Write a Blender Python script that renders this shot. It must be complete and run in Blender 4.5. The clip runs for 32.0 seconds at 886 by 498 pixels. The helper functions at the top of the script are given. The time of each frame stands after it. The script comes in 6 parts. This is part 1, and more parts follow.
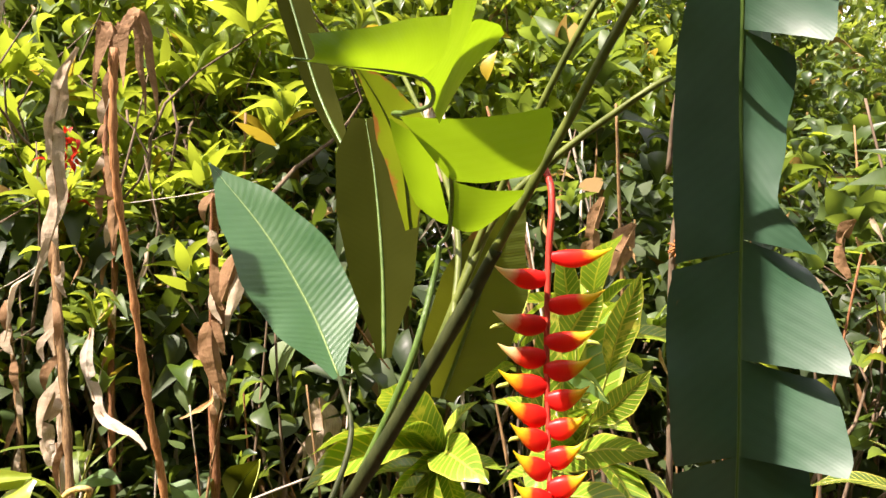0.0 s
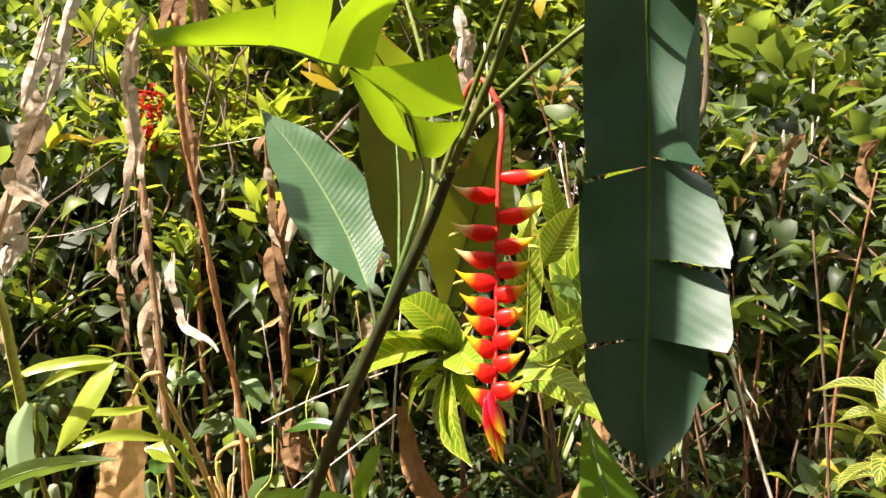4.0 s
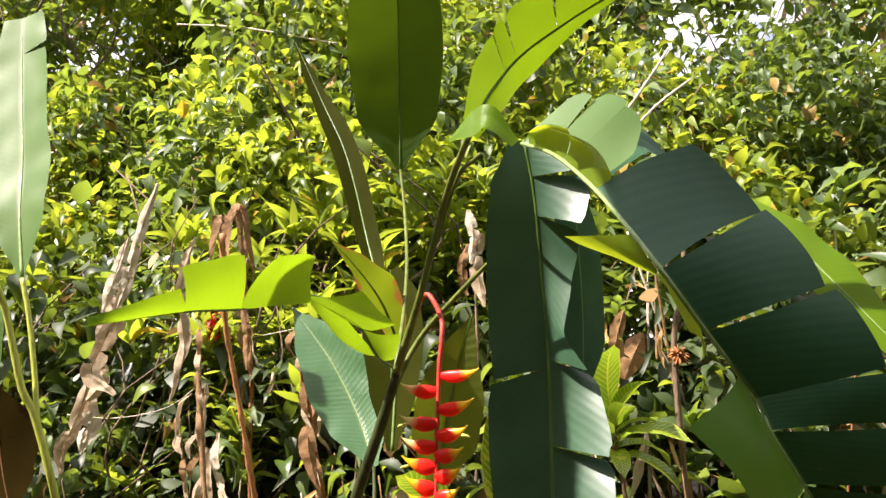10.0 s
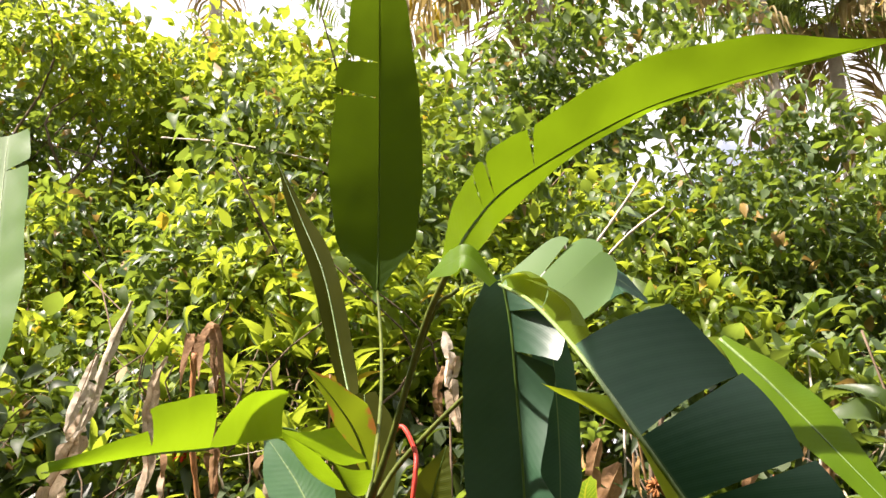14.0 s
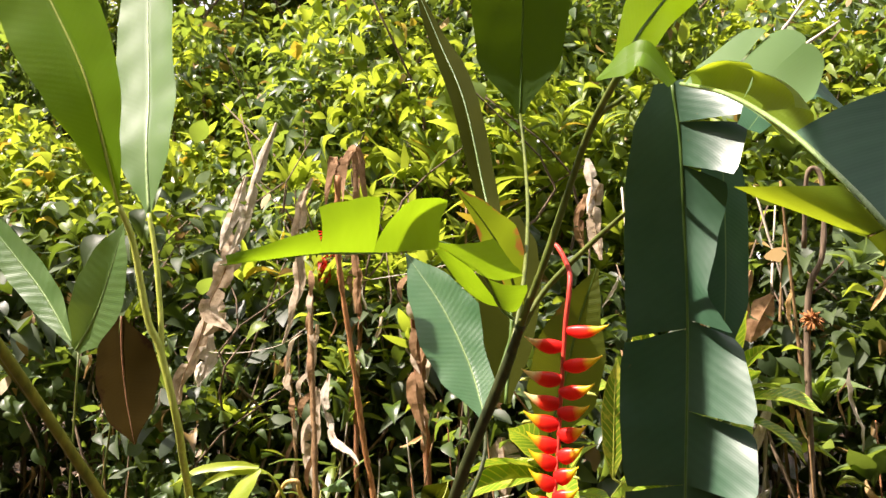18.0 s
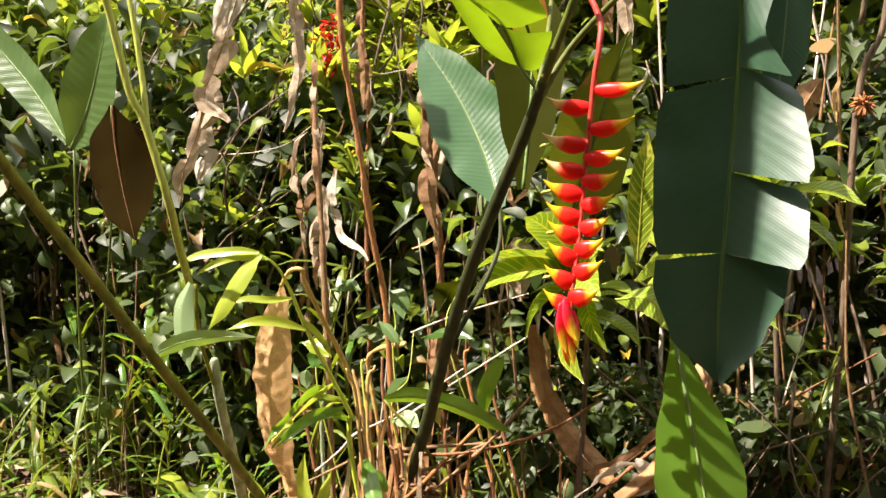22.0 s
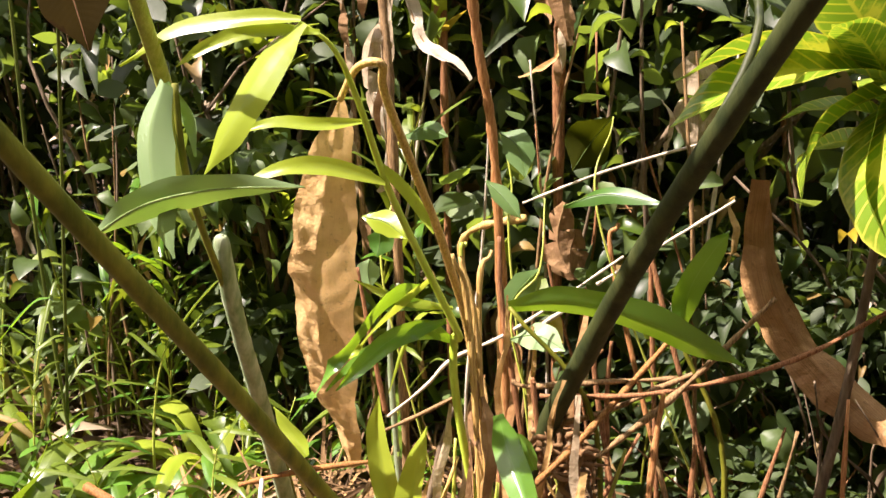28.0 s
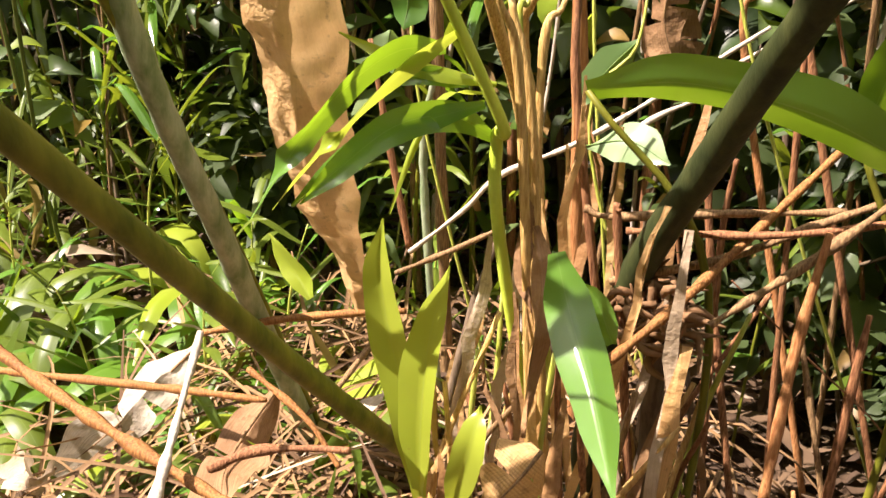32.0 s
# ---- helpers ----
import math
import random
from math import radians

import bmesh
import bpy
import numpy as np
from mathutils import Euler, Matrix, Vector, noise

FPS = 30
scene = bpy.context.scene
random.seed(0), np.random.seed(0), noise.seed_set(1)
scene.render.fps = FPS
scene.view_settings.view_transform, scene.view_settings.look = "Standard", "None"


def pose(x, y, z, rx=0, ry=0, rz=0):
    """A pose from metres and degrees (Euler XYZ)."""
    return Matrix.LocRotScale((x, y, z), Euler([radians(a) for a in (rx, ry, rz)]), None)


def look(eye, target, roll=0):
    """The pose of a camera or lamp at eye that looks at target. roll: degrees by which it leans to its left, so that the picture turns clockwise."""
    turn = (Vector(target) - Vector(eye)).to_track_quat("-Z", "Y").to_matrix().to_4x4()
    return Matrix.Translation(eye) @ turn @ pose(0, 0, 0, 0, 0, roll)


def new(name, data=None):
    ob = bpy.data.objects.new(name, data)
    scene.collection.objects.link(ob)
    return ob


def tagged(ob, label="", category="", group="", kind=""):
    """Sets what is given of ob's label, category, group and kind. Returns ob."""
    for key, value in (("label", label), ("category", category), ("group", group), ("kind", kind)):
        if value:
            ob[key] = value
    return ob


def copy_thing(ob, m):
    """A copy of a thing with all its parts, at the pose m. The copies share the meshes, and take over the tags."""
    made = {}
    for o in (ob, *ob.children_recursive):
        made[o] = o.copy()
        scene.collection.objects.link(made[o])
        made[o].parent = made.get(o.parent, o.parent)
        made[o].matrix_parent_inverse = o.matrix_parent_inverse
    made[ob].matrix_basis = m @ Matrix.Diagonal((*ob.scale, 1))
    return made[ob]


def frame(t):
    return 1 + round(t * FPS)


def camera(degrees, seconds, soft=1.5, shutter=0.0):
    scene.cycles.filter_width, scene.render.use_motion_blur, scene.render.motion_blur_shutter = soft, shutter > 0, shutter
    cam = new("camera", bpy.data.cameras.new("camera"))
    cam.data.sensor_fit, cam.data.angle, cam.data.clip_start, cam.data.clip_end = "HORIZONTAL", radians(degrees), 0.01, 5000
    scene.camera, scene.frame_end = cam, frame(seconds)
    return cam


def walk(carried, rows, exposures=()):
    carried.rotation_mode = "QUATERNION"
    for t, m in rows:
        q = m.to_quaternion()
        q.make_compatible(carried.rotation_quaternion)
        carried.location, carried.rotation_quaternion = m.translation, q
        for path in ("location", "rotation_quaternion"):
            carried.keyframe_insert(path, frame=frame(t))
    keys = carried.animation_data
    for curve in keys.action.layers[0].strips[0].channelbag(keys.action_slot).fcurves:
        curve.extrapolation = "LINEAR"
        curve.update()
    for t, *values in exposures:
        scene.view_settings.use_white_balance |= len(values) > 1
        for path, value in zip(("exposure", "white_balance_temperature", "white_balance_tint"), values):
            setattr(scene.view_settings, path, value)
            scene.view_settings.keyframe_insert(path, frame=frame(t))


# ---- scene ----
from math import pi, sin, cos

# ---------------------------------------------------------------- camera
cam = camera(57.15, 32.0, soft=1.5)
ROWS = [
    (0.0, 0.084, -0.035, 1.285, -1.21, 0.71, 0.83),
    (0.5, 0.115, -0.087, 1.274, 0.71, 0.94, 0.07),
    (1.0, 0.163, -0.116, 1.277, 3.15, 1.45, -0.70),
    (1.5, 0.214, -0.133, 1.270, 5.65, 1.20, -0.85),
    (2.0, 0.246, -0.156, 1.257, 9.11, -0.43, 0.15),
    (2.5, 0.262, -0.179, 1.251, 8.60, -1.21, 0.94),
    (4.5, 0.291, -0.257, 1.255, 5.57, -4.57, 2.78),
    (5.0, 0.284, -0.281, 1.258, 3.25, -6.03, 2.36),
    (5.5, 0.277, -0.299, 1.256, 2.94, -6.46, 1.82),
    (6.0, 0.334, -0.306, 1.260, 5.95, -4.03, 1.09),
    (6.5, 0.451, -0.305, 1.260, 8.45, -1.61, -0.27),
    (7.0, 0.522, -0.302, 1.257, 11.58, -0.27, 0.20),
    (7.5, 0.552, -0.335, 1.266, 13.35, 0.53, 1.47),
    (8.0, 0.566, -0.378, 1.277, 13.78, 1.81, 1.94),
    (8.5, 0.580, -0.404, 1.286, 13.73, 3.71, 2.17),
    (9.0, 0.590, -0.420, 1.292, 13.93, 5.53, 2.76),
    (9.5, 0.600, -0.437, 1.302, 14.17, 7.02, 3.06),
    (10.0, 0.596, -0.435, 1.300, 14.75, 8.27, 3.25),
    (10.5, 0.599, -0.437, 1.310, 14.86, 9.30, 3.31),
    (11.0, 0.602, -0.435, 1.313, 14.84, 10.09, 3.15),
    (11.5, 0.601, -0.431, 1.317, 15.21, 11.09, 2.64),
    (12.0, 0.598, -0.428, 1.322, 16.13, 12.75, 2.43),
    (12.5, 0.596, -0.433, 1.333, 15.76, 14.56, 2.08),
    (13.0, 0.596, -0.438, 1.336, 14.38, 15.51, 2.01),
    (13.5, 0.602, -0.447, 1.337, 12.82, 15.88, 2.48),
    (15.5, 0.564, -0.417, 1.343, 14.79, 13.92, 2.08),
    (16.0, 0.558, -0.419, 1.340, 17.23, 12.69, 1.69),
    (16.5, 0.548, -0.419, 1.334, 19.94, 11.27, 0.76),
    (17.0, 0.536, -0.414, 1.324, 21.34, 9.13, 0.25),
    (17.5, 0.529, -0.404, 1.314, 21.46, 6.89, 0.18),
    (18.0, 0.526, -0.394, 1.307, 21.14, 4.88, 0.47),
    (18.5, 0.520, -0.383, 1.288, 21.50, 3.11, 0.58),
    (19.0, 0.516, -0.376, 1.278, 21.82, 1.37, 0.80),
    (19.5, 0.512, -0.364, 1.270, 21.57, -0.28, 0.89),
    (20.0, 0.508, -0.344, 1.261, 21.23, -1.98, 0.78),
    (20.5, 0.502, -0.321, 1.248, 21.34, -3.65, 0.60),
    (21.0, 0.500, -0.298, 1.227, 21.60, -5.07, 0.34),
    (21.5, 0.497, -0.287, 1.214, 22.51, -6.01, 0.64),
    (22.0, 0.481, -0.255, 1.195, 22.33, -6.68, 0.29),
    (22.5, 0.435, -0.194, 1.194, 21.12, -6.25, 0.73),
    (23.0, 0.365, -0.140, 1.185, 20.58, -7.49, 0.39),
    (23.5, 0.279, -0.087, 1.177, 19.33, -7.74, 0.27),
    (24.0, 0.215, -0.044, 1.154, 19.58, -8.76, 0.74),
    (24.5, 0.206, -0.000, 1.133, 18.44, -10.05, 0.94),
    (25.0, 0.212, 0.079, 1.101, 18.53, -11.34, 1.17),
    (25.5, 0.231, 0.146, 1.096, 21.17, -9.80, 0.56),
    (26.0, 0.253, 0.195, 1.066, 25.81, -11.01, 0.57),
    (26.5, 0.227, 0.227, 1.043, 28.06, -12.33, 0.79),
    (28.5, -0.054, 0.427, 0.962, 22.55, -14.17, 0.67),
    (29.0, -0.075, 0.493, 0.948, 25.28, -14.37, 1.54),
    (29.5, -0.076, 0.563, 0.927, 27.17, -16.26, 1.82),
    (30.0, -0.076, 0.618, 0.903, 28.70, -18.77, 2.00),
    (30.5, -0.066, 0.660, 0.877, 30.48, -21.49, 1.33),
    (31.0, -0.059, 0.688, 0.844, 29.93, -23.60, 1.73),
    (31.5, -0.064, 0.689, 0.823, 29.60, -24.43, 1.11),
    (32.0, -0.103, 0.703, 0.805, 29.35, -24.71, 0.58),
]
EXPOSURES = [(0.0, 1.7, 6800, 24), (6.0, 1.7, 6800, 24), (8.0, 1.75, 6700, 22), (10.0, 1.68, 6700, 22), (13.0, 1.6, 6700, 22), (16.0, 1.6, 6700, 22), (20.0, 1.68, 6800, 24), (28.0, 1.68, 6800, 24), (32.0, 1.62, 6800, 26)]
walk(cam, [(t, pose(x, y, z, 90 + pitch, roll, yaw)) for t, x, y, z, yaw, pitch, roll in ROWS], EXPOSURES)

# ---------------------------------------------------------------- light
SUN_TO = Vector((-0.48, -0.32, 0.815)).normalized()
world = bpy.data.worlds.new("sky_world")
scene.world = world
world.use_nodes = True
wn = world.node_tree
sky = wn.nodes.new("ShaderNodeTexSky")
sky.sky_type = "NISHITA"
sky.sun_disc = False
sky.sun_elevation = math.asin(SUN_TO.z)
sky.sun_rotation = math.atan2(SUN_TO.x, SUN_TO.y)
sky.air_density, sky.dust_density = 1.0, 4.0
cloud = wn.nodes.new("ShaderNodeTexNoise")
cloud.inputs["Scale"].default_value, cloud.inputs["Detail"].default_value, cloud.inputs["Roughness"].default_value = 2.6, 6.0, 0.6
wn.links.new(wn.nodes.new("ShaderNodeTexCoord").outputs["Generated"], cloud.inputs["Vector"])
cover_of = wn.nodes.new("ShaderNodeMapRange")
cover_of.inputs[1].default_value, cover_of.inputs[2].default_value = 0.38, 0.52
wn.links.new(cloud.outputs[0], cover_of.inputs[0])
blend = wn.nodes.new("ShaderNodeMix")
blend.data_type = "RGBA"
wn.links.new(cover_of.outputs[0], blend.inputs[0])
wn.links.new(sky.outputs[0], blend.inputs[6])
blend.inputs[7].default_value = (10.5, 10.7, 11.0, 1.0)
wn.links.new(blend.outputs[2], wn.nodes["Background"].inputs[0])
wn.nodes["Background"].inputs[1].default_value = 0.065
sun = new("sun", bpy.data.lights.new("sun", "SUN"))
sun.data.energy, sun.data.angle, sun.data.color = 5.0, radians(0.53), (1.0, 0.94, 0.84)
sun.matrix_world = look(SUN_TO * 30, (0, 0, 0))


# ---------------------------------------------------------------- materials
def nodes_of(name):
    m = bpy.data.materials.new(name)
    m.use_nodes = True
    nt = m.node_tree
    nt.nodes.clear()
    return m, nt


def node(nt, kind, *ins, **props):
    n = nt.nodes.new("ShaderNode" + kind)
    for k, v in props.items():
        if k == "op":
            n.operation = v
        elif k == "blend":
            n.blend_type = v
        elif k == "dtype":
            n.data_type = v
    for i, v in enumerate(ins):
        if v is None:
            continue
        if isinstance(v, bpy.types.NodeSocket):
            nt.links.new(v, n.inputs[i])
        else:
            n.inputs[i].default_value = v
    return n


def math2(nt, op, a, b=0.0, c=None):
    return node(nt, "Math", a, b, c, op=op).outputs[0]


def mix_col(nt, fac, a, b, blend="MIX"):
    n = nt.nodes.new("ShaderNodeMix")
    n.data_type, n.blend_type = "RGBA", blend
    for i, v in ((0, fac), (6, a), (7, b)):
        if isinstance(v, bpy.types.NodeSocket):
            nt.links.new(v, n.inputs[i])
        else:
            n.inputs[i].default_value = v if i == 0 else (*v, 1.0)
    return n.outputs[2]


def noise_of(nt, scale, detail=3.0, rough=0.55, vec=None):
    n = nt.nodes.new("ShaderNodeTexNoise")
    n.inputs["Scale"].default_value, n.inputs["Detail"].default_value = scale, detail
    n.inputs["Roughness"].default_value = rough
    if vec is not None:
        nt.links.new(vec, n.inputs["Vector"])
    return n.outputs[0]


def ramp(nt, fac, lo, hi):
    """0 below lo, 1 above hi."""
    n = nt.nodes.new("ShaderNodeMapRange")
    nt.links.new(fac, n.inputs[0])
    n.inputs[1].default_value, n.inputs[2].default_value = lo, hi
    return n.outputs[0]


def finish(nt, col, rough=0.4, trans=0.0, trans_col=None, bump=None, bump_dist=0.002, bump_strength=0.6, spec=0.5, coat=0.0):
    out = nt.nodes.new("ShaderNodeOutputMaterial")
    p = nt.nodes.new("ShaderNodeBsdfPrincipled")
    nt.links.new(col, p.inputs["Base Color"])
    if isinstance(rough, bpy.types.NodeSocket):
        nt.links.new(rough, p.inputs["Roughness"])
    else:
        p.inputs["Roughness"].default_value = rough
    p.inputs["Specular IOR Level"].default_value = spec
    p.inputs["Coat Weight"].default_value = coat
    if bump is not None:
        b = nt.nodes.new("ShaderNodeBump")
        b.inputs["Distance"].default_value, b.inputs["Strength"].default_value = bump_dist, bump_strength
        nt.links.new(bump, b.inputs["Height"])
        nt.links.new(b.outputs[0], p.inputs["Normal"])
    if trans > 0:
        t = nt.nodes.new("ShaderNodeBsdfTranslucent")
        nt.links.new(trans_col if trans_col is not None else col, t.inputs[0])
        mx = nt.nodes.new("ShaderNodeMixShader")
        mx.inputs[0].default_value = trans
        nt.links.new(p.outputs[0], mx.inputs[1])
        nt.links.new(t.outputs[0], mx.inputs[2])
        nt.links.new(mx.outputs[0], out.inputs[0])
    else:
        nt.links.new(p.outputs[0], out.inputs[0])


def big_leaf(name, dark, light, glow, rough=0.32, trans=0.4, veins=170.0, brown=0.0, brown_col=(0.22, 0.1, 0.03), spec=0.5, relief=0.2):
    """A broad heliconia blade: fine parallel side veins, a pale midrib line, blotches and dead edges."""
    m, nt = nodes_of(name)
    tc = nt.nodes.new("ShaderNodeTexCoord")
    sep = node(nt, "SeparateXYZ", tc.outputs["UV"])
    u, v = sep.outputs[0], sep.outputs[1]
    av = math2(nt, "ABSOLUTE", v)
    n1 = noise_of(nt, 9.0, 4.0, 0.6, tc.outputs["Object"])
    n2 = noise_of(nt, 70.0, 3.0, 0.6, tc.outputs["Object"])
    phase = math2(nt, "MULTIPLY", math2(nt, "ADD", u, math2(nt, "MULTIPLY", av, -0.05)), veins * 1.9)
    wave = math2(nt, "MULTIPLY_ADD", math2(nt, "SINE", phase), 0.5, 0.5)
    fine = math2(nt, "MULTIPLY_ADD", math2(nt, "SINE", math2(nt, "MULTIPLY", phase, 4.3)), 0.5, 0.5)
    fac = ramp(nt, n1, 0.3, 0.7)
    c = mix_col(nt, fac, dark, light)
    stripe = math2(nt, "MULTIPLY", wave, 0.07)
    c = mix_col(nt, stripe, c, tuple(min(1, a * 1.6) for a in light))
    tcg = mix_col(nt, math2(nt, "MULTIPLY", wave, 0.1), glow, tuple(a * 0.6 for a in glow))
    tcg = mix_col(nt, ramp(nt, n1, 0.35, 0.75), tcg, tuple(a * 0.72 for a in glow))
    rib = math2(nt, "SUBTRACT", 1.0, ramp(nt, av, 0.01, 0.035))
    c = mix_col(nt, math2(nt, "MULTIPLY", rib, 0.35), c, (0.3, 0.4, 0.12))
    if brown > 0.0:
        edge = math2(nt, "ADD", math2(nt, "MULTIPLY", av, 0.35), math2(nt, "ADD", n1, math2(nt, "MULTIPLY", n2, 0.25)))
        dead = ramp(nt, edge, 1.28 - brown, 1.36 - brown)
        c = mix_col(nt, dead, c, brown_col)
        tcg = mix_col(nt, dead, tcg, brown_col)
    spots = ramp(nt, n2, 0.73, 0.77)
    c = mix_col(nt, math2(nt, "MULTIPLY", spots, 0.5), c, (0.16, 0.1, 0.03))
    height = math2(nt, "ADD", math2(nt, "MULTIPLY", wave, 0.8), math2(nt, "ADD", math2(nt, "MULTIPLY", fine, 0.25), n2))
    ro = math2(nt, "MULTIPLY_ADD", n1, 0.18, rough - 0.09)
    finish(nt, c, ro, trans, tcg, height, 0.0008, relief, spec)
    return m


def foliage_mat(name, dark, light, glow, rough=0.27, trans=0.42, yellow=0.06, yellow_col=(0.45, 0.33, 0.03), island=True):
    """Small leaves: each takes a tint of its own."""
    m, nt = nodes_of(name)
    if island:
        r = nt.nodes.new("ShaderNodeNewGeometry").outputs["Random Per Island"]
    else:
        r = nt.nodes.new("ShaderNodeObjectInfo").outputs["Random"]
    tc = nt.nodes.new("ShaderNodeTexCoord")
    n1 = noise_of(nt, 40.0, 3.0, 0.6, tc.outputs["Object"])
    c = mix_col(nt, r, dark, light)
    c = mix_col(nt, math2(nt, "MULTIPLY", n1, 0.35), c, tuple(a * 0.5 for a in dark))
    g = mix_col(nt, r, tuple(a * 0.55 for a in glow), glow)
    odd = math2(nt, "GREATER_THAN", math2(nt, "FRACT", math2(nt, "MULTIPLY", r, 17.3)), 1.0 - yellow)
    c = mix_col(nt, odd, c, yellow_col)
    g = mix_col(nt, odd, g, yellow_col)
    finish(nt, c, math2(nt, "MULTIPLY_ADD", r, 0.25, rough + 0.03), trans, g, n1, 0.0015, 0.6, 0.5)
    return m


def croton_mat(name, yellow=0.5, strong=0.6, shade=1.0):
    """Green blade with yellow midrib, side veins and margin."""
    m, nt = nodes_of(name)
    tc = nt.nodes.new("ShaderNodeTexCoord")
    sep = node(nt, "SeparateXYZ", tc.outputs["UV"])
    u, v = sep.outputs[0], sep.outputs[1]
    av = math2(nt, "ABSOLUTE", v)
    r = nt.nodes.new("ShaderNodeObjectInfo").outputs["Random"]
    n1 = noise_of(nt, 25.0, 4.0, 0.6, tc.outputs["Object"])
    ph = math2(nt, "MULTIPLY", math2(nt, "SUBTRACT", u, math2(nt, "MULTIPLY", av, 0.13)), 95.0)
    w = math2(nt, "MULTIPLY_ADD", math2(nt, "SINE", ph), 0.5, 0.5)
    vein = ramp(nt, math2(nt, "ADD", w, math2(nt, "MULTIPLY", r, 0.06)), 0.93, 0.99)
    rib = math2(nt, "SUBTRACT", 1.0, ramp(nt, av, 0.03, 0.08))
    rim = ramp(nt, av, 0.90, 0.98)
    blotch = ramp(nt, math2(nt, "ADD", n1, math2(nt, "MULTIPLY", r, yellow * 0.4)), 0.74, 0.84)
    k = math2(nt, "MAXIMUM", math2(nt, "MAXIMUM", vein, rib), math2(nt, "MAXIMUM", rim, blotch))
    green = mix_col(nt, n1, (0.09 * shade, 0.19 * shade, 0.012), (0.22 * shade, 0.35 * shade, 0.025))
    gold = mix_col(nt, n1, (0.56, 0.50, 0.04), (0.74, 0.68, 0.14))
    c = mix_col(nt, math2(nt, "MULTIPLY", k, strong), green, gold)
    g = mix_col(nt, math2(nt, "MULTIPLY", k, strong + 0.05), (0.22 * shade, 0.38 * shade, 0.02), (0.75, 0.68, 0.05))
    h = math2(nt, "SUBTRACT", n1, k)
    finish(nt, c, 0.28, 0.3, g, h, 0.0015, 0.6, 0.55)
    return m


def stem_mat(name, a, b, rough=0.45, scale=30.0, streak=6.0, spec=0.4):
    m, nt = nodes_of(name)
    tc = nt.nodes.new("ShaderNodeTexCoord")
    mp = node(nt, "Mapping", tc.outputs["Object"])
    mp.inputs["Scale"].default_value = (streak, streak, 0.6)
    n1 = noise_of(nt, scale, 4.0, 0.6, mp.outputs[0])
    n2 = noise_of(nt, 6.0, 3.0, 0.6, tc.outputs["Object"])
    c = mix_col(nt, ramp(nt, n1, 0.35, 0.68), a, b)
    c = mix_col(nt, math2(nt, "MULTIPLY", ramp(nt, n2, 0.5, 0.75), 0.45), c, tuple(x * 0.5 for x in a))
    finish(nt, c, rough, 0.0, None, n1, 0.002, 0.9, spec)
    return m


def dry_mat(name, a, b, trans=0.25, rough=0.75, veins=0.0, streak=0.55):
    m, nt = nodes_of(name)
    tc = nt.nodes.new("ShaderNodeTexCoord")
    sep = node(nt, "SeparateXYZ", tc.outputs["UV"])
    n1 = noise_of(nt, 14.0, 5.0, 0.65, tc.outputs["Object"])
    n2 = noise_of(nt, 90.0, 3.0, 0.6, tc.outputs["Object"])
    mp = node(nt, "Mapping", tc.outputs["UV"])
    mp.inputs["Scale"].default_value = (2.0, 14.0, 1.0)
    n3 = noise_of(nt, 2.2, 4.0, 0.6, mp.outputs[0])
    c = mix_col(nt, ramp(nt, n1, 0.3, 0.7), a, b)
    c = mix_col(nt, math2(nt, "MULTIPLY", ramp(nt, n3, 0.42, 0.68), streak), c, tuple(x * 0.45 for x in a))
    c = mix_col(nt, math2(nt, "MULTIPLY", ramp(nt, n2, 0.6, 0.72), 0.5), c, tuple(x * 0.35 for x in a))
    w = math2(nt, "MULTIPLY_ADD", math2(nt, "SINE", math2(nt, "MULTIPLY", sep.outputs[0], max(veins, 1.0))), 0.5, 0.5)
    h = math2(nt, "ADD", math2(nt, "MULTIPLY", w, 0.25 if veins else 0.0), math2(nt, "ADD", n1, n2))
    finish(nt, c, rough, trans, c, h, 0.003, 0.9, 0.25)
    return m


def bract_mat(name, tipcol, start=0.66, base=(0.72, 0.018, 0.012)):
    m, nt = nodes_of(name)
    tc = nt.nodes.new("ShaderNodeTexCoord")
    sep = node(nt, "SeparateXYZ", tc.outputs["UV"])
    n1 = noise_of(nt, 60.0, 3.0, 0.6, tc.outputs["Object"])
    k = ramp(nt, math2(nt, "ADD", sep.outputs[0], math2(nt, "MULTIPLY_ADD", n1, 0.22, math2(nt, "MULTIPLY", sep.outputs[1], 0.06))), start, start + 0.2)
    red = mix_col(nt, n1, base, tuple(min(1.0, a * 1.15) for a in base))
    red = mix_col(nt, ramp(nt, sep.outputs[0], 0.3, 0.62), red, (0.84, 0.045, 0.012))
    c = mix_col(nt, k, red, tipcol)
    g = mix_col(nt, k, (0.9, 0.06, 0.01), tipcol)
    finish(nt, c, 0.36, 0.38, g, n1, 0.0008, 0.4, 0.4)
    return m


def ground_mat(name):
    m, nt = nodes_of(name)
    tc = nt.nodes.new("ShaderNodeTexCoord")
    n0 = noise_of(nt, 0.8, 4.0, 0.6, tc.outputs["Object"])
    n1 = noise_of(nt, 12.0, 6.0, 0.65, tc.outputs["Object"])
    n2 = noise_of(nt, 120.0, 4.0, 0.6, tc.outputs["Object"])
    c = mix_col(nt, ramp(nt, n1, 0.35, 0.65), (0.045, 0.028, 0.016), (0.11, 0.07, 0.04))
    c = mix_col(nt, ramp(nt, n2, 0.6, 0.7), c, (0.2, 0.13, 0.07))
    c = mix_col(nt, math2(nt, "MULTIPLY", ramp(nt, n0, 0.5, 0.65), 0.7), c, (0.05, 0.075, 0.02))
    h = math2(nt, "ADD", n1, math2(nt, "MULTIPLY", n2, 0.4))
    finish(nt, c, 0.9, 0.0, None, h, 0.03, 0.9, 0.2)
    return m


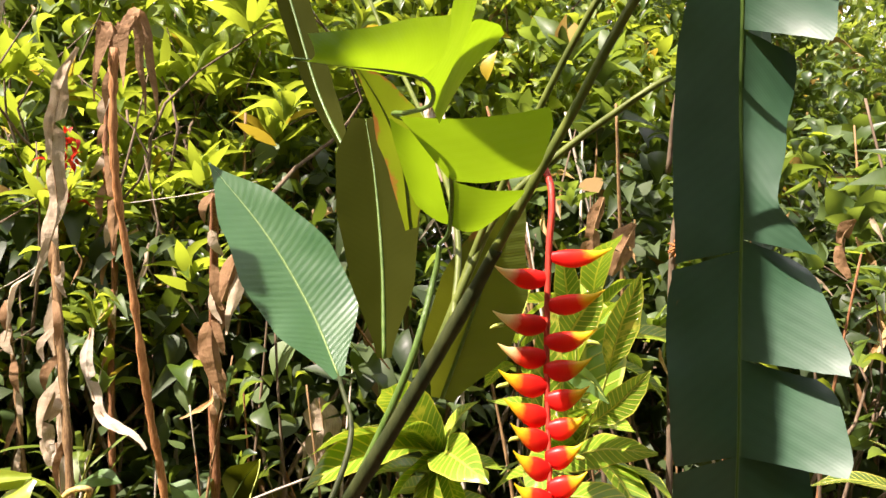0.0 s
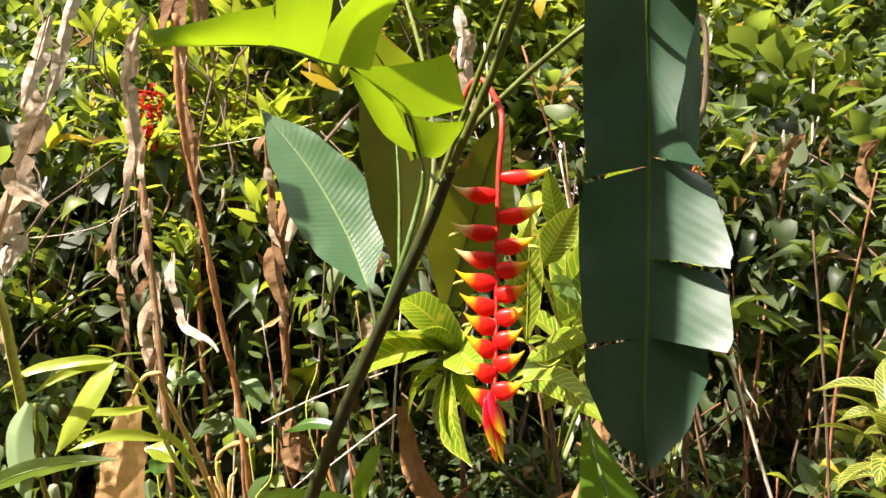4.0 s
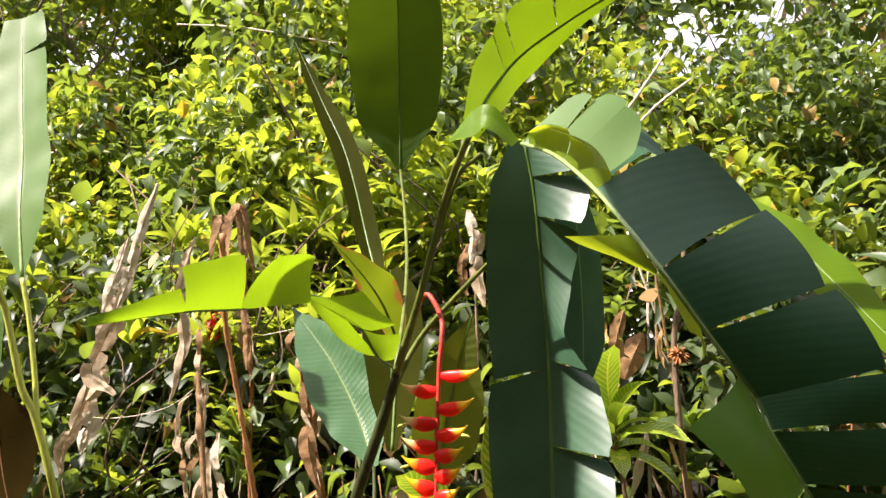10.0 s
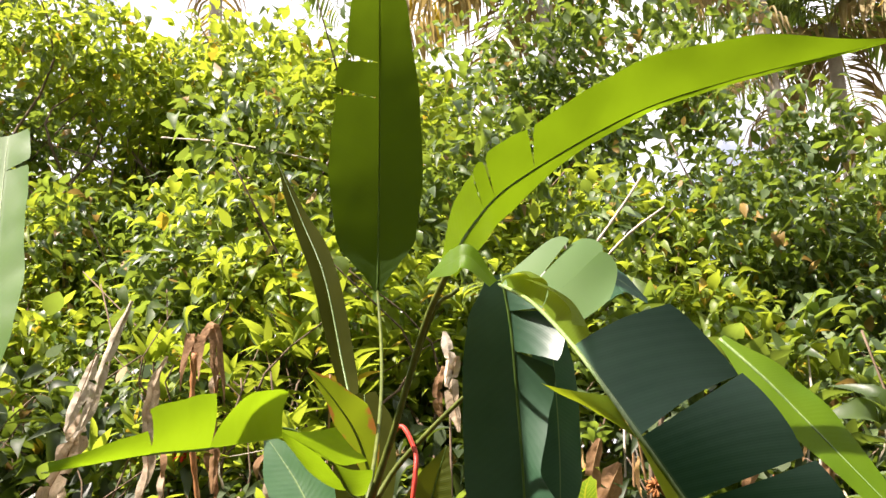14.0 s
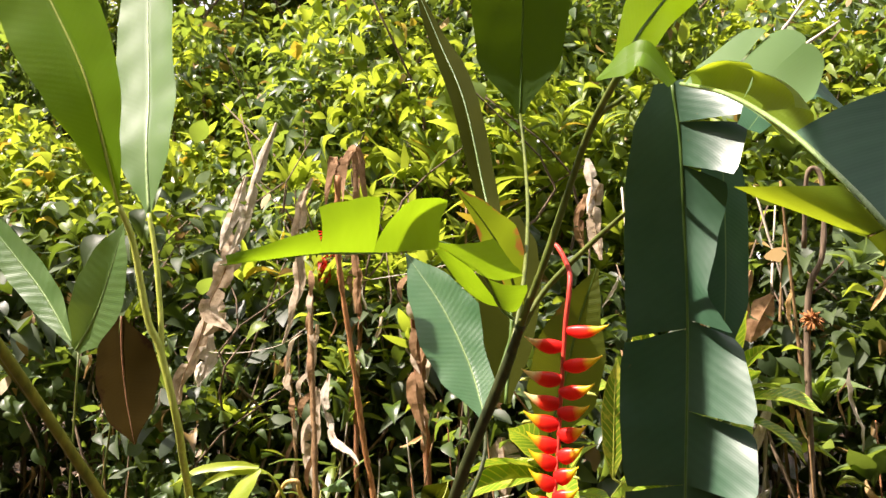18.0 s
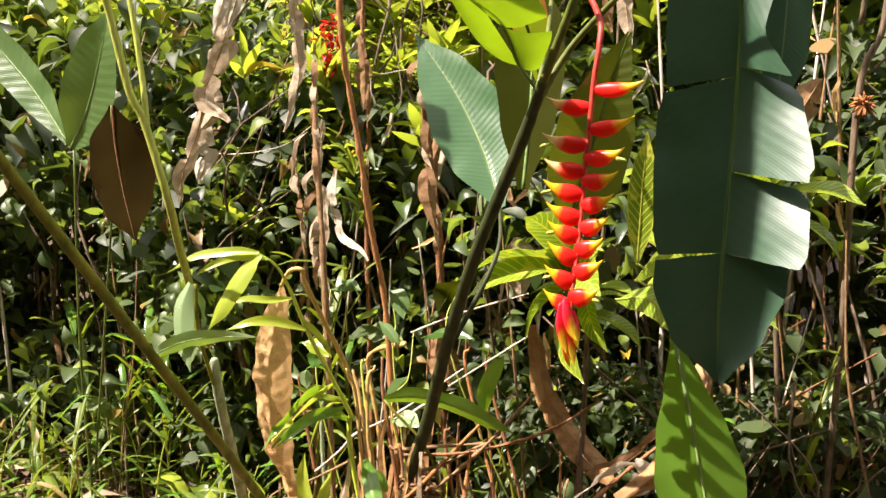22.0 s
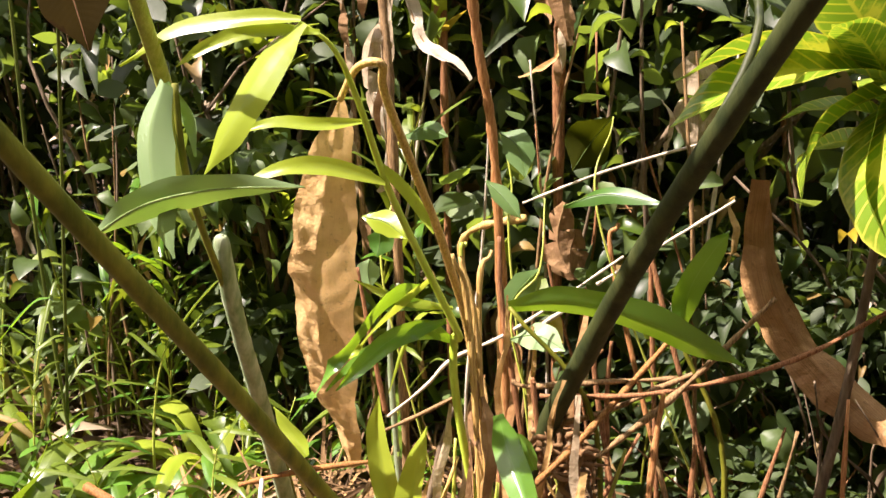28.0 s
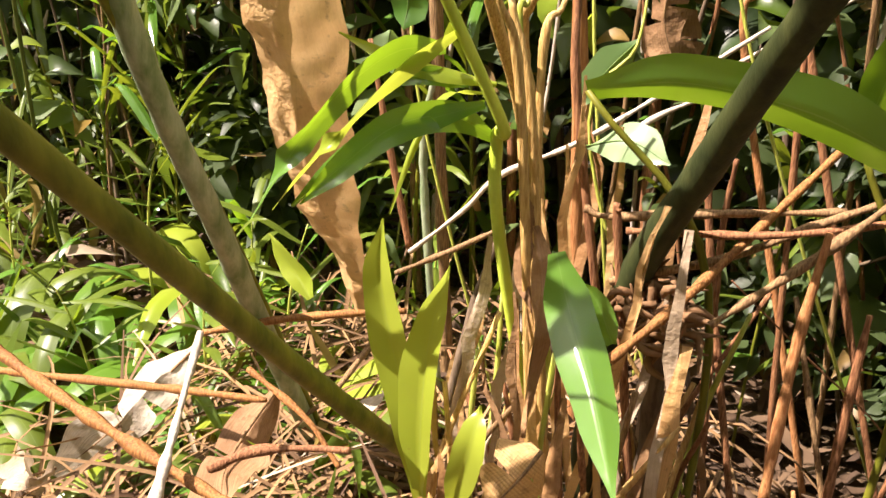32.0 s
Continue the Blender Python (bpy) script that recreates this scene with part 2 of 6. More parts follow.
def plain_mat(name, a, b, rough=0.6, scale=20.0):
    m, nt = nodes_of(name)
    tc = nt.nodes.new("ShaderNodeTexCoord")
    n1 = noise_of(nt, scale, 4.0, 0.6, tc.outputs["Object"])
    finish(nt, mix_col(nt, n1, a, b), rough, 0.0, None, n1, 0.003, 0.5, 0.3)
    return m


M = {
    "dark": big_leaf("heliconia_leaf_dark", (0.020, 0.066, 0.030), (0.036, 0.096, 0.046), (0.05, 0.16, 0.01), 0.5, 0.06, spec=0.14, relief=0.14),
    "mid": big_leaf("heliconia_leaf_green", (0.035, 0.10, 0.014), (0.06, 0.15, 0.02), (0.2, 0.4, 0.02), 0.38, 0.25, relief=0.05),
    "fresh": big_leaf("heliconia_leaf_fresh", (0.075, 0.18, 0.016), (0.12, 0.25, 0.026), (0.26, 0.48, 0.02), 0.36, 0.42, relief=0.1, spec=0.5),
    "hang": big_leaf("heliconia_leaf_waxy", (0.016, 0.058, 0.026), (0.032, 0.088, 0.044), (0.08, 0.2, 0.02), 0.42, 0.04, spec=0.8, relief=0.15),
    "tall": big_leaf("heliconia_leaf_backlit", (0.014, 0.036, 0.006), (0.03, 0.06, 0.01), (0.12, 0.2, 0.006), 0.6, 0.4, 70.0, 0.1, (0.05, 0.035, 0.012), spec=0.1, relief=0.6),
    "pleat": big_leaf("heliconia_leaf_olive_yellow", (0.04, 0.058, 0.006), (0.07, 0.09, 0.01), (0.22, 0.25, 0.01), 0.45, 0.35, 60.0, 0.2, (0.34, 0.15, 0.03), relief=0.9),
    "lime": big_leaf("heliconia_leaf_lime", (0.085, 0.19, 0.007), (0.135, 0.25, 0.010), (0.235, 0.385, 0.007), 0.4, 0.5, 150.0, spec=0.25),
    "grey": big_leaf("heliconia_leaf_silvery", (0.032, 0.10, 0.04), (0.06, 0.145, 0.058), (0.2, 0.4, 0.03), 0.32, 0.25, 120.0, relief=0.35, spec=0.45),
    # olive darkened nearly to black to stand for shade
    "olive": big_leaf("heliconia_leaf_olive_shaded", (0.018, 0.022, 0.002), (0.03, 0.034, 0.004), (0.10, 0.12, 0.004), 0.7, 0.3, 120.0, 0.14, (0.03, 0.02, 0.008), spec=0.02),
    "under": big_leaf("heliconia_leaf_underside", (0.09, 0.15, 0.012), (0.13, 0.2, 0.018), (0.40, 0.50, 0.015), 0.5, 0.55, 120.0, spec=0.1),
    "rust": big_leaf("heliconia_leaf_rust_edged", (0.05, 0.11, 0.012), (0.09, 0.16, 0.016), (0.3, 0.4, 0.012), 0.45, 0.4, 120.0, 0.36, (0.36, 0.15, 0.03)),
    "lone": big_leaf("heliconia_leaf_pale", (0.09, 0.18, 0.06), (0.14, 0.24, 0.085), (0.33, 0.5, 0.07), 0.4, 0.4, 150.0, relief=0.1, spec=0.3),
    "palegreen": big_leaf("heliconia_leaf_soft_green", (0.07, 0.16, 0.035), (0.11, 0.21, 0.055), (0.28, 0.45, 0.05), 0.45, 0.4, 150.0, relief=0.12, spec=0.2),
    "pleatpale": big_leaf("canna_leaf_pleated", (0.07, 0.15, 0.045), (0.13, 0.22, 0.075), (0.3, 0.45, 0.05), 0.4, 0.35, 60.0, relief=0.9, spec=0.4),
    "brownleaf": big_leaf("heliconia_leaf_brown", (0.016, 0.011, 0.002), (0.026, 0.017, 0.003), (0.10, 0.06, 0.008), 0.7, 0.2, 120.0, 0.3, (0.02, 0.01, 0.003), spec=0.02),
    "gold": stem_mat("cane_golden", (0.44, 0.25, 0.07), (0.74, 0.52, 0.19), 0.55, 80.0),
    "midrib": stem_mat("midrib_pale_green", (0.16, 0.26, 0.08), (0.27, 0.37, 0.13), 0.4),
    "midrib_dark": stem_mat("midrib_dark_green", (0.06, 0.12, 0.02), (0.12, 0.2, 0.04), 0.4),
    "stem": stem_mat("stem_dark_green", (0.018, 0.027, 0.008), (0.05, 0.06, 0.018), 0.55, 30.0, 1.6, spec=0.25),
    "stalk": stem_mat("stalk_olive_green", (0.10, 0.115, 0.010), (0.23, 0.225, 0.025), 0.5, 30.0, 1.6, spec=0.25),
    "stalkgreen": stem_mat("stalk_mid_green", (0.06, 0.085, 0.012), (0.14, 0.17, 0.03), 0.5, 30.0, 1.6, spec=0.3),
    "petiole": stem_mat("petiole_yellow_green", (0.34, 0.40, 0.05), (0.52, 0.56, 0.12), 0.4),
    "limestem": stem_mat("culm_lime_green", (0.42, 0.56, 0.05), (0.60, 0.72, 0.10), 0.35, 30.0, 2.0),
    "greystem": stem_mat("stem_grey_green", (0.16, 0.23, 0.10), (0.42, 0.46, 0.32), 0.6, 30.0, 2.0),
    "red": stem_mat("rachis_red", (0.36, 0.022, 0.014), (0.62, 0.07, 0.035), 0.45),
    "orange": stem_mat("stalk_orange_brown", (0.15, 0.055, 0.02), (0.42, 0.20, 0.085), 0.75, 80.0),
    "rustcane": stem_mat("stalk_bright_orange", (0.32, 0.12, 0.035), (0.56, 0.28, 0.11), 0.65, 80.0),
    "straw": stem_mat("straw", (0.14, 0.075, 0.03), (0.40, 0.25, 0.11), 0.75, 80.0),
    "cane": stem_mat("cane_orange", (0.19, 0.07, 0.016), (0.46, 0.22, 0.06), 0.65, 80.0),
    "bark": stem_mat("twig_bark", (0.09, 0.06, 0.035), (0.22, 0.16, 0.1), 0.85, 40.0, 3.0),
    "stick": stem_mat("bleached_stick", (0.42, 0.36, 0.28), (0.7, 0.62, 0.5), 0.8),
    "dry": dry_mat("dry_leaf_tan", (0.42, 0.31, 0.19), (0.70, 0.58, 0.42), 0.25),
    "drybrown": dry_mat("dry_leaf_brown", (0.22, 0.115, 0.05), (0.46, 0.28, 0.14), 0.25),
    "tan": dry_mat("dry_leaf_golden", (0.58, 0.33, 0.12), (0.84, 0.57, 0.26), 0.35, 0.55, 130.0),
    "goldleaf": dry_mat("dead_leaf_gold", (0.62, 0.37, 0.15), (0.88, 0.61, 0.30), 0.25, 0.6, 0.0, 0.12),
    "sheath": dry_mat("dry_sheath_brown", (0.26, 0.13, 0.05), (0.46, 0.27, 0.12), 0.1, 0.6, 0.0),
    "bleached": dry_mat("dry_leaf_bleached", (0.5, 0.42, 0.3), (0.75, 0.68, 0.55), 0.25),
    "bract": bract_mat("bract_red_yellow", (0.85, 0.62, 0.02)),
    # copy of the bract with sunlight put into a cream tip colour
    "bract_sunlit": bract_mat("bract_red_sunlit", (0.9, 0.72, 0.32)),
    "bud": bract_mat("bract_bud", (0.9, 0.68, 0.03), 0.62, (0.85, 0.03, 0.06)),
    "croton": croton_mat("croton_leaf"),
    "goldcroton": croton_mat("croton_leaf_gold", 0.6, 0.7),
    "veincroton": croton_mat("croton_leaf_dark", 0.35, 0.75, 0.45),
    "blade": big_leaf("grass_blade", (0.24, 0.34, 0.025), (0.38, 0.47, 0.055), (0.6, 0.7, 0.06), 0.32, 0.46, 8.0),
    "shootleaf": big_leaf("shoot_leaf_olive", (0.08, 0.13, 0.015), (0.15, 0.21, 0.025), (0.3, 0.38, 0.02), 0.4, 0.35, 8.0),
    "gloss": big_leaf("shoot_glossy", (0.07, 0.18, 0.025), (0.12, 0.27, 0.04), (0.34, 0.58, 0.02), 0.22, 0.35, 8.0, spec=0.8),
    "ginger": big_leaf("ginger_leaf_pale", (0.22, 0.35, 0.16), (0.31, 0.44, 0.22), (0.3, 0.52, 0.05), 0.25, 0.3, 5.0, spec=0.8, relief=0.05),
    "vine": foliage_mat("vine_leaf", (0.02, 0.05, 0.012), (0.15, 0.22, 0.07), (0.34, 0.48, 0.05), 0.32, 0.36, 0.05, (0.3, 0.2, 0.05)),
    "bright": foliage_mat("shrub_leaf_bright", (0.05, 0.11, 0.014), (0.24, 0.32, 0.035), (0.52, 0.64, 0.045), 0.27, 0.45, 0.04),
    # dark leaf colour that carries the shade of the low growth
    "deep": foliage_mat("shrub_leaf_shaded", (0.018, 0.036, 0.010), (0.06, 0.095, 0.024), (0.17, 0.26, 0.02), 0.42, 0.28, 0.06, (0.2, 0.13, 0.04)),
    "far": foliage_mat("tree_leaf", (0.08, 0.12, 0.02), (0.2, 0.26, 0.05), (0.45, 0.55, 0.06)),
    "litter": foliage_mat("litter", (0.06, 0.034, 0.017), (0.22, 0.14, 0.075), (0.15, 0.09, 0.04), 0.8, 0.2, 0.10, (0.36, 0.28, 0.19)),
    "strawlitter": foliage_mat("straw_litter", (0.10, 0.05, 0.02), (0.46, 0.28, 0.12), (0.16, 0.09, 0.03), 0.7, 0.15, 0.05, (0.45, 0.36, 0.24)),
    "grass": foliage_mat("grass", (0.04, 0.09, 0.01), (0.12, 0.2, 0.02), (0.3, 0.45, 0.02), 0.35, 0.4, 0.2, (0.3, 0.22, 0.06)),
    "redflower": foliage_mat("small_red_flower", (0.6, 0.02, 0.02), (0.75, 0.08, 0.02), (0.8, 0.05, 0.02), 0.5, 0.3, 0.2, (0.7, 0.2, 0.02)),
    "palm": foliage_mat("palm_frond", (0.05, 0.10, 0.02), (0.13, 0.2, 0.04), (0.26, 0.38, 0.04), 0.3),
    "palmdry": foliage_mat("palm_frond_dry", (0.24, 0.18, 0.07), (0.42, 0.34, 0.16), (0.4, 0.3, 0.1), 0.5),
    "trunk": plain_mat("palm_trunk_grey", (0.2, 0.17, 0.13), (0.42, 0.38, 0.32), 0.9, 9.0),
    "seed": plain_mat("seed_head_rust", (0.2, 0.07, 0.02), (0.4, 0.18, 0.06), 0.9, 60.0),
    "soil": ground_mat("soil_and_litter"),
}


# ---------------------------------------------------------------- builders
def mesh_of(name, bm, material, smooth=True):
    me = bpy.data.meshes.new(name)
    bm.to_mesh(me)
    bm.free()
    me.materials.append(material)
    if smooth:
        me.shade_smooth()
    return me


def part(name, bm, material, parent, label=""):
    ob = new(name, mesh_of(name, bm, material))
    ob.parent = parent
    if parent is not None:
        ob.matrix_parent_inverse = Matrix.Translation(-parent.location if parent.parent is None else (0, 0, 0))
    return tagged(ob, label)


def thing(name, at, label, category, group="", kind=""):
    ob = new(name)
    ob.empty_display_size = 0.05
    ob.location = at
    return tagged(ob, label, category, group, kind)


def spline(points, n):
    """Catmull-Rom through the points, n samples."""
    p = [Vector(q) for q in points]
    if len(p) == 2:
        return [p[0].lerp(p[1], i / (n - 1)) for i in range(n)]
    ext = [p[0] * 2 - p[1], *p, p[-1] * 2 - p[-2]]
    out = []
    for i in range(n):
        s = i / (n - 1) * (len(p) - 1)
        k = min(int(s), len(p) - 2)
        t = s - k
        a, b, c, d = ext[k:k + 4]
        out.append(0.5 * (2 * b + (c - a) * t + (2 * a - 5 * b + 4 * c - d) * t * t + (3 * b - a - 3 * c + d) * t ** 3))
    return out


def curve1(values, t):
    """A smooth value through equally spaced numbers."""
    if len(values) == 1:
        return values[0]
    s = t * (len(values) - 1)
    k = min(int(s), len(values) - 2)
    f = s - k
    f = f * f * (3 - 2 * f) * 0.5 + f * 0.5
    return values[k] * (1 - f) + values[k + 1] * f


def tube(points, radii, sides=8, n=None, bm=None, wobble=0.0, flat=1.0):
    bm = bm or bmesh.new()
    n = n or max(2, 6 * (len(points) - 1) + 1)
    c = spline(points, n)
    up = Vector((0.31, -0.9, 0.27))
    rings = []
    for i, q in enumerate(c):
        t = (c[min(i + 1, n - 1)] - c[max(i - 1, 0)]).normalized()
        a = t.cross(up).normalized()
        b = a.cross(t).normalized()
        r = curve1(radii, i / (n - 1)) * (1 + (wobble * noise.noise(q * 45) if wobble else 0))
        rings.append([bm.verts.new(q + a * r * cos(2 * pi * j / sides) + b * r * flat * sin(2 * pi * j / sides)) for j in range(sides)])
    for x, y in zip(rings, rings[1:]):
        for j in range(sides):
            bm.faces.new((x[j], x[(j + 1) % sides], y[(j + 1) % sides], y[j]))
    bm.faces.new(rings[0][::-1])
    bm.faces.new(rings[-1])
    return bm


def blade(mid, left, right, hint, fold=(0.0, 0.0), tears=((), ()), gap=0.012, nu=44, nv=6, crumple=0.0, curl=(0.0, 0.0), skew=0.04, flap=14.0, seed=1, shingle=(0.0, 0.0)):
    """A leaf blade along the curve mid. left, right: half-widths from base to tip. hint: the way to its right-hand side, one or several along
    the curve. fold: the degrees by which each half bends towards the normal, one or several along it. tears: for each half, the places (0 to 1) where it is torn to the midrib."""
    rng = random.Random(seed)
    bm = bmesh.new()
    uvl = bm.loops.layers.uv.new("UVMap")
    N = 160
    c = spline(mid, N)
    hints = [Vector(h) for h in (hint if isinstance(hint[0], (tuple, list)) else [hint])]
    info = {}

    def at(u):
        u = min(max(u, 0.0), 1.0)
        i = u * (N - 1)
        k = min(int(i), N - 2)
        p = c[k].lerp(c[k + 1], i - k)
        t = (c[min(k + 2, N - 1)] - c[max(k - 1, 0)]).normalized()
        s = u * (len(hints) - 1)
        j = min(int(s), max(len(hints) - 2, 0))
        h = hints[j].lerp(hints[min(j + 1, len(hints) - 1)], s - j)
        side = (h - t * h.dot(t)).normalized()
        return p, side, t.cross(side).normalized()

    for sgn, widths, cuts, fo, cu, sh in ((-1, left, tears[0], fold[0], curl[0], shingle[0]), (1, right, tears[1], fold[1], curl[1], shingle[1])):
        marks = [0.0, *cuts, 1.0]
        for a, b in zip(marks, marks[1:]):
            n = max(2, round(nu * (b - a)) + 1)
            extra = rng.uniform(-flap, flap) if len(cuts) else 0.0
            grow = rng.uniform(0.94, 1.06) if len(cuts) else 1.0
            grid = []
            for i in range(n):
                f = i / (n - 1)
                row = []
                for j in range(nv + 1):
                    v = j / nv
                    lo = a + (gap * v * rng.uniform(0.8, 1.2) if a > 0 else 0)
                    hi = b - (gap * v * rng.uniform(0.8, 1.2) if b < 1 else 0)
                    u = lo + (hi - lo) * f
                    ue = u + skew * v * (1 - u) * min(1, 4 * u)
                    p, side, nor = at(ue)
                    w = curve1(widths, u) * grow
                    if a > 0 or b < 1:
                        w *= 1 - 0.10 * v * max(0.0, abs(2 * f - 1) - 0.7) / 0.3 * rng.uniform(0.5, 1.0)
                    ang = radians((curve1(fo, u) if isinstance(fo, (tuple, list)) else fo) + extra * v * 0.6 + cu * v)
                    q = p + side * (sgn * v * w * cos(ang)) + nor * (v * w * sin(ang))
                    q += nor * (sh * v * (f - 0.5))
                    if crumple:
                        q += nor * (crumple * noise.noise(q * 9 + Vector((seed, 0, 0)))) + side * (crumple * 0.6 * noise.noise(q * 16 + Vector((0, seed, 0)))) * v + nor * (crumple * 0.3 * noise.noise(q * 48))
                    else:
                        q += nor * (0.006 * v * noise.noise(q * 14 + Vector((seed, 0, 0))))
                    row.append((bm.verts.new(q), u, sgn * v))
                grid.append(row)
            for i in range(n - 1):
                for j in range(nv):
                    quad = [grid[i][j], grid[i + 1][j], grid[i + 1][j + 1], grid[i][j + 1]]
                    if sgn < 0:
                        quad.reverse()
                    fc = bm.faces.new([x[0] for x in quad])
                    for lp, x in zip(fc.loops, quad):
                        lp[uvl].uv = (x[1], x[2])
    bmesh.ops.remove_doubles(bm, verts=bm.verts, dist=0.0004)
    return bm


def torn_pieces(pieces, gap=0.02, bulge=0.012, nu=12, nv=12, seed=1, rounding=0.05, uneven=0.004):
    """Pieces of a torn blade, each between two roots on the midrib and two ends on the margin."""
    rng = random.Random(seed)
    bm = bmesh.new()
    uvl = bm.loops.layers.uv.new("UVMap")
    N = len(pieces)
    for k, piece in enumerate(pieces):
        a0, a1, b0, b1 = (Vector(p) for p in piece)
        nor = (a1 - a0).cross(b0 - a0).normalized()
        if nor.y > 0:
            nor.negate()
        lift, reach = rng.uniform(0.92, 1.08), rng.uniform(-0.02, 0.02)
        grid = []
        for i in range(nu + 1):
            row = []
            for j in range(nv + 1):
                v = j / nv
                f = gap * v + (1 - 2 * gap * v) * i / nu
                edge = 1 + reach - rounding * max(0.0, abs(2 * f - 1) - 0.4) ** 2 / 0.36 * rng.uniform(0.85, 1.0)
                p = a0.lerp(a1, f).lerp(b0.lerp(b1, f), v * edge)
                p += nor * (bulge * lift * (sin(pi * f) * v + 1.6 * sin(pi * v * 0.8) - 1.5 * v * v) + 0.006 * v * (0.5 - f))
                p += nor * (uneven * v * noise.noise(p * 22))
                row.append((bm.verts.new(p), (k + f) / N, v))
            grid.append(row)
        for i in range(nu):
            for j in range(nv):
                quad = [grid[i][j], grid[i + 1][j], grid[i + 1][j + 1], grid[i][j + 1]]
                fc = bm.faces.new([x[0] for x in quad])
                for lp, x in zip(fc.loops, quad):
                    lp[uvl].uv = (x[1], x[2])
    return bm


def leaf(parent, material, mid, left, right, hint, rib=0.005, rib_mat="midrib", name="leaf", label="", **kw):
    """A blade with its midrib under it."""
    ob = part(name, blade(mid, left, right, hint, **kw), M[material], parent, label)
    if rib:
        part("midrib", tube(mid, (rib, rib * 0.8, rib * 0.5, rib * 0.15), 6, 26), M[rib_mat], ob)
    return ob


def strap(points, w, hint, seed=1, twist=0.0, **kw):
    """A narrow grass-like blade."""
    return blade(points, (w * 0.35, w * 0.95, w, w * 0.75, 0.0008), (w * 0.35, w * 0.95, w, w * 0.75, 0.0008), hint, nu=kw.pop("nu", 14), nv=kw.pop("nv", 2), skew=0.0, seed=seed, **kw)


LEAF_SHAPES = {}


def leaf_shape(kind):
    """Vertices and faces of one small leaf of unit length along +x, face up +z."""
    if kind not in LEAF_SHAPES:
        prof = {"oval": (0.0, 0.2, 0.3, 0.27, 0.15, 0.0), "heart": (0.08, 0.30, 0.35, 0.30, 0.17, 0.0), "lance": (0.0, 0.1, 0.14, 0.13, 0.08, 0.0), "blade": (0.02, 0.045, 0.055, 0.05, 0.03, 0.0), "straw": (0.011, 0.012, 0.012, 0.011, 0.009, 0.004)}[kind]
        v, f = [], []
        k = len(prof) - 1
        for i, w in enumerate(prof):
            x = i / k
            z = 0.10 * sin(pi * x) - 0.22 * x * x
            v += [(x, -w, z + w * 0.35), (x, 0.0, z), (x, w, z + w * 0.35)]
        for i in range(k):
            a, b = 3 * i, 3 * i + 3
            f += [(a, b, b + 1, a + 1), (a + 1, b + 1, b + 2, a + 2)]
        LEAF_SHAPES[kind] = (np.array(v), np.array(f))
    return LEAF_SHAPES[kind]


def scatter(name, kind, places, ways, ups, sizes, material):
    """One mesh of many small leaves."""
    V, F = leaf_shape(kind)
    x = ways / np.linalg.norm(ways, axis=1, keepdims=True)
    y = np.cross(ups, x)
    y /= np.linalg.norm(y, axis=1, keepdims=True) + 1e-9
    z = np.cross(x, y)
    R = np.stack([x, y, z], 2) * sizes[:, None, None]
    n, k = len(places), len(V)
    g = np.random.default_rng(n)
    shape = np.stack([np.ones(n), g.uniform(0.6, 1.1, n), g.uniform(-0.4, 2.6, n)], 1)
    W = np.einsum("nij,nkj->nki", R, V[None] * shape[:, None, :]) + places[:, None, :]
    faces = (F[None] + (np.arange(n) * k)[:, None, None]).reshape(-1, 4)
    me = bpy.data.meshes.new(name)
    me.from_pydata(W.reshape(-1, 3).tolist(), [], faces.tolist())
    me.materials.append(material)
    me.shade_smooth()
    return me


def crown_mesh(name, kind, count, size, radius, height, material, seed, low=0.0, shell=0.6, droop=0.2, lumps=9):
    """A loose bush crown: leaves in lumps, thicker towards the outside, with gaps."""
    g = np.random.default_rng(seed)
    cen = np.stack([g.uniform(-0.75, 0.75, lumps) * radius, g.uniform(-0.75, 0.75, lumps) * radius, low + g.uniform(0.12, 0.95, lumps) * (height - low)], 1)
    rad = g.uniform(0.28, 0.55, lumps) * radius
    w = g.integers(0, lumps, count)
    d = g.normal(size=(count, 3))
    d /= np.linalg.norm(d, axis=1, keepdims=True)
    r = rad[w] * (shell + (1 - shell) * g.random(count)) * g.uniform(0.75, 1.15, count)
    p = cen[w] + d * r[:, None] * np.array([1, 1, 0.8])
    p[:, 2] = np.clip(p[:, 2], low + 0.02, None)
    ways = d * np.array([1, 1, 0.5]) + g.normal(size=(count, 3)) * 0.7 + np.array([0, 0, -droop])
    ups = np.array([0, 0, 1.0]) + d * 0.6 + g.normal(size=(count, 3)) * 0.35
    return scatter(name, kind, p, ways, ups, size * g.uniform(0.55, 1.3, count), material)


def rosette_mesh(name, count, size, radius, height, material, seed, kind="lance", per=11):
    """Whorls of long leaves at the ends of twigs."""
    g = np.random.default_rng(seed)
    P, Wy, U, S = [], [], [], []
    for _ in range(count):
        c = np.array([g.uniform(-1, 1) * radius, g.uniform(-1, 1) * radius, height * g.uniform(0.1, 1.0)])
        ax = np.array([g.normal() * 0.35, g.normal() * 0.35 - 0.2, 1.0])
        s = size * g.uniform(0.7, 1.25)
        for k in range(per):
            a = 2.4 * k + g.uniform(-0.2, 0.2)
            el = 0.15 + 0.9 * k / per + g.uniform(-0.15, 0.15)
            way = np.array([cos(a) * cos(el), sin(a) * cos(el), sin(el)]) + ax * 0.25
            P.append(c + ax * 0.004 * k)
            Wy.append(way)
            U.append(ax + g.normal(size=3) * 0.15)
            S.append(s * g.uniform(0.75, 1.1))
    return scatter(name, kind, np.array(P), np.array(Wy), np.array(U), np.array(S), material)


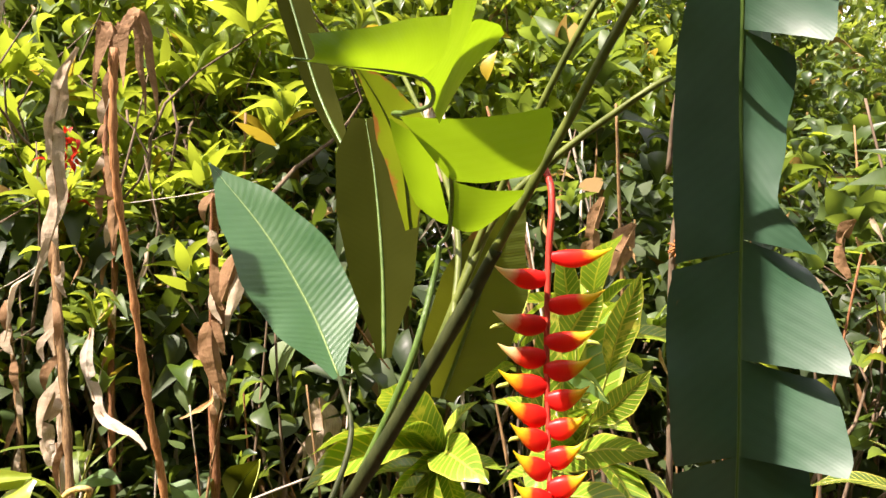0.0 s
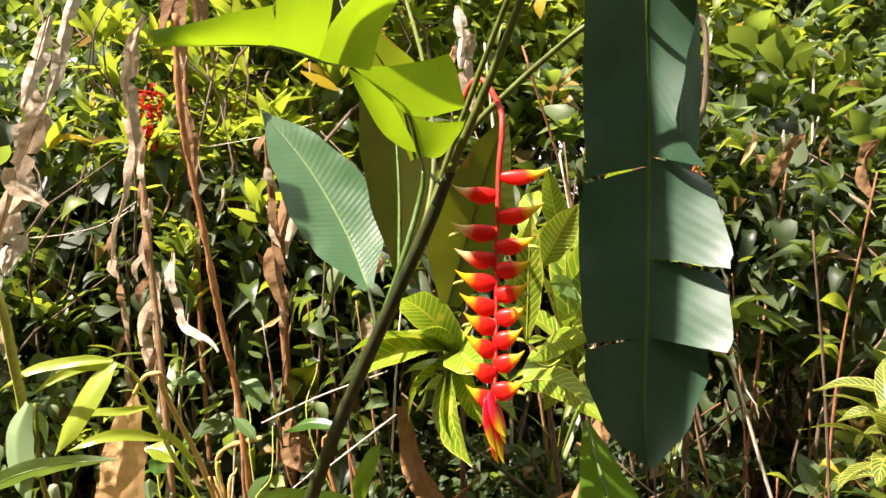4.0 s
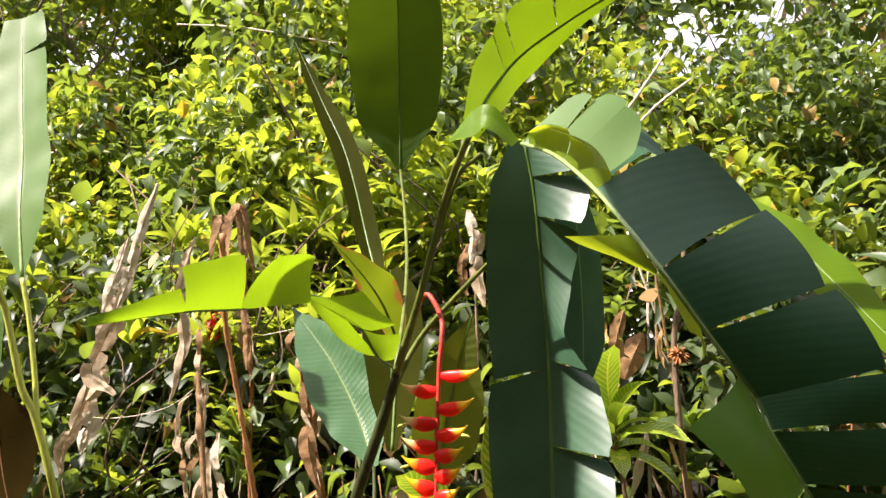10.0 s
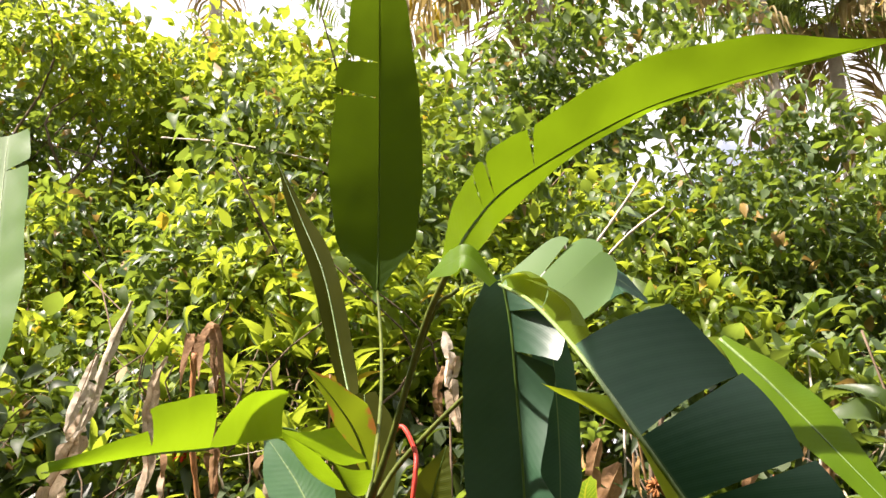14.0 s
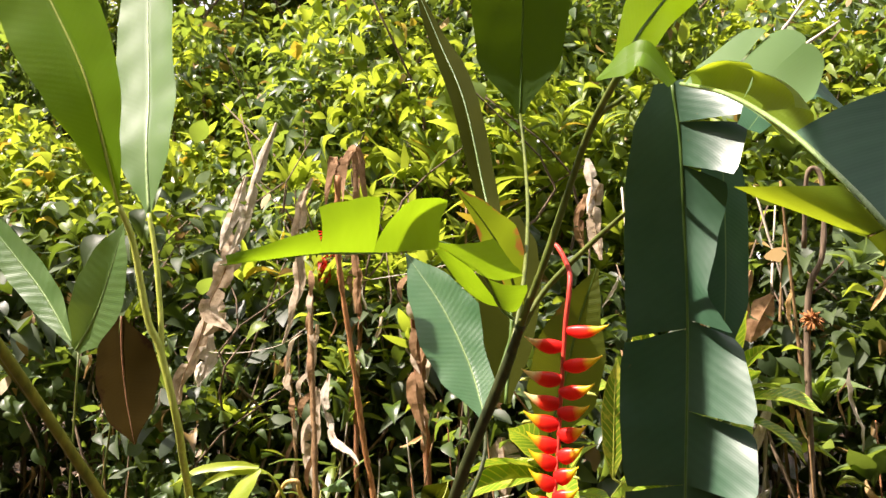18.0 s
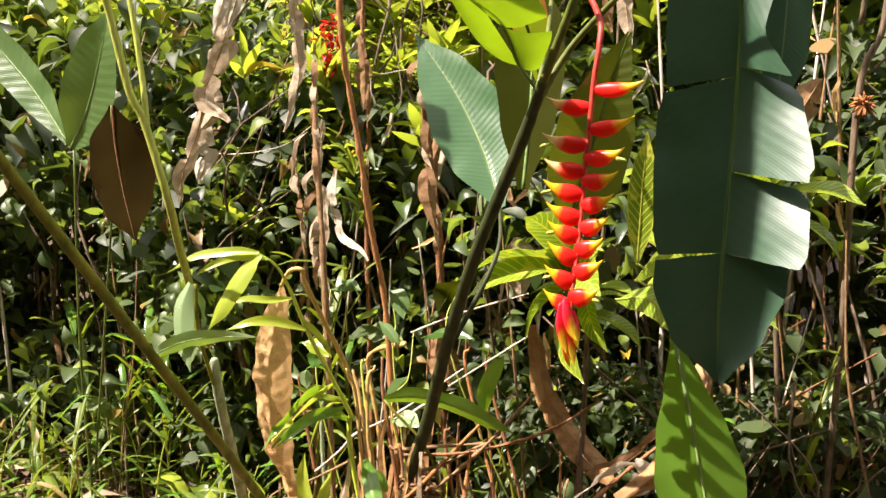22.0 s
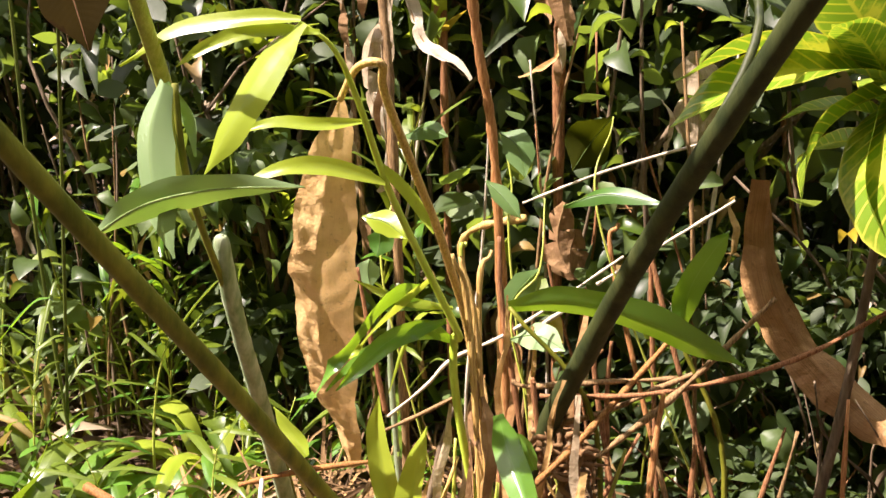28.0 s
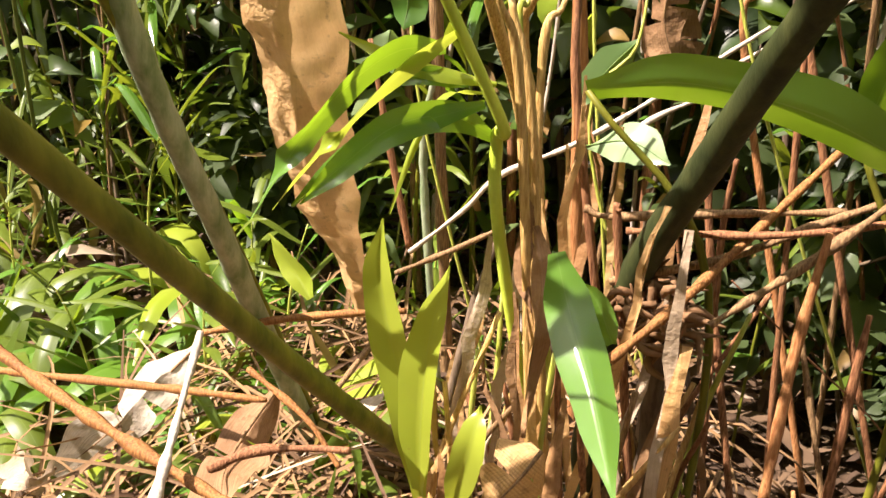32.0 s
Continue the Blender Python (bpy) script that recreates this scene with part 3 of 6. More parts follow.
def twig_meshes(count, radius, height, r0, material, seed, lean=0.25):
    """Separate crooked branches of one shrub."""
    g = random.Random(seed)
    out = []
    for _ in range(count):
        x, y = g.uniform(-1, 1) * radius * 0.6, g.uniform(-1, 1) * radius * 0.6
        h = height * g.uniform(0.6, 1.0)
        p = [Vector((x, y, -0.05))]
        for k in range(1, 5):
            p.append(Vector((x + g.uniform(-1, 1) * lean * radius * k / 2, y + g.uniform(-1, 1) * lean * radius * k / 2, h * k / 4)))
        out.append(mesh_of("branch", tube(p, (r0 * g.uniform(0.6, 1.2), r0 * 0.7, r0 * 0.25), 5, 13), material))
    return out


# ---------------------------------------------------------------- ground
bm = bmesh.new()
xs = [-400, -60, -20] + [-10 + 0.35 * i for i in range(58)] + [20, 60, 400]
ys = [-400, -60, -15, -6] + [-4 + 0.35 * i for i in range(46)] + [20, 60, 400]
rows = []
for y in ys:
    rows.append([bm.verts.new((x, y, 0.05 * noise.noise(Vector((x * 0.7, y * 0.7, 0))) + 0.025 * noise.noise(Vector((x * 2.6, y * 2.6, 3))) - 0.02)) for x in xs])
for a, b in zip(rows, rows[1:]):
    for i in range(len(xs) - 1):
        bm.faces.new((a[i], a[i + 1], b[i + 1], b[i]))
ground = new("ground", mesh_of("ground", bm, M["soil"]))
tagged(ground, "dark garden soil strewn with dead leaves", "ground", "", "structure")

# ---------------------------------------------------------------- the heliconia with the hanging flower
heliconia = thing("heliconia", (-0.30, 1.46, 0.0), "tall heliconia with torn leaves and a hanging red-yellow flower spike", "plant")
STEM = [(-0.36, 1.47, 0.0), (-0.31, 1.42, 0.38), (-0.22, 1.35, 0.60), (-0.112, 1.196, 0.81), (0.01, 1.03, 1.02), (0.125, 0.93, 1.22), (0.165, 0.89, 1.295)]
part("stem", tube(STEM, (0.017, 0.0165, 0.015, 0.0125, 0.011, 0.0095, 0.007), 10, 60, wobble=0.12), M["stem"], heliconia, "dark green leaning stem")
part("leaf_stalk", tube([(0.118, 0.936, 1.207), (0.172, 0.885, 1.31), (0.232, 0.83, 1.42), (0.307, 0.740, 1.558), (0.373, 0.620, 1.610)], (0.0075, 0.0065, 0.0055, 0.005, 0.005), 9, 40, wobble=0.1), M["stalkgreen"], heliconia, "olive green leaf stalk")
part("petiole", tube([(0.09, 0.965, 1.16), (0.135, 0.965, 1.265), (0.180, 0.980, 1.349), (0.263, 0.950, 1.422), (0.345, 0.905, 1.478), (0.375, 0.915, 1.495)], (0.006, 0.0055, 0.005, 0.004, 0.0035), 8), M["stalkgreen"], heliconia)
part("petiole", tube([(0.09, 0.965, 1.15), (0.165, 0.96, 1.344), (0.290, 0.850, 1.588), (0.361, 0.750, 1.617)], (0.005, 0.0045, 0.004, 0.0035), 8), M["stalkgreen"], heliconia)
part("petiole", tube([(0.115, 0.945, 1.20), (0.125, 1.03, 1.33), (0.085, 1.24, 1.50), (0.025, 1.45, 1.67), (-0.030, 1.610, 1.832)], (0.0045, 0.004, 0.004, 0.0035), 8), M["stalkgreen"], heliconia)

# broad leaf that hangs straight down beside the flower
leaf(heliconia, "hang", [(0.420, 0.815, 1.650), (0.428, 0.828, 1.570), (0.429, 0.842, 1.450), (0.430, 0.846, 1.340), (0.426, 0.848, 1.220), (0.420, 0.842, 1.090), (0.416, 0.845, 0.990), (0.417, 0.847, 0.896)],
     (0.03, 0.07, 0.088, 0.094, 0.096, 0.098, 0.098, 0.092, 0.084, 0.06, 0.006), (0.08, 0.105, 0.076, 0.05, 0.03, 0.085, 0.1, 0.1, 0.088, 0.06, 0.006), (1, 0.1, 0), 0.0028, "midrib_dark",
     fold=((14.0, 16.0, 18.0, 20.0), (26.0, 26.0, 28.0, 26.0, 26.0, 22.0)), tears=((0.49, 0.745), (0.11, 0.195, 0.475, 0.625, 0.745)), gap=0.005, nu=90, nv=9, skew=0.045, flap=5.0, seed=4, shingle=(0.0, 0.05), label="dark green hanging leaf, torn along its veins")
# dark blade set behind in place of a shadow on the right half
leaf(heliconia, "dark", [(0.482, 0.905, 1.600), (0.484, 0.915, 1.490), (0.482, 0.915, 1.370), (0.474, 0.900, 1.240)], (0.02, 0.05, 0.055, 0.045, 0.01), (0.02, 0.05, 0.052, 0.05, 0.01), (0.75, 0.65, 0), 0,
     fold=(6.0, -10.0), label="dark blade standing in for the shadowed half of a hanging leaf")

# the folded bright leaf over the flower
FOLD = [(0.103, 1.06, 1.305), (0.112, 0.985, 1.315), (0.114, 0.93, 1.332), (0.112, 0.86, 1.378), (0.088, 0.805, 1.416), (0.055, 0.76, 1.427), (0.07, 0.64, 1.407), (0.089, 0.498, 1.387), (0.082, 0.38, 1.378), (0.035, 0.27, 1.361)]
part("petiole", tube([(-0.03, 1.085, 0.95), (0.058, 1.035, 1.14), (0.095, 1.06, 1.26), (0.103, 1.060, 1.305)], (0.006, 0.005, 0.0035), 7), M["midrib_dark"], heliconia)
fold = part("leaf", torn_pieces([
    ((0.114, 0.945, 1.326), (0.112, 0.87, 1.372), (0.150, 0.93, 1.318), (0.196, 0.83, 1.354)),
    ((0.112, 0.87, 1.372), (0.060, 0.765, 1.426), (0.199, 0.80, 1.372), (0.197, 0.655, 1.409)),
    ((0.114, 0.945, 1.326), (0.088, 0.80, 1.416), (0.070, 0.90, 1.350), (0.046, 0.785, 1.426)),
    ((0.098, 0.70, 1.407), (0.089, 0.498, 1.387), (0.153, 0.60, 1.463), (0.114, 0.535, 1.456)),
    ((0.089, 0.500, 1.387), (0.082, 0.380, 1.378), (0.118, 0.459, 1.454), (0.106, 0.345, 1.424)),
    ((0.082, 0.382, 1.378), (0.036, 0.272, 1.361), (0.098, 0.350, 1.404), (0.045, 0.268, 1.366))], gap=0.012, bulge=0.004, seed=9, rounding=0.07), M["lime"], heliconia, "bright lime green leaf lit from behind, folded and torn")
part("midrib", tube(FOLD, (0.003, 0.003, 0.0026, 0.0022, 0.0016, 0.0006), 6, 60), M["midrib_dark"], fold)

# upright pleated leaf on the main stem
leaf(heliconia, "grey", [(-0.073, 1.420, 1.077), (-0.131, 1.480, 1.195), (-0.221, 1.530, 1.338), (-0.339, 1.570, 1.481)], (0.012, 0.08, 0.095, 0.068, 0.002), (0.012, 0.085, 0.092, 0.06, 0.002), (0.8, 0.35, 0.45), 0.0018,
     fold=(-10.0, -14.0), nu=50, nv=7, seed=5, label="silvery green pleated leaf with a clean outline")
part("petiole", tube([(-0.13, 1.225, 0.78), (-0.045, 1.30, 0.98), (-0.073, 1.420, 1.077)], (0.006, 0.005, 0.004), 7), M["stem"], heliconia)

# leaves behind the fold, their shade put into a dark olive colour
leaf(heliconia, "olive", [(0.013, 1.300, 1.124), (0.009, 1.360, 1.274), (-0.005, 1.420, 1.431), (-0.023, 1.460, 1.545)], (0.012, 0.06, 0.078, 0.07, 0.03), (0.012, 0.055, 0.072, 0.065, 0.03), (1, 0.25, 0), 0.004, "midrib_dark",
     fold=(-12.0, -18.0), seed=6, label="olive brown leaf with shade put into its colour")
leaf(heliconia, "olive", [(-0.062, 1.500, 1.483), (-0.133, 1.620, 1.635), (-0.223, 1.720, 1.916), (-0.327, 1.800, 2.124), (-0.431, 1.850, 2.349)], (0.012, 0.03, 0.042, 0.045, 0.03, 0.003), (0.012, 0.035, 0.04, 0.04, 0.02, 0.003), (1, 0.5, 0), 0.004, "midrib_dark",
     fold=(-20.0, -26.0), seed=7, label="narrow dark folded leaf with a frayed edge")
leaf(heliconia, "rust", [(0.061, 1.250, 1.334), (0.051, 1.180, 1.430), (0.028, 1.120, 1.495), (-0.014, 1.070, 1.562)], (0.01, 0.025, 0.028, 0.012, 0.002), (0.01, 0.04, 0.05, 0.03, 0.002), (0.8, 0.2, 0.5), 0.003, "midrib_dark", fold=(0.0, -10.0), seed=8, label="green leaf turning orange at the tip")
leaf(heliconia, "pleat", [(0.107, 1.300, 1.057), (0.148, 1.260, 1.172), (0.193, 1.220, 1.301), (0.233, 1.200, 1.403)], (0.02, 0.07, 0.072, 0.04, 0.003), (0.02, 0.075, 0.072, 0.035, 0.006), (1, 0.1, -0.2), 0.004, "midrib_dark", fold=(-14.0, -10.0), seed=12, label="yellow green pleated leaf with a rusty dead tip")
leaf(heliconia, "tall", [(-0.030, 1.610, 1.832), (-0.014, 1.580, 1.989), (0.018, 1.500, 2.200), (0.067, 1.360, 2.435), (0.136, 1.150, 2.638)], (0.012, 0.115, 0.135, 0.12, 0.08, 0.01), (0.012, 0.11, 0.128, 0.115, 0.08, 0.01), (1, 0, 0), 0.003, "midrib_dark",
     fold=(-8.0, -10.0), tears=((0.62, 0.70), ()), gap=0.008, nu=60, nv=8, flap=5.0, seed=13, label="tall upright dark green leaf against the light")

# the lime leaf that arches up and away, and the crumpled pieces at its foot
leaf(heliconia, "lime", [(0.374, 0.620, 1.618), (0.406, 0.660, 1.689), (0.468, 0.700, 1.761), (0.644, 0.720, 1.852), (0.789, 0.680, 1.868), (0.977, 0.600, 1.855)],
     (0.022, 0.05, 0.066, 0.062, 0.07, 0.055, 0.004), (0.02, 0.036, 0.036, 0.012, 0.008, 0.006, 0.002), (0.35, 0.65, -0.75), 0.0022, "midrib_dark",
     fold=((-6.0, -8.0), (10.0, 10.0)), tears=((0.27, 0.33, 0.44), ()), gap=0.006, nu=70, nv=8, flap=5.0, seed=14, label="bright lime leaf arching upward, torn twice")
leaf(heliconia, "lime", [(0.443, 0.580, 1.581), (0.412, 0.570, 1.618), (0.387, 0.580, 1.614), (0.349, 0.600, 1.602)], (0.01, 0.024, 0.02, 0.003), (0.006, 0.016, 0.022, 0.003), (0, 0.3, 1), 0, seed=15)
leaf(heliconia, "lone", [(0.461, 0.530, 1.567), (0.493, 0.520, 1.555), (0.522, 0.510, 1.536), (0.550, 0.500, 1.505)], (0.03, 0.095, 0.115, 0.10, 0.06), (0.004, 0.006, 0.004), (-0.25, -0.5, -0.8), 0, tears=((0.35, 0.62), ()), gap=0.01, nu=24, nv=7, flap=10.0, seed=16, label="pale sunlit leaf piece")
leaf(heliconia, "dark", [(0.523, 0.660, 1.535), (0.559, 0.720, 1.592), (0.596, 0.760, 1.614), (0.641, 0.780, 1.580)], (0.015, 0.04, 0.035, 0.008), (0.015, 0.035, 0.04, 0.01), (0.3, -0.5, -0.8), 0, seed=17)

# great torn leaf that arches down towards the viewer
ARCH = [(0.453, 0.560, 1.574), (0.505, 0.420, 1.520), (0.550, 0.290, 1.455), (0.582, 0.215, 1.400), (0.603, 0.178, 1.362), (0.630, 0.178, 1.315), (0.660, 0.190, 1.266), (0.666, 0.178, 1.243), (0.684, 0.182, 1.206), (0.726, 0.230, 1.122)]
arch = part("leaf", torn_pieces([
    ((0.556, 0.275, 1.446), (0.603, 0.176, 1.362), (0.642, 0.270, 1.475), (0.687, 0.258, 1.414)),
    ((0.603, 0.176, 1.361), (0.630, 0.178, 1.315), (0.690, 0.252, 1.411), (0.724, 0.215, 1.345)),
    ((0.630, 0.178, 1.314), (0.660, 0.188, 1.266), (0.727, 0.210, 1.341), (0.752, 0.190, 1.283)),
    ((0.660, 0.188, 1.265), (0.666, 0.178, 1.244), (0.753, 0.175, 1.280), (0.762, 0.175, 1.247)),
    ((0.666, 0.178, 1.243), (0.684, 0.182, 1.207), (0.764, 0.180, 1.244), (0.776, 0.185, 1.204)),
    ((0.684, 0.182, 1.206), (0.704, 0.205, 1.165), (0.778, 0.190, 1.200), (0.788, 0.200, 1.160)),
    ((0.704, 0.205, 1.164), (0.726, 0.230, 1.122), (0.786, 0.205, 1.156), (0.780, 0.215, 1.118))], gap=0.0022, bulge=0.0045, seed=18, rounding=0.02, uneven=0.0015), M["dark"], heliconia, "large dark blue-green arching leaf, torn into straps")
part("midrib", tube(ARCH, (0.0024, 0.002, 0.0018, 0.0012), 6, 50), M["midrib"], arch)
part("rolled_edge", torn_pieces([(ARCH[0], (0.520, 0.400, 1.508), (0.470, 0.470, 1.562), (0.520, 0.340, 1.528)), ((0.520, 0.400, 1.508), (0.556, 0.285, 1.440), (0.520, 0.340, 1.528), (0.560, 0.255, 1.462))], gap=0.0, bulge=-0.010, seed=19, rounding=0.0), M["under"], arch, "olive underside of the rolled leaf edge")
part("rolled_edge", torn_pieces([((0.584, 0.222, 1.396), (0.601, 0.172, 1.360), (0.51, 0.45, 1.434), (0.61, 0.35, 1.369)), ((0.601, 0.172, 1.360), (0.618, 0.145, 1.314), (0.61, 0.35, 1.369), (0.637, 0.24, 1.297))], gap=0.0, bulge=0.004, seed=20, rounding=0.0), M["under"], arch, "olive underside of the rolled leaf edge")
part("leaf_half", torn_pieces([((0.650, 0.188, 1.282), (0.684, 0.182, 1.206), (0.609, 0.095, 1.254), (0.655, 0.130, 1.192)), ((0.684, 0.182, 1.206), (0.726, 0.230, 1.122), (0.655, 0.130, 1.192), (0.700, 0.200, 1.100))], gap=0.0, bulge=0.006, seed=22, rounding=0.0), M["mid"], arch, "narrow half of the arching leaf")
leaf(heliconia, "lime", [(0.754, 0.950, 1.540), (0.809, 0.920, 1.469), (0.859, 0.900, 1.397), (0.946, 0.860, 1.268)], (0.01, 0.035, 0.035, 0.02), (0.01, 0.04, 0.045, 0.02), (0.7, 0.4, 0.6), 0.003, seed=20)
leaf(heliconia, "fresh", [(0.345, 0.990, 0.916), (0.364, 0.980, 0.841), (0.384, 0.970, 0.753), (0.405, 0.960, 0.658), (0.427, 0.950, 0.564)], (0.006, 0.03, 0.055, 0.07, 0.06, 0.01), (0.006, 0.03, 0.055, 0.07, 0.06, 0.01), (1, 0.2, 0.2), 0.003, fold=(-8.0, -20.0), seed=21, label="glossy green leaf near the ground")

# the hanging flower spike
RACHIS = [(0.173, 1.000, 1.396), (0.189, 0.985, 1.425), (0.210, 0.965, 1.428), (0.233, 0.950, 1.386), (0.236, 0.935, 1.349), (0.230, 0.927, 1.293), (0.224, 0.915, 1.191), (0.221, 0.895, 1.091), (0.218, 0.865, 1.003), (0.218, 0.850, 0.965)]
bm = tube(RACHIS, (0.0042, 0.0042, 0.0046, 0.0042, 0.0036, 0.003, 0.0025), 9, 60)
spike = part("flower_spike", bm, M["red"], heliconia, "hanging red flower stalk with claw-shaped bracts")


def bract(root, tip, high, seed, thick=0.55):
    """A boat-shaped bract: deep at the root, with a pointed tip that turns up."""
    bm = bmesh.new()
    uvl = bm.loops.layers.uv.new("UVMap")
    rng = random.Random(seed)
    root, tip = Vector(root), Vector(tip)
    root = root - (tip - root) * 0.08
    d = tip - root
    n, sides = 13, 10
    prof = (0.42, 0.62, 0.8, 0.93, 1.0, 1.0, 0.94, 0.83, 0.68, 0.50, 0.34, 0.2, 0.05)
    side = Vector((d.y, -d.x, 0)).normalized()
    rings = []
    for i in range(n):
        f = i / (n - 1)
        p = root + d * f * 0.95 + Vector((0, 0, high * (-0.16 * sin(pi * f) + 0.32 * f ** 4)))
        r = high * 0.5 * prof[i]
        ring = []
        for j in range(sides):
            a = 2 * pi * j / sides
            up = sin(a)
            q = p + Vector((0, 0, 1)) * r * up + side * r * thick * cos(a) * (0.8 if up > 0.5 else 1.0)
            ring.append((bm.verts.new(q), f, up))
        rings.append(ring)
    for x, y in zip(rings, rings[1:]):
        for j in range(sides):
            quad = (x[j], x[(j + 1) % sides], y[(j + 1) % sides], y[j])
            fc = bm.faces.new([v[0] for v in quad])
            for lp, v in zip(fc.loops, quad):
                lp[uvl].uv = (v[1], v[2])
    bm.faces.new([v[0] for v in rings[0]][::-1])
    return bm


LEFT_BRACTS = [((0.225, 0.925, 1.261), (0.160, 0.915, 1.269), 1.05), ((0.223, 0.918, 1.208), (0.157, 0.905, 1.216), 1.1), ((0.221, 0.912, 1.170), (0.162, 0.900, 1.179), 1.1), ((0.220, 0.906, 1.138), (0.162, 0.895, 1.149), 1.15),
               ((0.220, 0.900, 1.104), (0.168, 0.890, 1.117), 1.15), ((0.219, 0.892, 1.078), (0.174, 0.880, 1.091), 1.15), ((0.219, 0.882, 1.047), (0.176, 0.872, 1.062), 1.15), ((0.218, 0.870, 1.016), (0.175, 0.862, 1.029), 1.15), ((0.216, 0.858, 0.983), (0.177, 0.850, 0.997), 1.1)]
RIGHT_BRACTS = [((0.235, 0.926, 1.286), (0.307, 0.915, 1.288), 0.95), ((0.229, 0.920, 1.230), (0.296, 0.910, 1.239), 1.05), ((0.225, 0.913, 1.188), (0.284, 0.900, 1.195), 1.05), ((0.223, 0.908, 1.156), (0.276, 0.895, 1.161), 1.1),
                ((0.223, 0.902, 1.122), (0.271, 0.890, 1.130), 1.1), ((0.222, 0.895, 1.090), (0.267, 0.885, 1.099), 1.12), ((0.219, 0.885, 1.060), (0.260, 0.875, 1.069), 1.15), ((0.219, 0.874, 1.029), (0.262, 0.865, 1.039), 1.15), ((0.217, 0.860, 0.996), (0.260, 0.853, 1.000), 1.15)]
# the top three take the cream tips that stand for sunlight
for k, (a, b, h) in enumerate(LEFT_BRACTS):
    part("bract", bract(a, b, 0.0245 * h, k), M["bract_sunlit" if k < 3 else "bract"], spike)
for k, (a, b, h) in enumerate(RIGHT_BRACTS):
    part("bract", bract(a, b, 0.024 * h, 40 + k), M["bract"], spike)
for k, (a, b, h) in enumerate([((0.212, 0.852, 0.985), (0.232, 0.840, 0.925), 1.1), ((0.207, 0.848, 0.978), (0.218, 0.838, 0.905), 1.05), ((0.216, 0.852, 0.955), (0.228, 0.842, 0.890), 0.85), ((0.210, 0.850, 0.94), (0.221, 0.846, 0.888), 0.8), ((0.222, 0.856, 0.97), (0.231, 0.850, 0.915), 0.8)]):
    part("bract", bract(a, b, 0.021 * h, 70 + k, 1.1), M["bud"], spike)
# small claw flowers at the bract tips
for k, (a, b, h) in enumerate(LEFT_BRACTS[1:8:2] + RIGHT_BRACTS[2:9:2]):
    b = Vector(b)
    part("floret", tube([b + (Vector(a) - b) * 0.25 + Vector((0, 0, -0.006)), b + (Vector(a) - b) * 0.08 + Vector((0, 0, -0.009)), b + Vector((0, 0, -0.012))], (0.003, 0.0025, 0.0006), 5, 7), M["petiole"], spike, "small yellow green floret")

# ---------------------------------------------------------------- second heliconia at the left
heli2 = thing("heliconia", (-0.49, 1.24, 0.0), "heliconia with a pale upright leaf and slanting stalks", "plant")
part("stem", tube([(-0.484, 1.49, -0.01), (-0.486, 1.32, 0.21), (-0.487, 1.15, 0.42), (-0.490, 0.958, 0.667), (-0.492, 0.843, 0.812), (-0.494, 0.728, 0.957), (-0.497, 0.56, 1.17), (-0.50, 0.40, 1.37), (-0.53, 0.25, 1.6)], (0.0105, 0.01, 0.0095, 0.009, 0.0085, 0.008), 10, 50, wobble=0.1), M["stalk"], heli2, "slanting olive green stalk")
part("petiole", tube([(-0.495, 0.68, 1.02), (-0.515, 0.59, 1.15), (-0.548, 0.48, 1.30), (-0.585, 0.39, 1.43)], (0.007, 0.007, 0.006), 8), M["stalk"], heli2)
part("stem", tube([(-0.74, 1.46, 0.0), (-0.673, 1.287, 0.361), (-0.645, 1.222, 0.494), (-0.622, 1.158, 0.626), (-0.606, 1.118, 0.725), (-0.601, 1.108, 0.765), (-0.600, 1.107, 0.772)], (0.013, 0.012, 0.0115, 0.011, 0.003), 9, 40, wobble=0.15), M["greystem"], heli2, "whitish green sheathed stem")
part("petiole", tube([(-0.594, 1.066, 0.80), (-0.617, 1.06, 0.86), (-0.610, 1.05, 0.934), (-0.575, 0.985, 1.02), (-0.549, 0.930, 1.113), (-0.573, 0.905, 1.253), (-0.591, 0.890, 1.310), (-0.609, 0.865, 1.460), (-0.620, 0.836, 1.530)], (0.0085, 0.0085, 0.008, 0.0075, 0.007, 0.006), 9, 40), M["petiole"], heli2)
part("petiole", tube([(-0.570, 0.908, 1.235), (-0.579, 0.912, 1.320), (-0.600, 0.918, 1.440), (-0.622, 0.922, 1.524)], (0.006, 0.0055, 0.005), 8), M["petiole"], heli2)
leaf(heli2, "palegreen", [(-0.622, 0.922, 1.522), (-0.668, 0.963, 1.666), (-0.713, 1.018, 1.804), (-0.778, 1.084, 2.006), (-0.828, 1.139, 2.200)], (0.006, 0.058, 0.07, 0.075, 0.07, 0.045), (0.006, 0.062, 0.077, 0.07, 0.077, 0.06), (1, 0.2, 0.1), 0.0042,
     fold=(-7.0, -10.0), tears=((), (0.86,)), nu=50, nv=7, flap=4.0, seed=31, label="pale green upright leaf with a white midrib")
leaf(heli2, "lime", [(-0.620, 0.836, 1.526), (-0.641, 0.815, 1.646), (-0.675, 0.795, 1.785), (-0.765, 0.774, 1.966), (-0.909, 0.733, 2.252)], (0.004, 0.042, 0.083, 0.104, 0.095, 0.03), (0.004, 0.042, 0.08, 0.104, 0.104, 0.03), (0.9, 0.35, 0.3), 0.0042, "petiole",
     fold=(-20.0, -28.0), nu=50, nv=7, seed=32, label="broad lime green leaf with a yellow midrib")

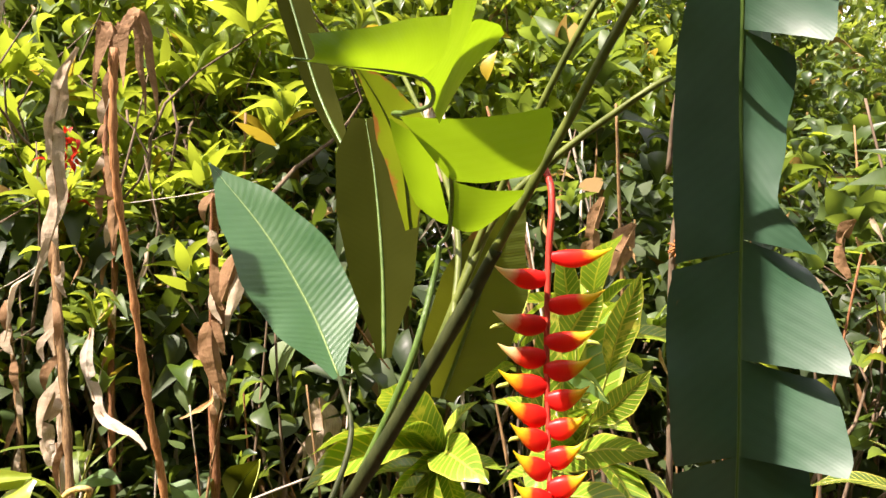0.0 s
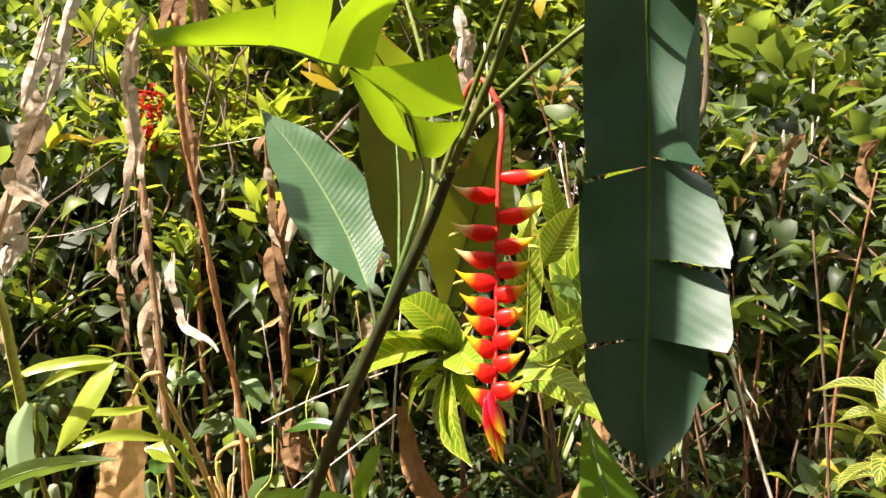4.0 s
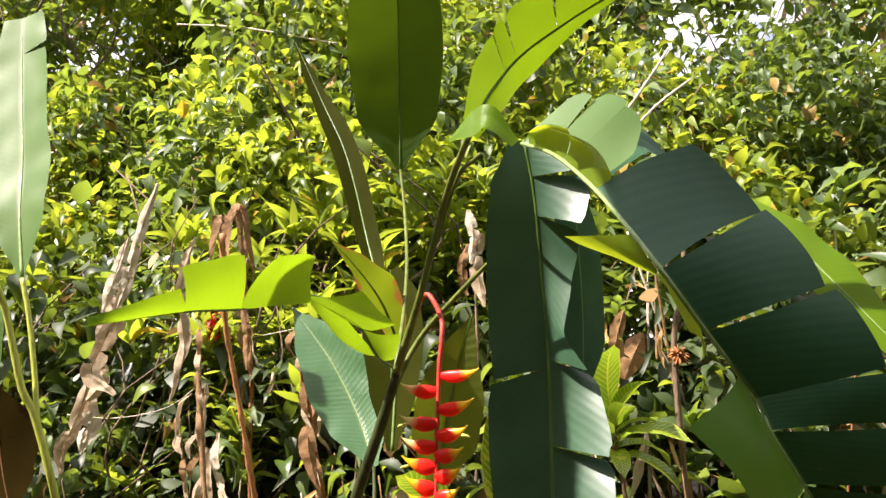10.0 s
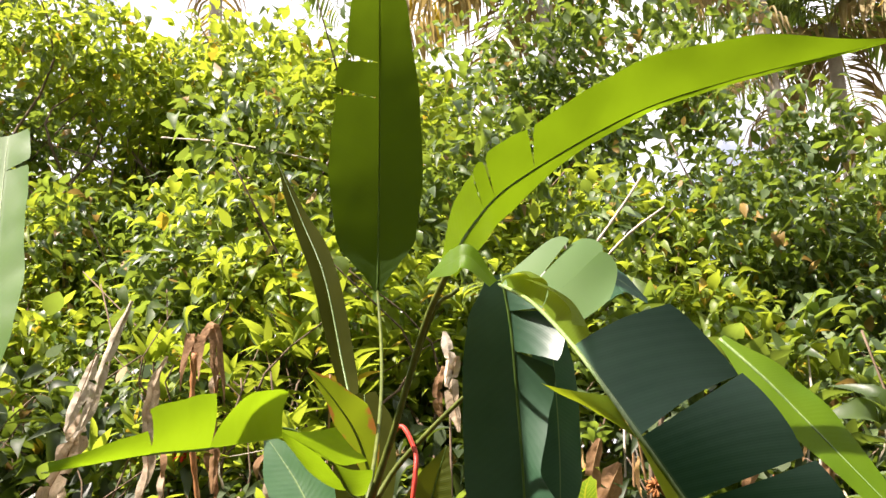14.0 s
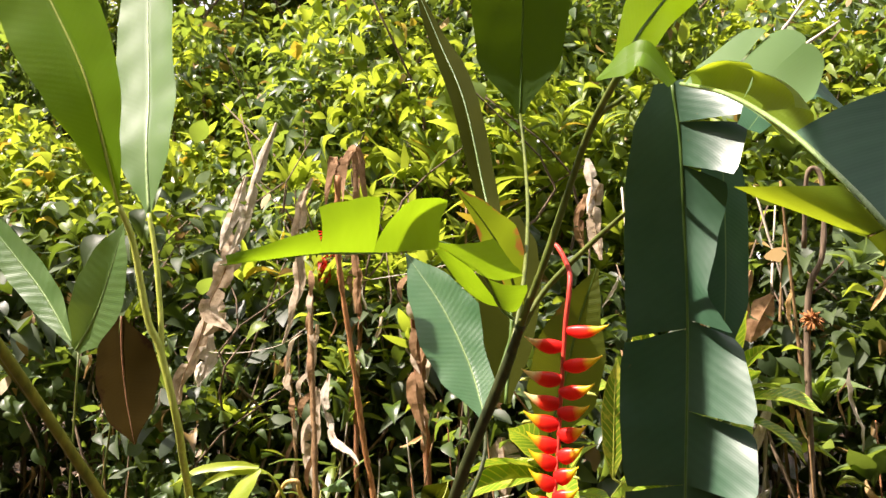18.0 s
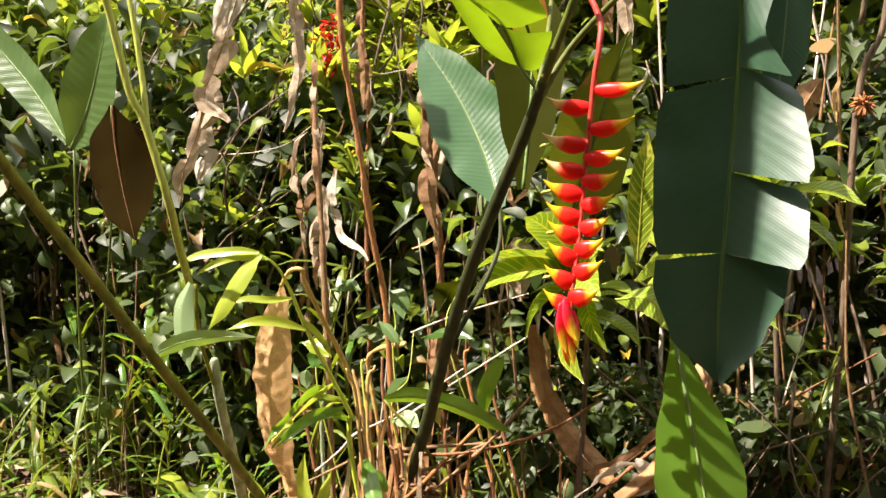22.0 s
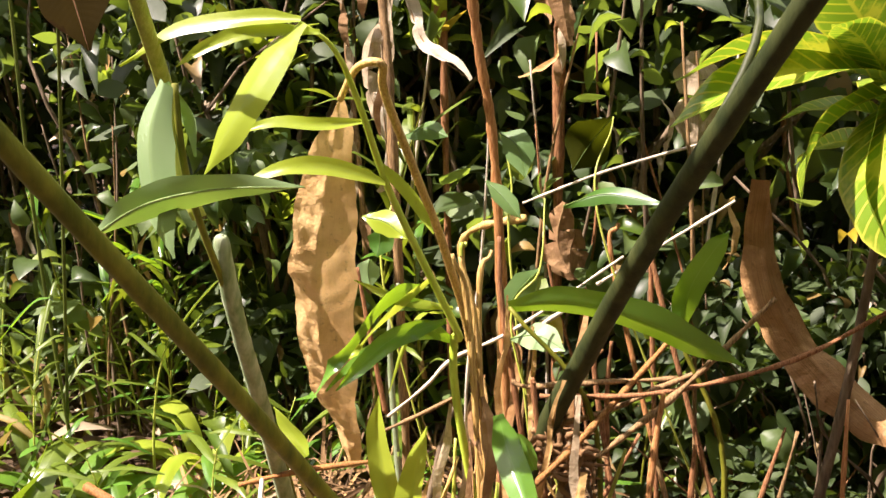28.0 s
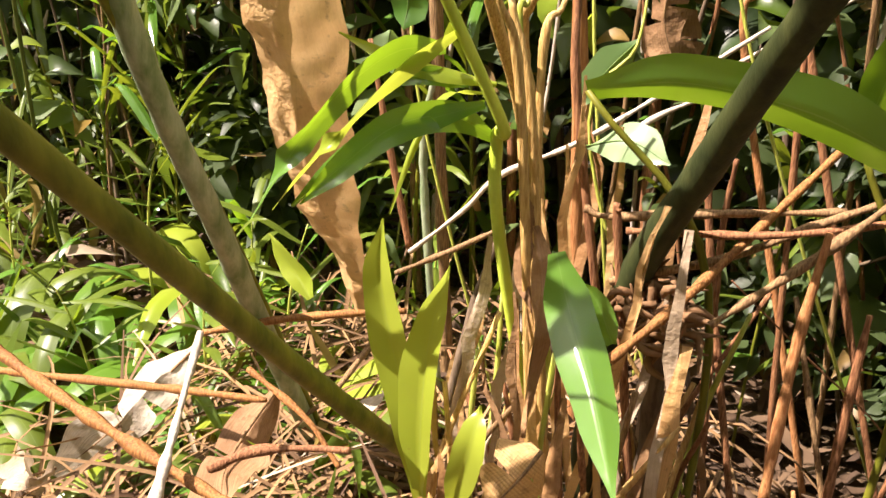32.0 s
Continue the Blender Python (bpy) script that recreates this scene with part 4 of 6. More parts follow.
# pair of pleated leaves and a dead oval leaf further left
pair = thing("canna_clump", (-1.52, 1.6, 0.0), "clump of pleated grey-green leaves with one dead brown leaf", "plant")
part("stem", tube([(-1.50, 1.62, 0.0), (-1.50, 1.6, 0.6), (-1.457, 1.580, 1.215)], (0.0045, 0.004, 0.0035), 8), M["stalkgreen"], pair)
leaf(pair, "pleatpale", [(-1.480, 1.580, 1.232), (-1.631, 1.600, 1.397), (-1.780, 1.600, 1.541), (-1.951, 1.580, 1.720)], (0.01, 0.055, 0.065, 0.05, 0.01), (0.01, 0.055, 0.06, 0.05, 0.01), (0.6, 0.4, 0.7), 0.004, fold=(-12.0, -16.0), seed=33)
leaf(pair, "pleatpale", [(-1.458, 1.570, 1.218), (-1.370, 1.550, 1.319), (-1.294, 1.530, 1.454), (-1.237, 1.520, 1.602)], (0.02, 0.085, 0.095, 0.07, 0.003), (0.02, 0.085, 0.09, 0.06, 0.003), (0.95, 0.15, -0.3), 0.004, fold=(-8.0, -14.0), seed=34)
leaf(pair, "brownleaf", [(-1.090, 1.360, 1.321), (-1.085, 1.360, 1.221), (-1.066, 1.360, 1.100), (-1.026, 1.350, 0.981)], (0.008, 0.09, 0.105, 0.08, 0.004), (0.008, 0.085, 0.1, 0.075, 0.004), (1, 0.1, 0.1), 0.003, "orange", fold=(-10.0, -14.0), seed=35, label="dead dark brown oval leaf")
part("petiole", tube([(-1.42, 1.55, 0.2), (-1.189, 1.450, 1.082), (-1.124, 1.380, 1.097), (-1.090, 1.360, 1.321)], (0.0035, 0.003, 0.003), 7), M["stalkgreen"], pair)

# ---------------------------------------------------------------- dead leaf on a bent cane, and the bamboo-like shoot
deadleaf = thing("dead_leaf", (-0.41, 1.46, 0.0), "golden brown dead leaf hanging from a bent orange cane", "dead leaf")
part("cane", tube([(-0.40, 1.50, 0.0), (-0.42, 1.45, 0.5), (-0.42, 1.352, 0.70), (-0.419, 1.253, 0.833), (-0.419, 1.18, 0.93), (-0.401, 1.140, 0.963), (-0.430, 1.140, 0.960), (-0.459, 1.150, 0.925)], (0.007, 0.0065, 0.0055, 0.005, 0.0045, 0.004), 7, 50), M["gold"], deadleaf)
leaf(deadleaf, "goldleaf", [(-0.457, 1.150, 0.932), (-0.500, 1.180, 0.842), (-0.549, 1.230, 0.708), (-0.585, 1.290, 0.566), (-0.601, 1.340, 0.448), (-0.596, 1.380, 0.339)], (0.003, 0.028, 0.042, 0.045, 0.040, 0.026, 0.008), (0.003, 0.032, 0.048, 0.05, 0.044, 0.028, 0.010), (1, 0.0, 0.05), 0,
     fold=(-10.0, -24.0), crumple=0.017, nu=110, nv=14, seed=41, label="crinkled golden brown blade")

shoot = thing("bamboo_grass", (-0.36, 1.36, 0.0), "yellow-green bamboo grass with arching narrow leaves", "grass")
CULM = [(-0.34, 1.40, 0.0), (-0.390, 1.320, 0.476), (-0.394, 1.310, 0.598), (-0.383, 1.300, 0.613), (-0.410, 1.260, 0.712), (-0.429, 1.200, 0.822), (-0.425, 1.130, 0.925), (-0.423, 1.080, 0.980), (-0.444, 1.050, 1.007)]
part("culm", tube(CULM, (0.0065, 0.006, 0.0055, 0.005, 0.0042, 0.003, 0.0015), 7, 60), M["limestem"], shoot)
for k, (pts, w, mt, hint) in enumerate([
        ([(-0.439, 1.050, 1.007), (-0.492, 1.040, 1.008), (-0.563, 1.020, 0.999), (-0.623, 1.000, 0.966)], 0.010, "blade", (0, 0.6, 1)),
        ([(-0.437, 1.050, 1.004), (-0.458, 1.030, 0.976), (-0.483, 1.000, 0.919), (-0.510, 0.980, 0.865)], 0.024, "blade", (0.9, 0.2, 0.5)),
        ([(-0.425, 1.060, 0.995), (-0.483, 1.040, 0.998), (-0.524, 1.020, 0.984), (-0.551, 1.000, 0.965)], 0.008, "blade", (0, 0.4, 1)),
        ([(-0.431, 1.150, 0.902), (-0.468, 1.120, 0.900), (-0.512, 1.100, 0.904), (-0.558, 1.080, 0.887)], 0.008, "blade", (0, 0.7, 1)),
        ([(-0.427, 1.190, 0.829), (-0.473, 1.150, 0.849), (-0.511, 1.120, 0.852), (-0.564, 1.100, 0.835)], 0.012, "blade", (0, 0.7, 1)),
        ([(-0.434, 1.180, 0.856), (-0.399, 1.200, 0.812), (-0.371, 1.200, 0.771)], 0.008, "blade", (1, 0.3, 0.4)),
        ([(-0.406, 1.270, 0.696), (-0.438, 1.220, 0.668), (-0.471, 1.180, 0.621), (-0.519, 1.160, 0.564)], 0.012, "blade", (0.5, 0.4, 0.7)),
        ([(-0.396, 1.290, 0.634), (-0.432, 1.240, 0.625), (-0.470, 1.200, 0.605), (-0.513, 1.180, 0.560)], 0.011, "gloss", (0.3, 0.5, 0.9)),
        ([(-0.390, 1.300, 0.649), (-0.436, 1.270, 0.660), (-0.461, 1.250, 0.673), (-0.502, 1.240, 0.691)], 0.007, "blade", (0, 0.7, 1)),
        ([(-0.399, 1.310, 0.600), (-0.416, 1.270, 0.626), (-0.438, 1.220, 0.628), (-0.465, 1.180, 0.601), (-0.482, 1.150, 0.579)], 0.014, "gloss", (0.1, 0.5, 0.9)),
        ([(-0.405, 1.310, 0.636), (-0.432, 1.290, 0.637), (-0.436, 1.250, 0.613), (-0.447, 1.220, 0.552)], 0.004, "blade", (1, 0.4, 0.1)),
        ([(-0.426, 1.280, 0.679), (-0.436, 1.220, 0.685), (-0.446, 1.160, 0.665), (-0.458, 1.120, 0.633), (-0.485, 1.100, 0.584)], 0.014, "gloss", (0.3, 0.5, 0.9)),
        ([(-0.416, 1.300, 0.646), (-0.436, 1.270, 0.657), (-0.467, 1.250, 0.651)], 0.008, "gloss", (0, 0.5, 1)),
]):
    part("leaf", strap(pts, w, hint, k, fold=(-14.0, -14.0), nu=18), M[mt], shoot)

# ginger shoots with smooth pale leaves
ginger = thing("ginger_shoot", (-0.53, 1.02, 0.0), "ginger shoot with smooth pale green leaves", "plant")
part("stem", tube([(-0.735, 1.478, 0.0), (-0.673, 1.305, 0.355), (-0.63, 1.18, 0.60), (-0.590, 1.06, 0.80), (-0.552, 1.000, 0.880), (-0.545, 0.990, 0.949)], (0.005, 0.005, 0.004, 0.0035), 7), M["stalk"], ginger)
leaf(ginger, "ginger", [(-0.554, 0.985, 0.950), (-0.578, 0.985, 0.899), (-0.579, 0.985, 0.836), (-0.563, 0.985, 0.776)], (0.01, 0.028, 0.028, 0.002), (0.01, 0.029, 0.029, 0.002), (0.97, -0.22, 0), 0, fold=(-14.0, -16.0), nu=24, seed=51)
leaf(ginger, "ginger", [(-0.553, 0.990, 0.951), (-0.541, 1.000, 0.916), (-0.537, 1.000, 0.878)], (0.006, 0.014, 0.003), (0.006, 0.012, 0.003), (1, -0.3, 0.1), 0, nu=18, seed=52)
leaf(ginger, "ginger", [(-0.654, 0.970, 0.794), (-0.586, 0.975, 0.831), (-0.497, 0.978, 0.852), (-0.399, 0.980, 0.859)], (0.002, 0.016, 0.02, 0.014, 0.001), (0.003, 0.018, 0.021, 0.012, 0.001), (0.1, 0.5, -0.85), 0.0015, fold=(12.0, 10.0), nu=40, nv=8, seed=53, label="smooth pale green leaf held flat")

sword = thing("sword_leaf", (-0.12, 1.44, 0.0), "broad glossy strap leaves near the dark stem", "plant")
part("leaf", strap([(-0.340, 1.380, 0.632), (-0.256, 1.380, 0.647), (-0.158, 1.380, 0.634), (-0.088, 1.400, 0.600), (-0.033, 1.400, 0.581)], 0.030, (0.2, 0.5, -0.8), 5, nu=26, nv=4, fold=(16.0, 6.0)), M["gloss"], sword)
part("leaf", strap([(-0.121, 1.440, 0.601), (-0.108, 1.430, 0.669), (-0.083, 1.420, 0.722), (-0.063, 1.420, 0.751)], 0.020, (1, 0.3, 0.3), 6, nu=20, nv=4), M["gloss"], sword)
part("stem", tube([(-0.06, 1.46, 0.0), (-0.05, 1.46, 0.4), (-0.121, 1.440, 0.601)], (0.005, 0.004, 0.003), 6), M["stalk"], sword)
part("stem", tube([(-0.22, 1.42, 0.0), (-0.22, 1.41, 0.45), (-0.340, 1.380, 0.632)], (0.005, 0.004, 0.003), 6), M["stalk"], sword)

spear = thing("spear_shoot", (-0.42, 1.28, 0.0), "fresh bright green spear-shaped shoots", "plant")
for k, (pts, w, h) in enumerate([
        ([(-0.437, 1.240, 0.244), (-0.444, 1.240, 0.324), (-0.472, 1.250, 0.411), (-0.487, 1.260, 0.474), (-0.488, 1.270, 0.522)], 0.020, (1, 0.3, 0.1)),
        ([(-0.426, 1.220, 0.271), (-0.422, 1.220, 0.358), (-0.417, 1.230, 0.437), (-0.408, 1.250, 0.501)], 0.024, (1, -0.2, 0.1)),
        ([(-0.285, 1.180, 0.569), (-0.265, 1.160, 0.535), (-0.233, 1.120, 0.507), (-0.196, 1.060, 0.479)], 0.019, (1, 0.3, 0.1)),
        ([(-0.246, 1.200, 0.497), (-0.259, 1.200, 0.526), (-0.272, 1.200, 0.541)], 0.012, (1, 0.1, 0.1)),
        ([(-0.379, 1.200, 0.287), (-0.362, 1.200, 0.357), (-0.362, 1.220, 0.391)], 0.016, (1, 0.2, 0.0)),
        ([(-0.732, 1.450, 0.292), (-0.765, 1.460, 0.322), (-0.804, 1.460, 0.368)], 0.016, (0.8, 0.1, -0.4))]):
    part("leaf", strap(pts, w, h, k + 9, nu=26, nv=4, fold=(-24.0, -24.0)), M["gloss" if k in (2, 3) else "blade"], spear)

# ---------------------------------------------------------------- unseen heliconia added behind the path, its high leaves placed to shade the others
shade = thing("heliconia", (-0.2, -1.3, 0.0), "unseen heliconia added to hold shading leaves overhead", "plant")
# both blades sit up the sun direction from the leaves they shade
OVER = [Vector((0.70, 0.27, 1.29)) + SUN_TO * 1.2 + Vector((0.10, -0.945, -0.312)) * k for k in (-0.30, -0.15, 0.0, 0.15, 0.32)]
leaf(shade, "mid", OVER, (0.035, 0.04, 0.05, 0.15, 0.1), (0.08, 0.12, 0.13, 0.13, 0.1), (0.87, -0.07, 0.49), 0.004, "midrib_dark", nu=40, seed=24, label="unseen broad leaf added to shade the arching leaf")
HIGH = [Vector(q) + SUN_TO * 1.7 for q in ((0.345, 0.79, 1.74), (0.35, 0.84, 1.45), (0.365, 0.85, 1.2), (0.40, 0.84, 1.0), (0.40, 0.82, 0.72))]
leaf(shade, "mid", HIGH, (0.09, 0.095, 0.09, 0.08, 0.08), (0.06, 0.105, 0.125, 0.10, 0.09), (1, 0.1, 0), 0.004, "midrib_dark", nu=40, seed=25, label="unseen broad leaf added to shade the hanging leaf")
for q in (OVER[-1], HIGH[-1]):
    part("stem", tube([(-0.2, -1.3, 0.0), (-0.25, -1.2, 1.3), (q.x - 0.05, q.y - 0.5, 2.2), q], (0.02, 0.016, 0.009, 0.005), 8, 30), M["stem"], shade)

# pale sunlit leaves on a thin climber about the cane clump
climber = thing("climbing_vine", (-0.18, 1.5, 0.0), "thin climber with a few pale sunlit leaves", "vine")
for k, (a, m, b, w, mt) in enumerate([
        ((-0.333, 1.500, 0.656), (-0.361, 1.490, 0.624), (-0.383, 1.480, 0.588), 0.021, "lone"), ((-0.437, 1.550, 0.776), (-0.405, 1.540, 0.753), (-0.374, 1.530, 0.724), 0.015, "lone"),
        ((-0.433, 1.600, 0.846), (-0.401, 1.590, 0.828), (-0.382, 1.580, 0.779), 0.026, "lone"), ((-0.367, 1.460, 0.555), (-0.319, 1.450, 0.569), (-0.275, 1.440, 0.555), 0.022, "ginger"),
        ((-0.300, 1.500, 0.754), (-0.237, 1.490, 0.777), (-0.149, 1.470, 0.771), 0.014, "mid"), ((-0.273, 1.700, 0.867), (-0.307, 1.700, 0.826), (-0.336, 1.690, 0.777), 0.045, "olive"),
        ((-0.663, 1.700, 0.820), (-0.608, 1.690, 0.840), (-0.557, 1.680, 0.828), 0.02, "lone"), ((-0.628, 1.550, 0.684), (-0.629, 1.550, 0.662), (-0.630, 1.540, 0.638), 0.024, "mid"),
        ((-0.622, 1.500, 0.644), (-0.626, 1.500, 0.623), (-0.622, 1.500, 0.595), 0.02, "ginger"), ((-0.644, 1.520, 0.710), (-0.597, 1.510, 0.707), (-0.553, 1.500, 0.684), 0.022, "blade")]):
    leaf(climber, mt, [a, m, b], (0.002, w, w * 0.9, 0.001), (0.002, w, w * 0.95, 0.001), (0.6, 0.2, 0.5), 0.001, "midrib_dark", fold=(-14.0, -16.0), nu=18, nv=4, seed=60 + k)
for pts in ([(-0.18, 1.5, 0.0), (-0.365, 1.480, 0.528), (-0.333, 1.500, 0.656), (-0.342, 1.550, 0.754)], [(-0.32, 1.56, 0.0), (-0.395, 1.550, 0.632), (-0.406, 1.580, 0.770), (-0.433, 1.600, 0.846)], [(-0.5, 1.6, 0.0), (-0.638, 1.580, 0.563), (-0.647, 1.640, 0.723), (-0.663, 1.700, 0.820)], [(0.0, 1.7, 0.0), (-0.259, 1.600, 0.680), (-0.273, 1.700, 0.867)]):
    part("stem", tube(pts, (0.0025, 0.002, 0.0012), 5, 24), M["petiole"], climber)

# ---------------------------------------------------------------- dead stalks and dry leaves behind
def dry_strip(name, pts, w, mat, seed, label, cat="dead leaf", crumple=0.018, hint=(1, 0.2, 0.1)):
    base = Vector(pts[-1])
    ob = thing(name, (base.x, base.y, base.z), label, cat)
    leaf(ob, mat, pts, (w * 0.3, w, w * 0.8, w * 1.1, w * 0.3), (w * 0.3, w * 0.8, w * 1.1, w * 0.7, w * 0.2), hint, 0.002, "straw", name="blade", fold=(-12.0, -28.0), crumple=crumple, nu=44, nv=6, tears=((0.55,), (0.4,)), gap=0.03, flap=40.0, skew=0.0, seed=seed)
    return ob


stalk = thing("dead_stalk", (-0.42, 1.62, 0.0), "upright orange-brown dead flower stalk", "dead stalk")
part("stalk", tube([(-0.41, 1.62, 0.0), (-0.433, 1.588, 0.751), (-0.452, 1.551, 0.99), (-0.470, 1.514, 1.23), (-0.488, 1.477, 1.469), (-0.481, 1.460, 1.680)], (0.0085, 0.008, 0.0075, 0.007, 0.008), 8, 60, wobble=0.6, flat=0.7), M["rustcane"], stalk)
for k, dx in enumerate((-14, 12, -26, 30, 40)):
    part("frayed_sheath", strap([(-0.481, 1.460, 1.673), (Vector((-0.481, 1.460, 1.673)) + Vector((dx * 0.0009, 0.01 * k, 0.04 + 0.01 * k)))[:], (Vector((-0.481, 1.460, 1.673)) + Vector((dx * 0.0016, 0.02 * k - 0.03, -0.05 - 0.02 * k)))[:]], 0.010, (1, 0.4, 0), k, crumple=0.01), M["drybrown"], stalk)

dead = [
    ("hanging", [(-0.604, 1.360, 1.808), (-0.659, 1.360, 1.678), (-0.694, 1.360, 1.565), (-0.734, 1.360, 1.474)], 0.018, "bleached"),
    ("hanging", [(-0.754, 1.400, 1.500), (-0.814, 1.420, 1.407), (-0.853, 1.430, 1.340), (-0.794, 1.440, 1.276)], 0.026, "dry"),
    ("hanging", [(-0.928, 1.520, 1.343), (-0.965, 1.530, 1.248), (-1.023, 1.540, 1.150), (-1.044, 1.540, 1.065)], 0.022, "dry"),
    ("hanging", [(-0.958, 1.560, 1.296), (-0.959, 1.560, 1.198), (-0.986, 1.560, 1.117)], 0.030, "bleached"),
    ("hanging", [(-0.522, 1.400, 1.666), (-0.549, 1.400, 1.590), (-0.567, 1.400, 1.490), (-0.560, 1.400, 1.362), (-0.606, 1.400, 1.248)], 0.016, "dry"),
    ("hanging", [(-0.585, 1.600, 1.158), (-0.583, 1.580, 1.075), (-0.544, 1.560, 0.987), (-0.452, 1.530, 0.929)], 0.013, "bleached"),
    ("hanging", [(-0.709, 1.750, 1.292), (-0.726, 1.750, 1.140), (-0.706, 1.740, 1.007), (-0.719, 1.740, 0.873)], 0.016, "dry"),
    ("hanging", [(-0.725, 1.780, 1.036), (-0.766, 1.780, 0.916), (-0.709, 1.780, 0.783)], 0.022, "dry"),
    ("hanging", [(-0.666, 1.900, 1.540), (-0.648, 1.900, 1.450), (-0.653, 1.900, 1.326)], 0.016, "drybrown"),
    ("hanging", [(-0.796, 1.500, 1.707), (-0.829, 1.500, 1.618), (-0.871, 1.500, 1.502)], 0.020, "bleached"),
    ("hanging", [(-0.893, 1.550, 1.576), (-0.877, 1.550, 1.481), (-0.924, 1.550, 1.415)], 0.030, "dry"),
    ("hanging", [(-0.892, 1.500, 1.385), (-0.875, 1.500, 1.318), (-0.920, 1.500, 1.266)], 0.024, "dry"),
    ("hanging", [(-0.717, 1.750, 0.822), (-0.722, 1.750, 0.898), (-0.708, 1.740, 0.747), (-0.733, 1.740, 0.713)], 0.014, "bleached"),
    ("hanging", [(-0.318, 1.750, 1.326), (-0.356, 1.750, 1.216), (-0.385, 1.750, 1.121), (-0.360, 1.740, 0.980)], 0.024, "drybrown"),
    ("hanging", [(0.086, 1.900, 1.756), (0.101, 1.880, 1.684), (0.092, 1.860, 1.599)], 0.02, "bleached"),
    ("hanging", [(0.126, 1.880, 1.682), (0.105, 1.880, 1.600), (0.126, 1.850, 1.465)], 0.022, "dry"),
    ("hanging", [(0.070, 1.920, 1.659), (0.056, 1.900, 1.573), (0.073, 1.900, 1.505)], 0.014, "drybrown"),
    ("hanging", [(0.563, 1.800, 1.358), (0.530, 1.800, 1.300), (0.504, 1.800, 1.241)], 0.035, "drybrown"),
    ("hanging", [(0.512, 1.900, 1.427), (0.483, 1.900, 1.334), (0.490, 1.900, 1.255)], 0.03, "drybrown"),
    ("hanging", [(0.957, 1.950, 1.393), (0.913, 1.950, 1.349), (0.877, 1.950, 1.260)], 0.022, "drybrown"),
    ("hanging", [(1.119, 1.900, 1.364), (1.085, 1.900, 1.314), (1.107, 1.900, 1.226)], 0.024, "drybrown"),
    ("hanging", [(-0.383, 1.900, 0.629), (-0.391, 1.900, 0.577), (-0.381, 1.900, 0.526)], 0.035, "drybrown"),
    ("hanging", [(-0.167, 1.850, 0.969), (-0.158, 1.850, 0.903), (-0.155, 1.850, 0.792)], 0.045, "dry"),
    ("hanging", [(-0.377, 1.800, 0.701), (-0.389, 1.800, 0.633), (-0.368, 1.800, 0.567)], 0.03, "drybrown"),
]
for k, (nm, pts, w, mt) in enumerate(dead):
    dry_strip("dry_leaf", pts, w, mt, 100 + k, {"bleached": "bleached crumpled dead leaf hanging", "dry": "tan shrivelled dead leaf hanging", "drybrown": "brown curled dead leaf hanging"}[mt])

shag = [([(-0.335, 1.59, 1.42), (-0.367, 1.706, 1.222), (-0.398, 1.821, 1.052), (-0.43, 1.937, 0.882)], 0.011, "drybrown"),
        ([(-0.70, 1.70, 1.45), (-0.688, 1.68, 1.268), (-0.67, 1.662, 1.079), (-0.642, 1.635, 0.795)], 0.009, "straw"),
        ([(-0.695, 2.000, 1.773), (-0.708, 2.000, 1.551), (-0.680, 1.980, 1.291), (-0.684, 1.960, 0.983)], 0.008, "orange"),
        ([(-0.928, 1.950, 1.201), (-0.887, 1.930, 0.871), (-0.852, 1.900, 0.552)], 0.007, "straw")]
for pts, r, mt in shag:
    b = Vector(pts[-1])
    ob = thing("dead_stalk", (b.x, b.y, 0.0), "dead shaggy stalk with peeling sheaths", "dead stalk")
    part("stalk", tube([*pts, (b.x + 0.01, b.y + 0.01, 0.0)], (r * 0.7, r, r, r), 7, 40, wobble=0.5), M["straw" if mt == "straw" else "orange"], ob)
    rng = random.Random(int(b.x * 1000))
    for k in range(9):
        f = k / 9
        c = spline(pts, 20)[int(f * 19)]
        d = Vector((rng.uniform(-0.03, 0.03), rng.uniform(-0.03, 0.0), -rng.uniform(0.05, 0.11)))
        part("peeling_sheath", strap([c[:], (c + d * 0.5 + Vector((rng.uniform(-0.012, 0.012), -0.012, 0)))[:], (c + d)[:]], rng.uniform(0.006, 0.012), (1, 0.5, 0), k, crumple=0.012, nu=8), M["dry" if k % 2 else "drybrown"], ob)

# bent stub and the thin wire-like vine
stub = thing("broken_stalk", (-0.50, 1.64, 0.0), "broken bent stalk, straw-coloured and dry", "dead stalk")
part("stalk", tube([(-0.50, 1.66, 0.0), (-0.49, 1.65, 0.4), (-0.515, 1.640, 0.606), (-0.509, 1.630, 0.658), (-0.471, 1.620, 0.687), (-0.387, 1.600, 0.711)], (0.0055, 0.0055, 0.006, 0.007, 0.006), 8, 60, wobble=0.7, flat=0.7), M["gold"], stub)

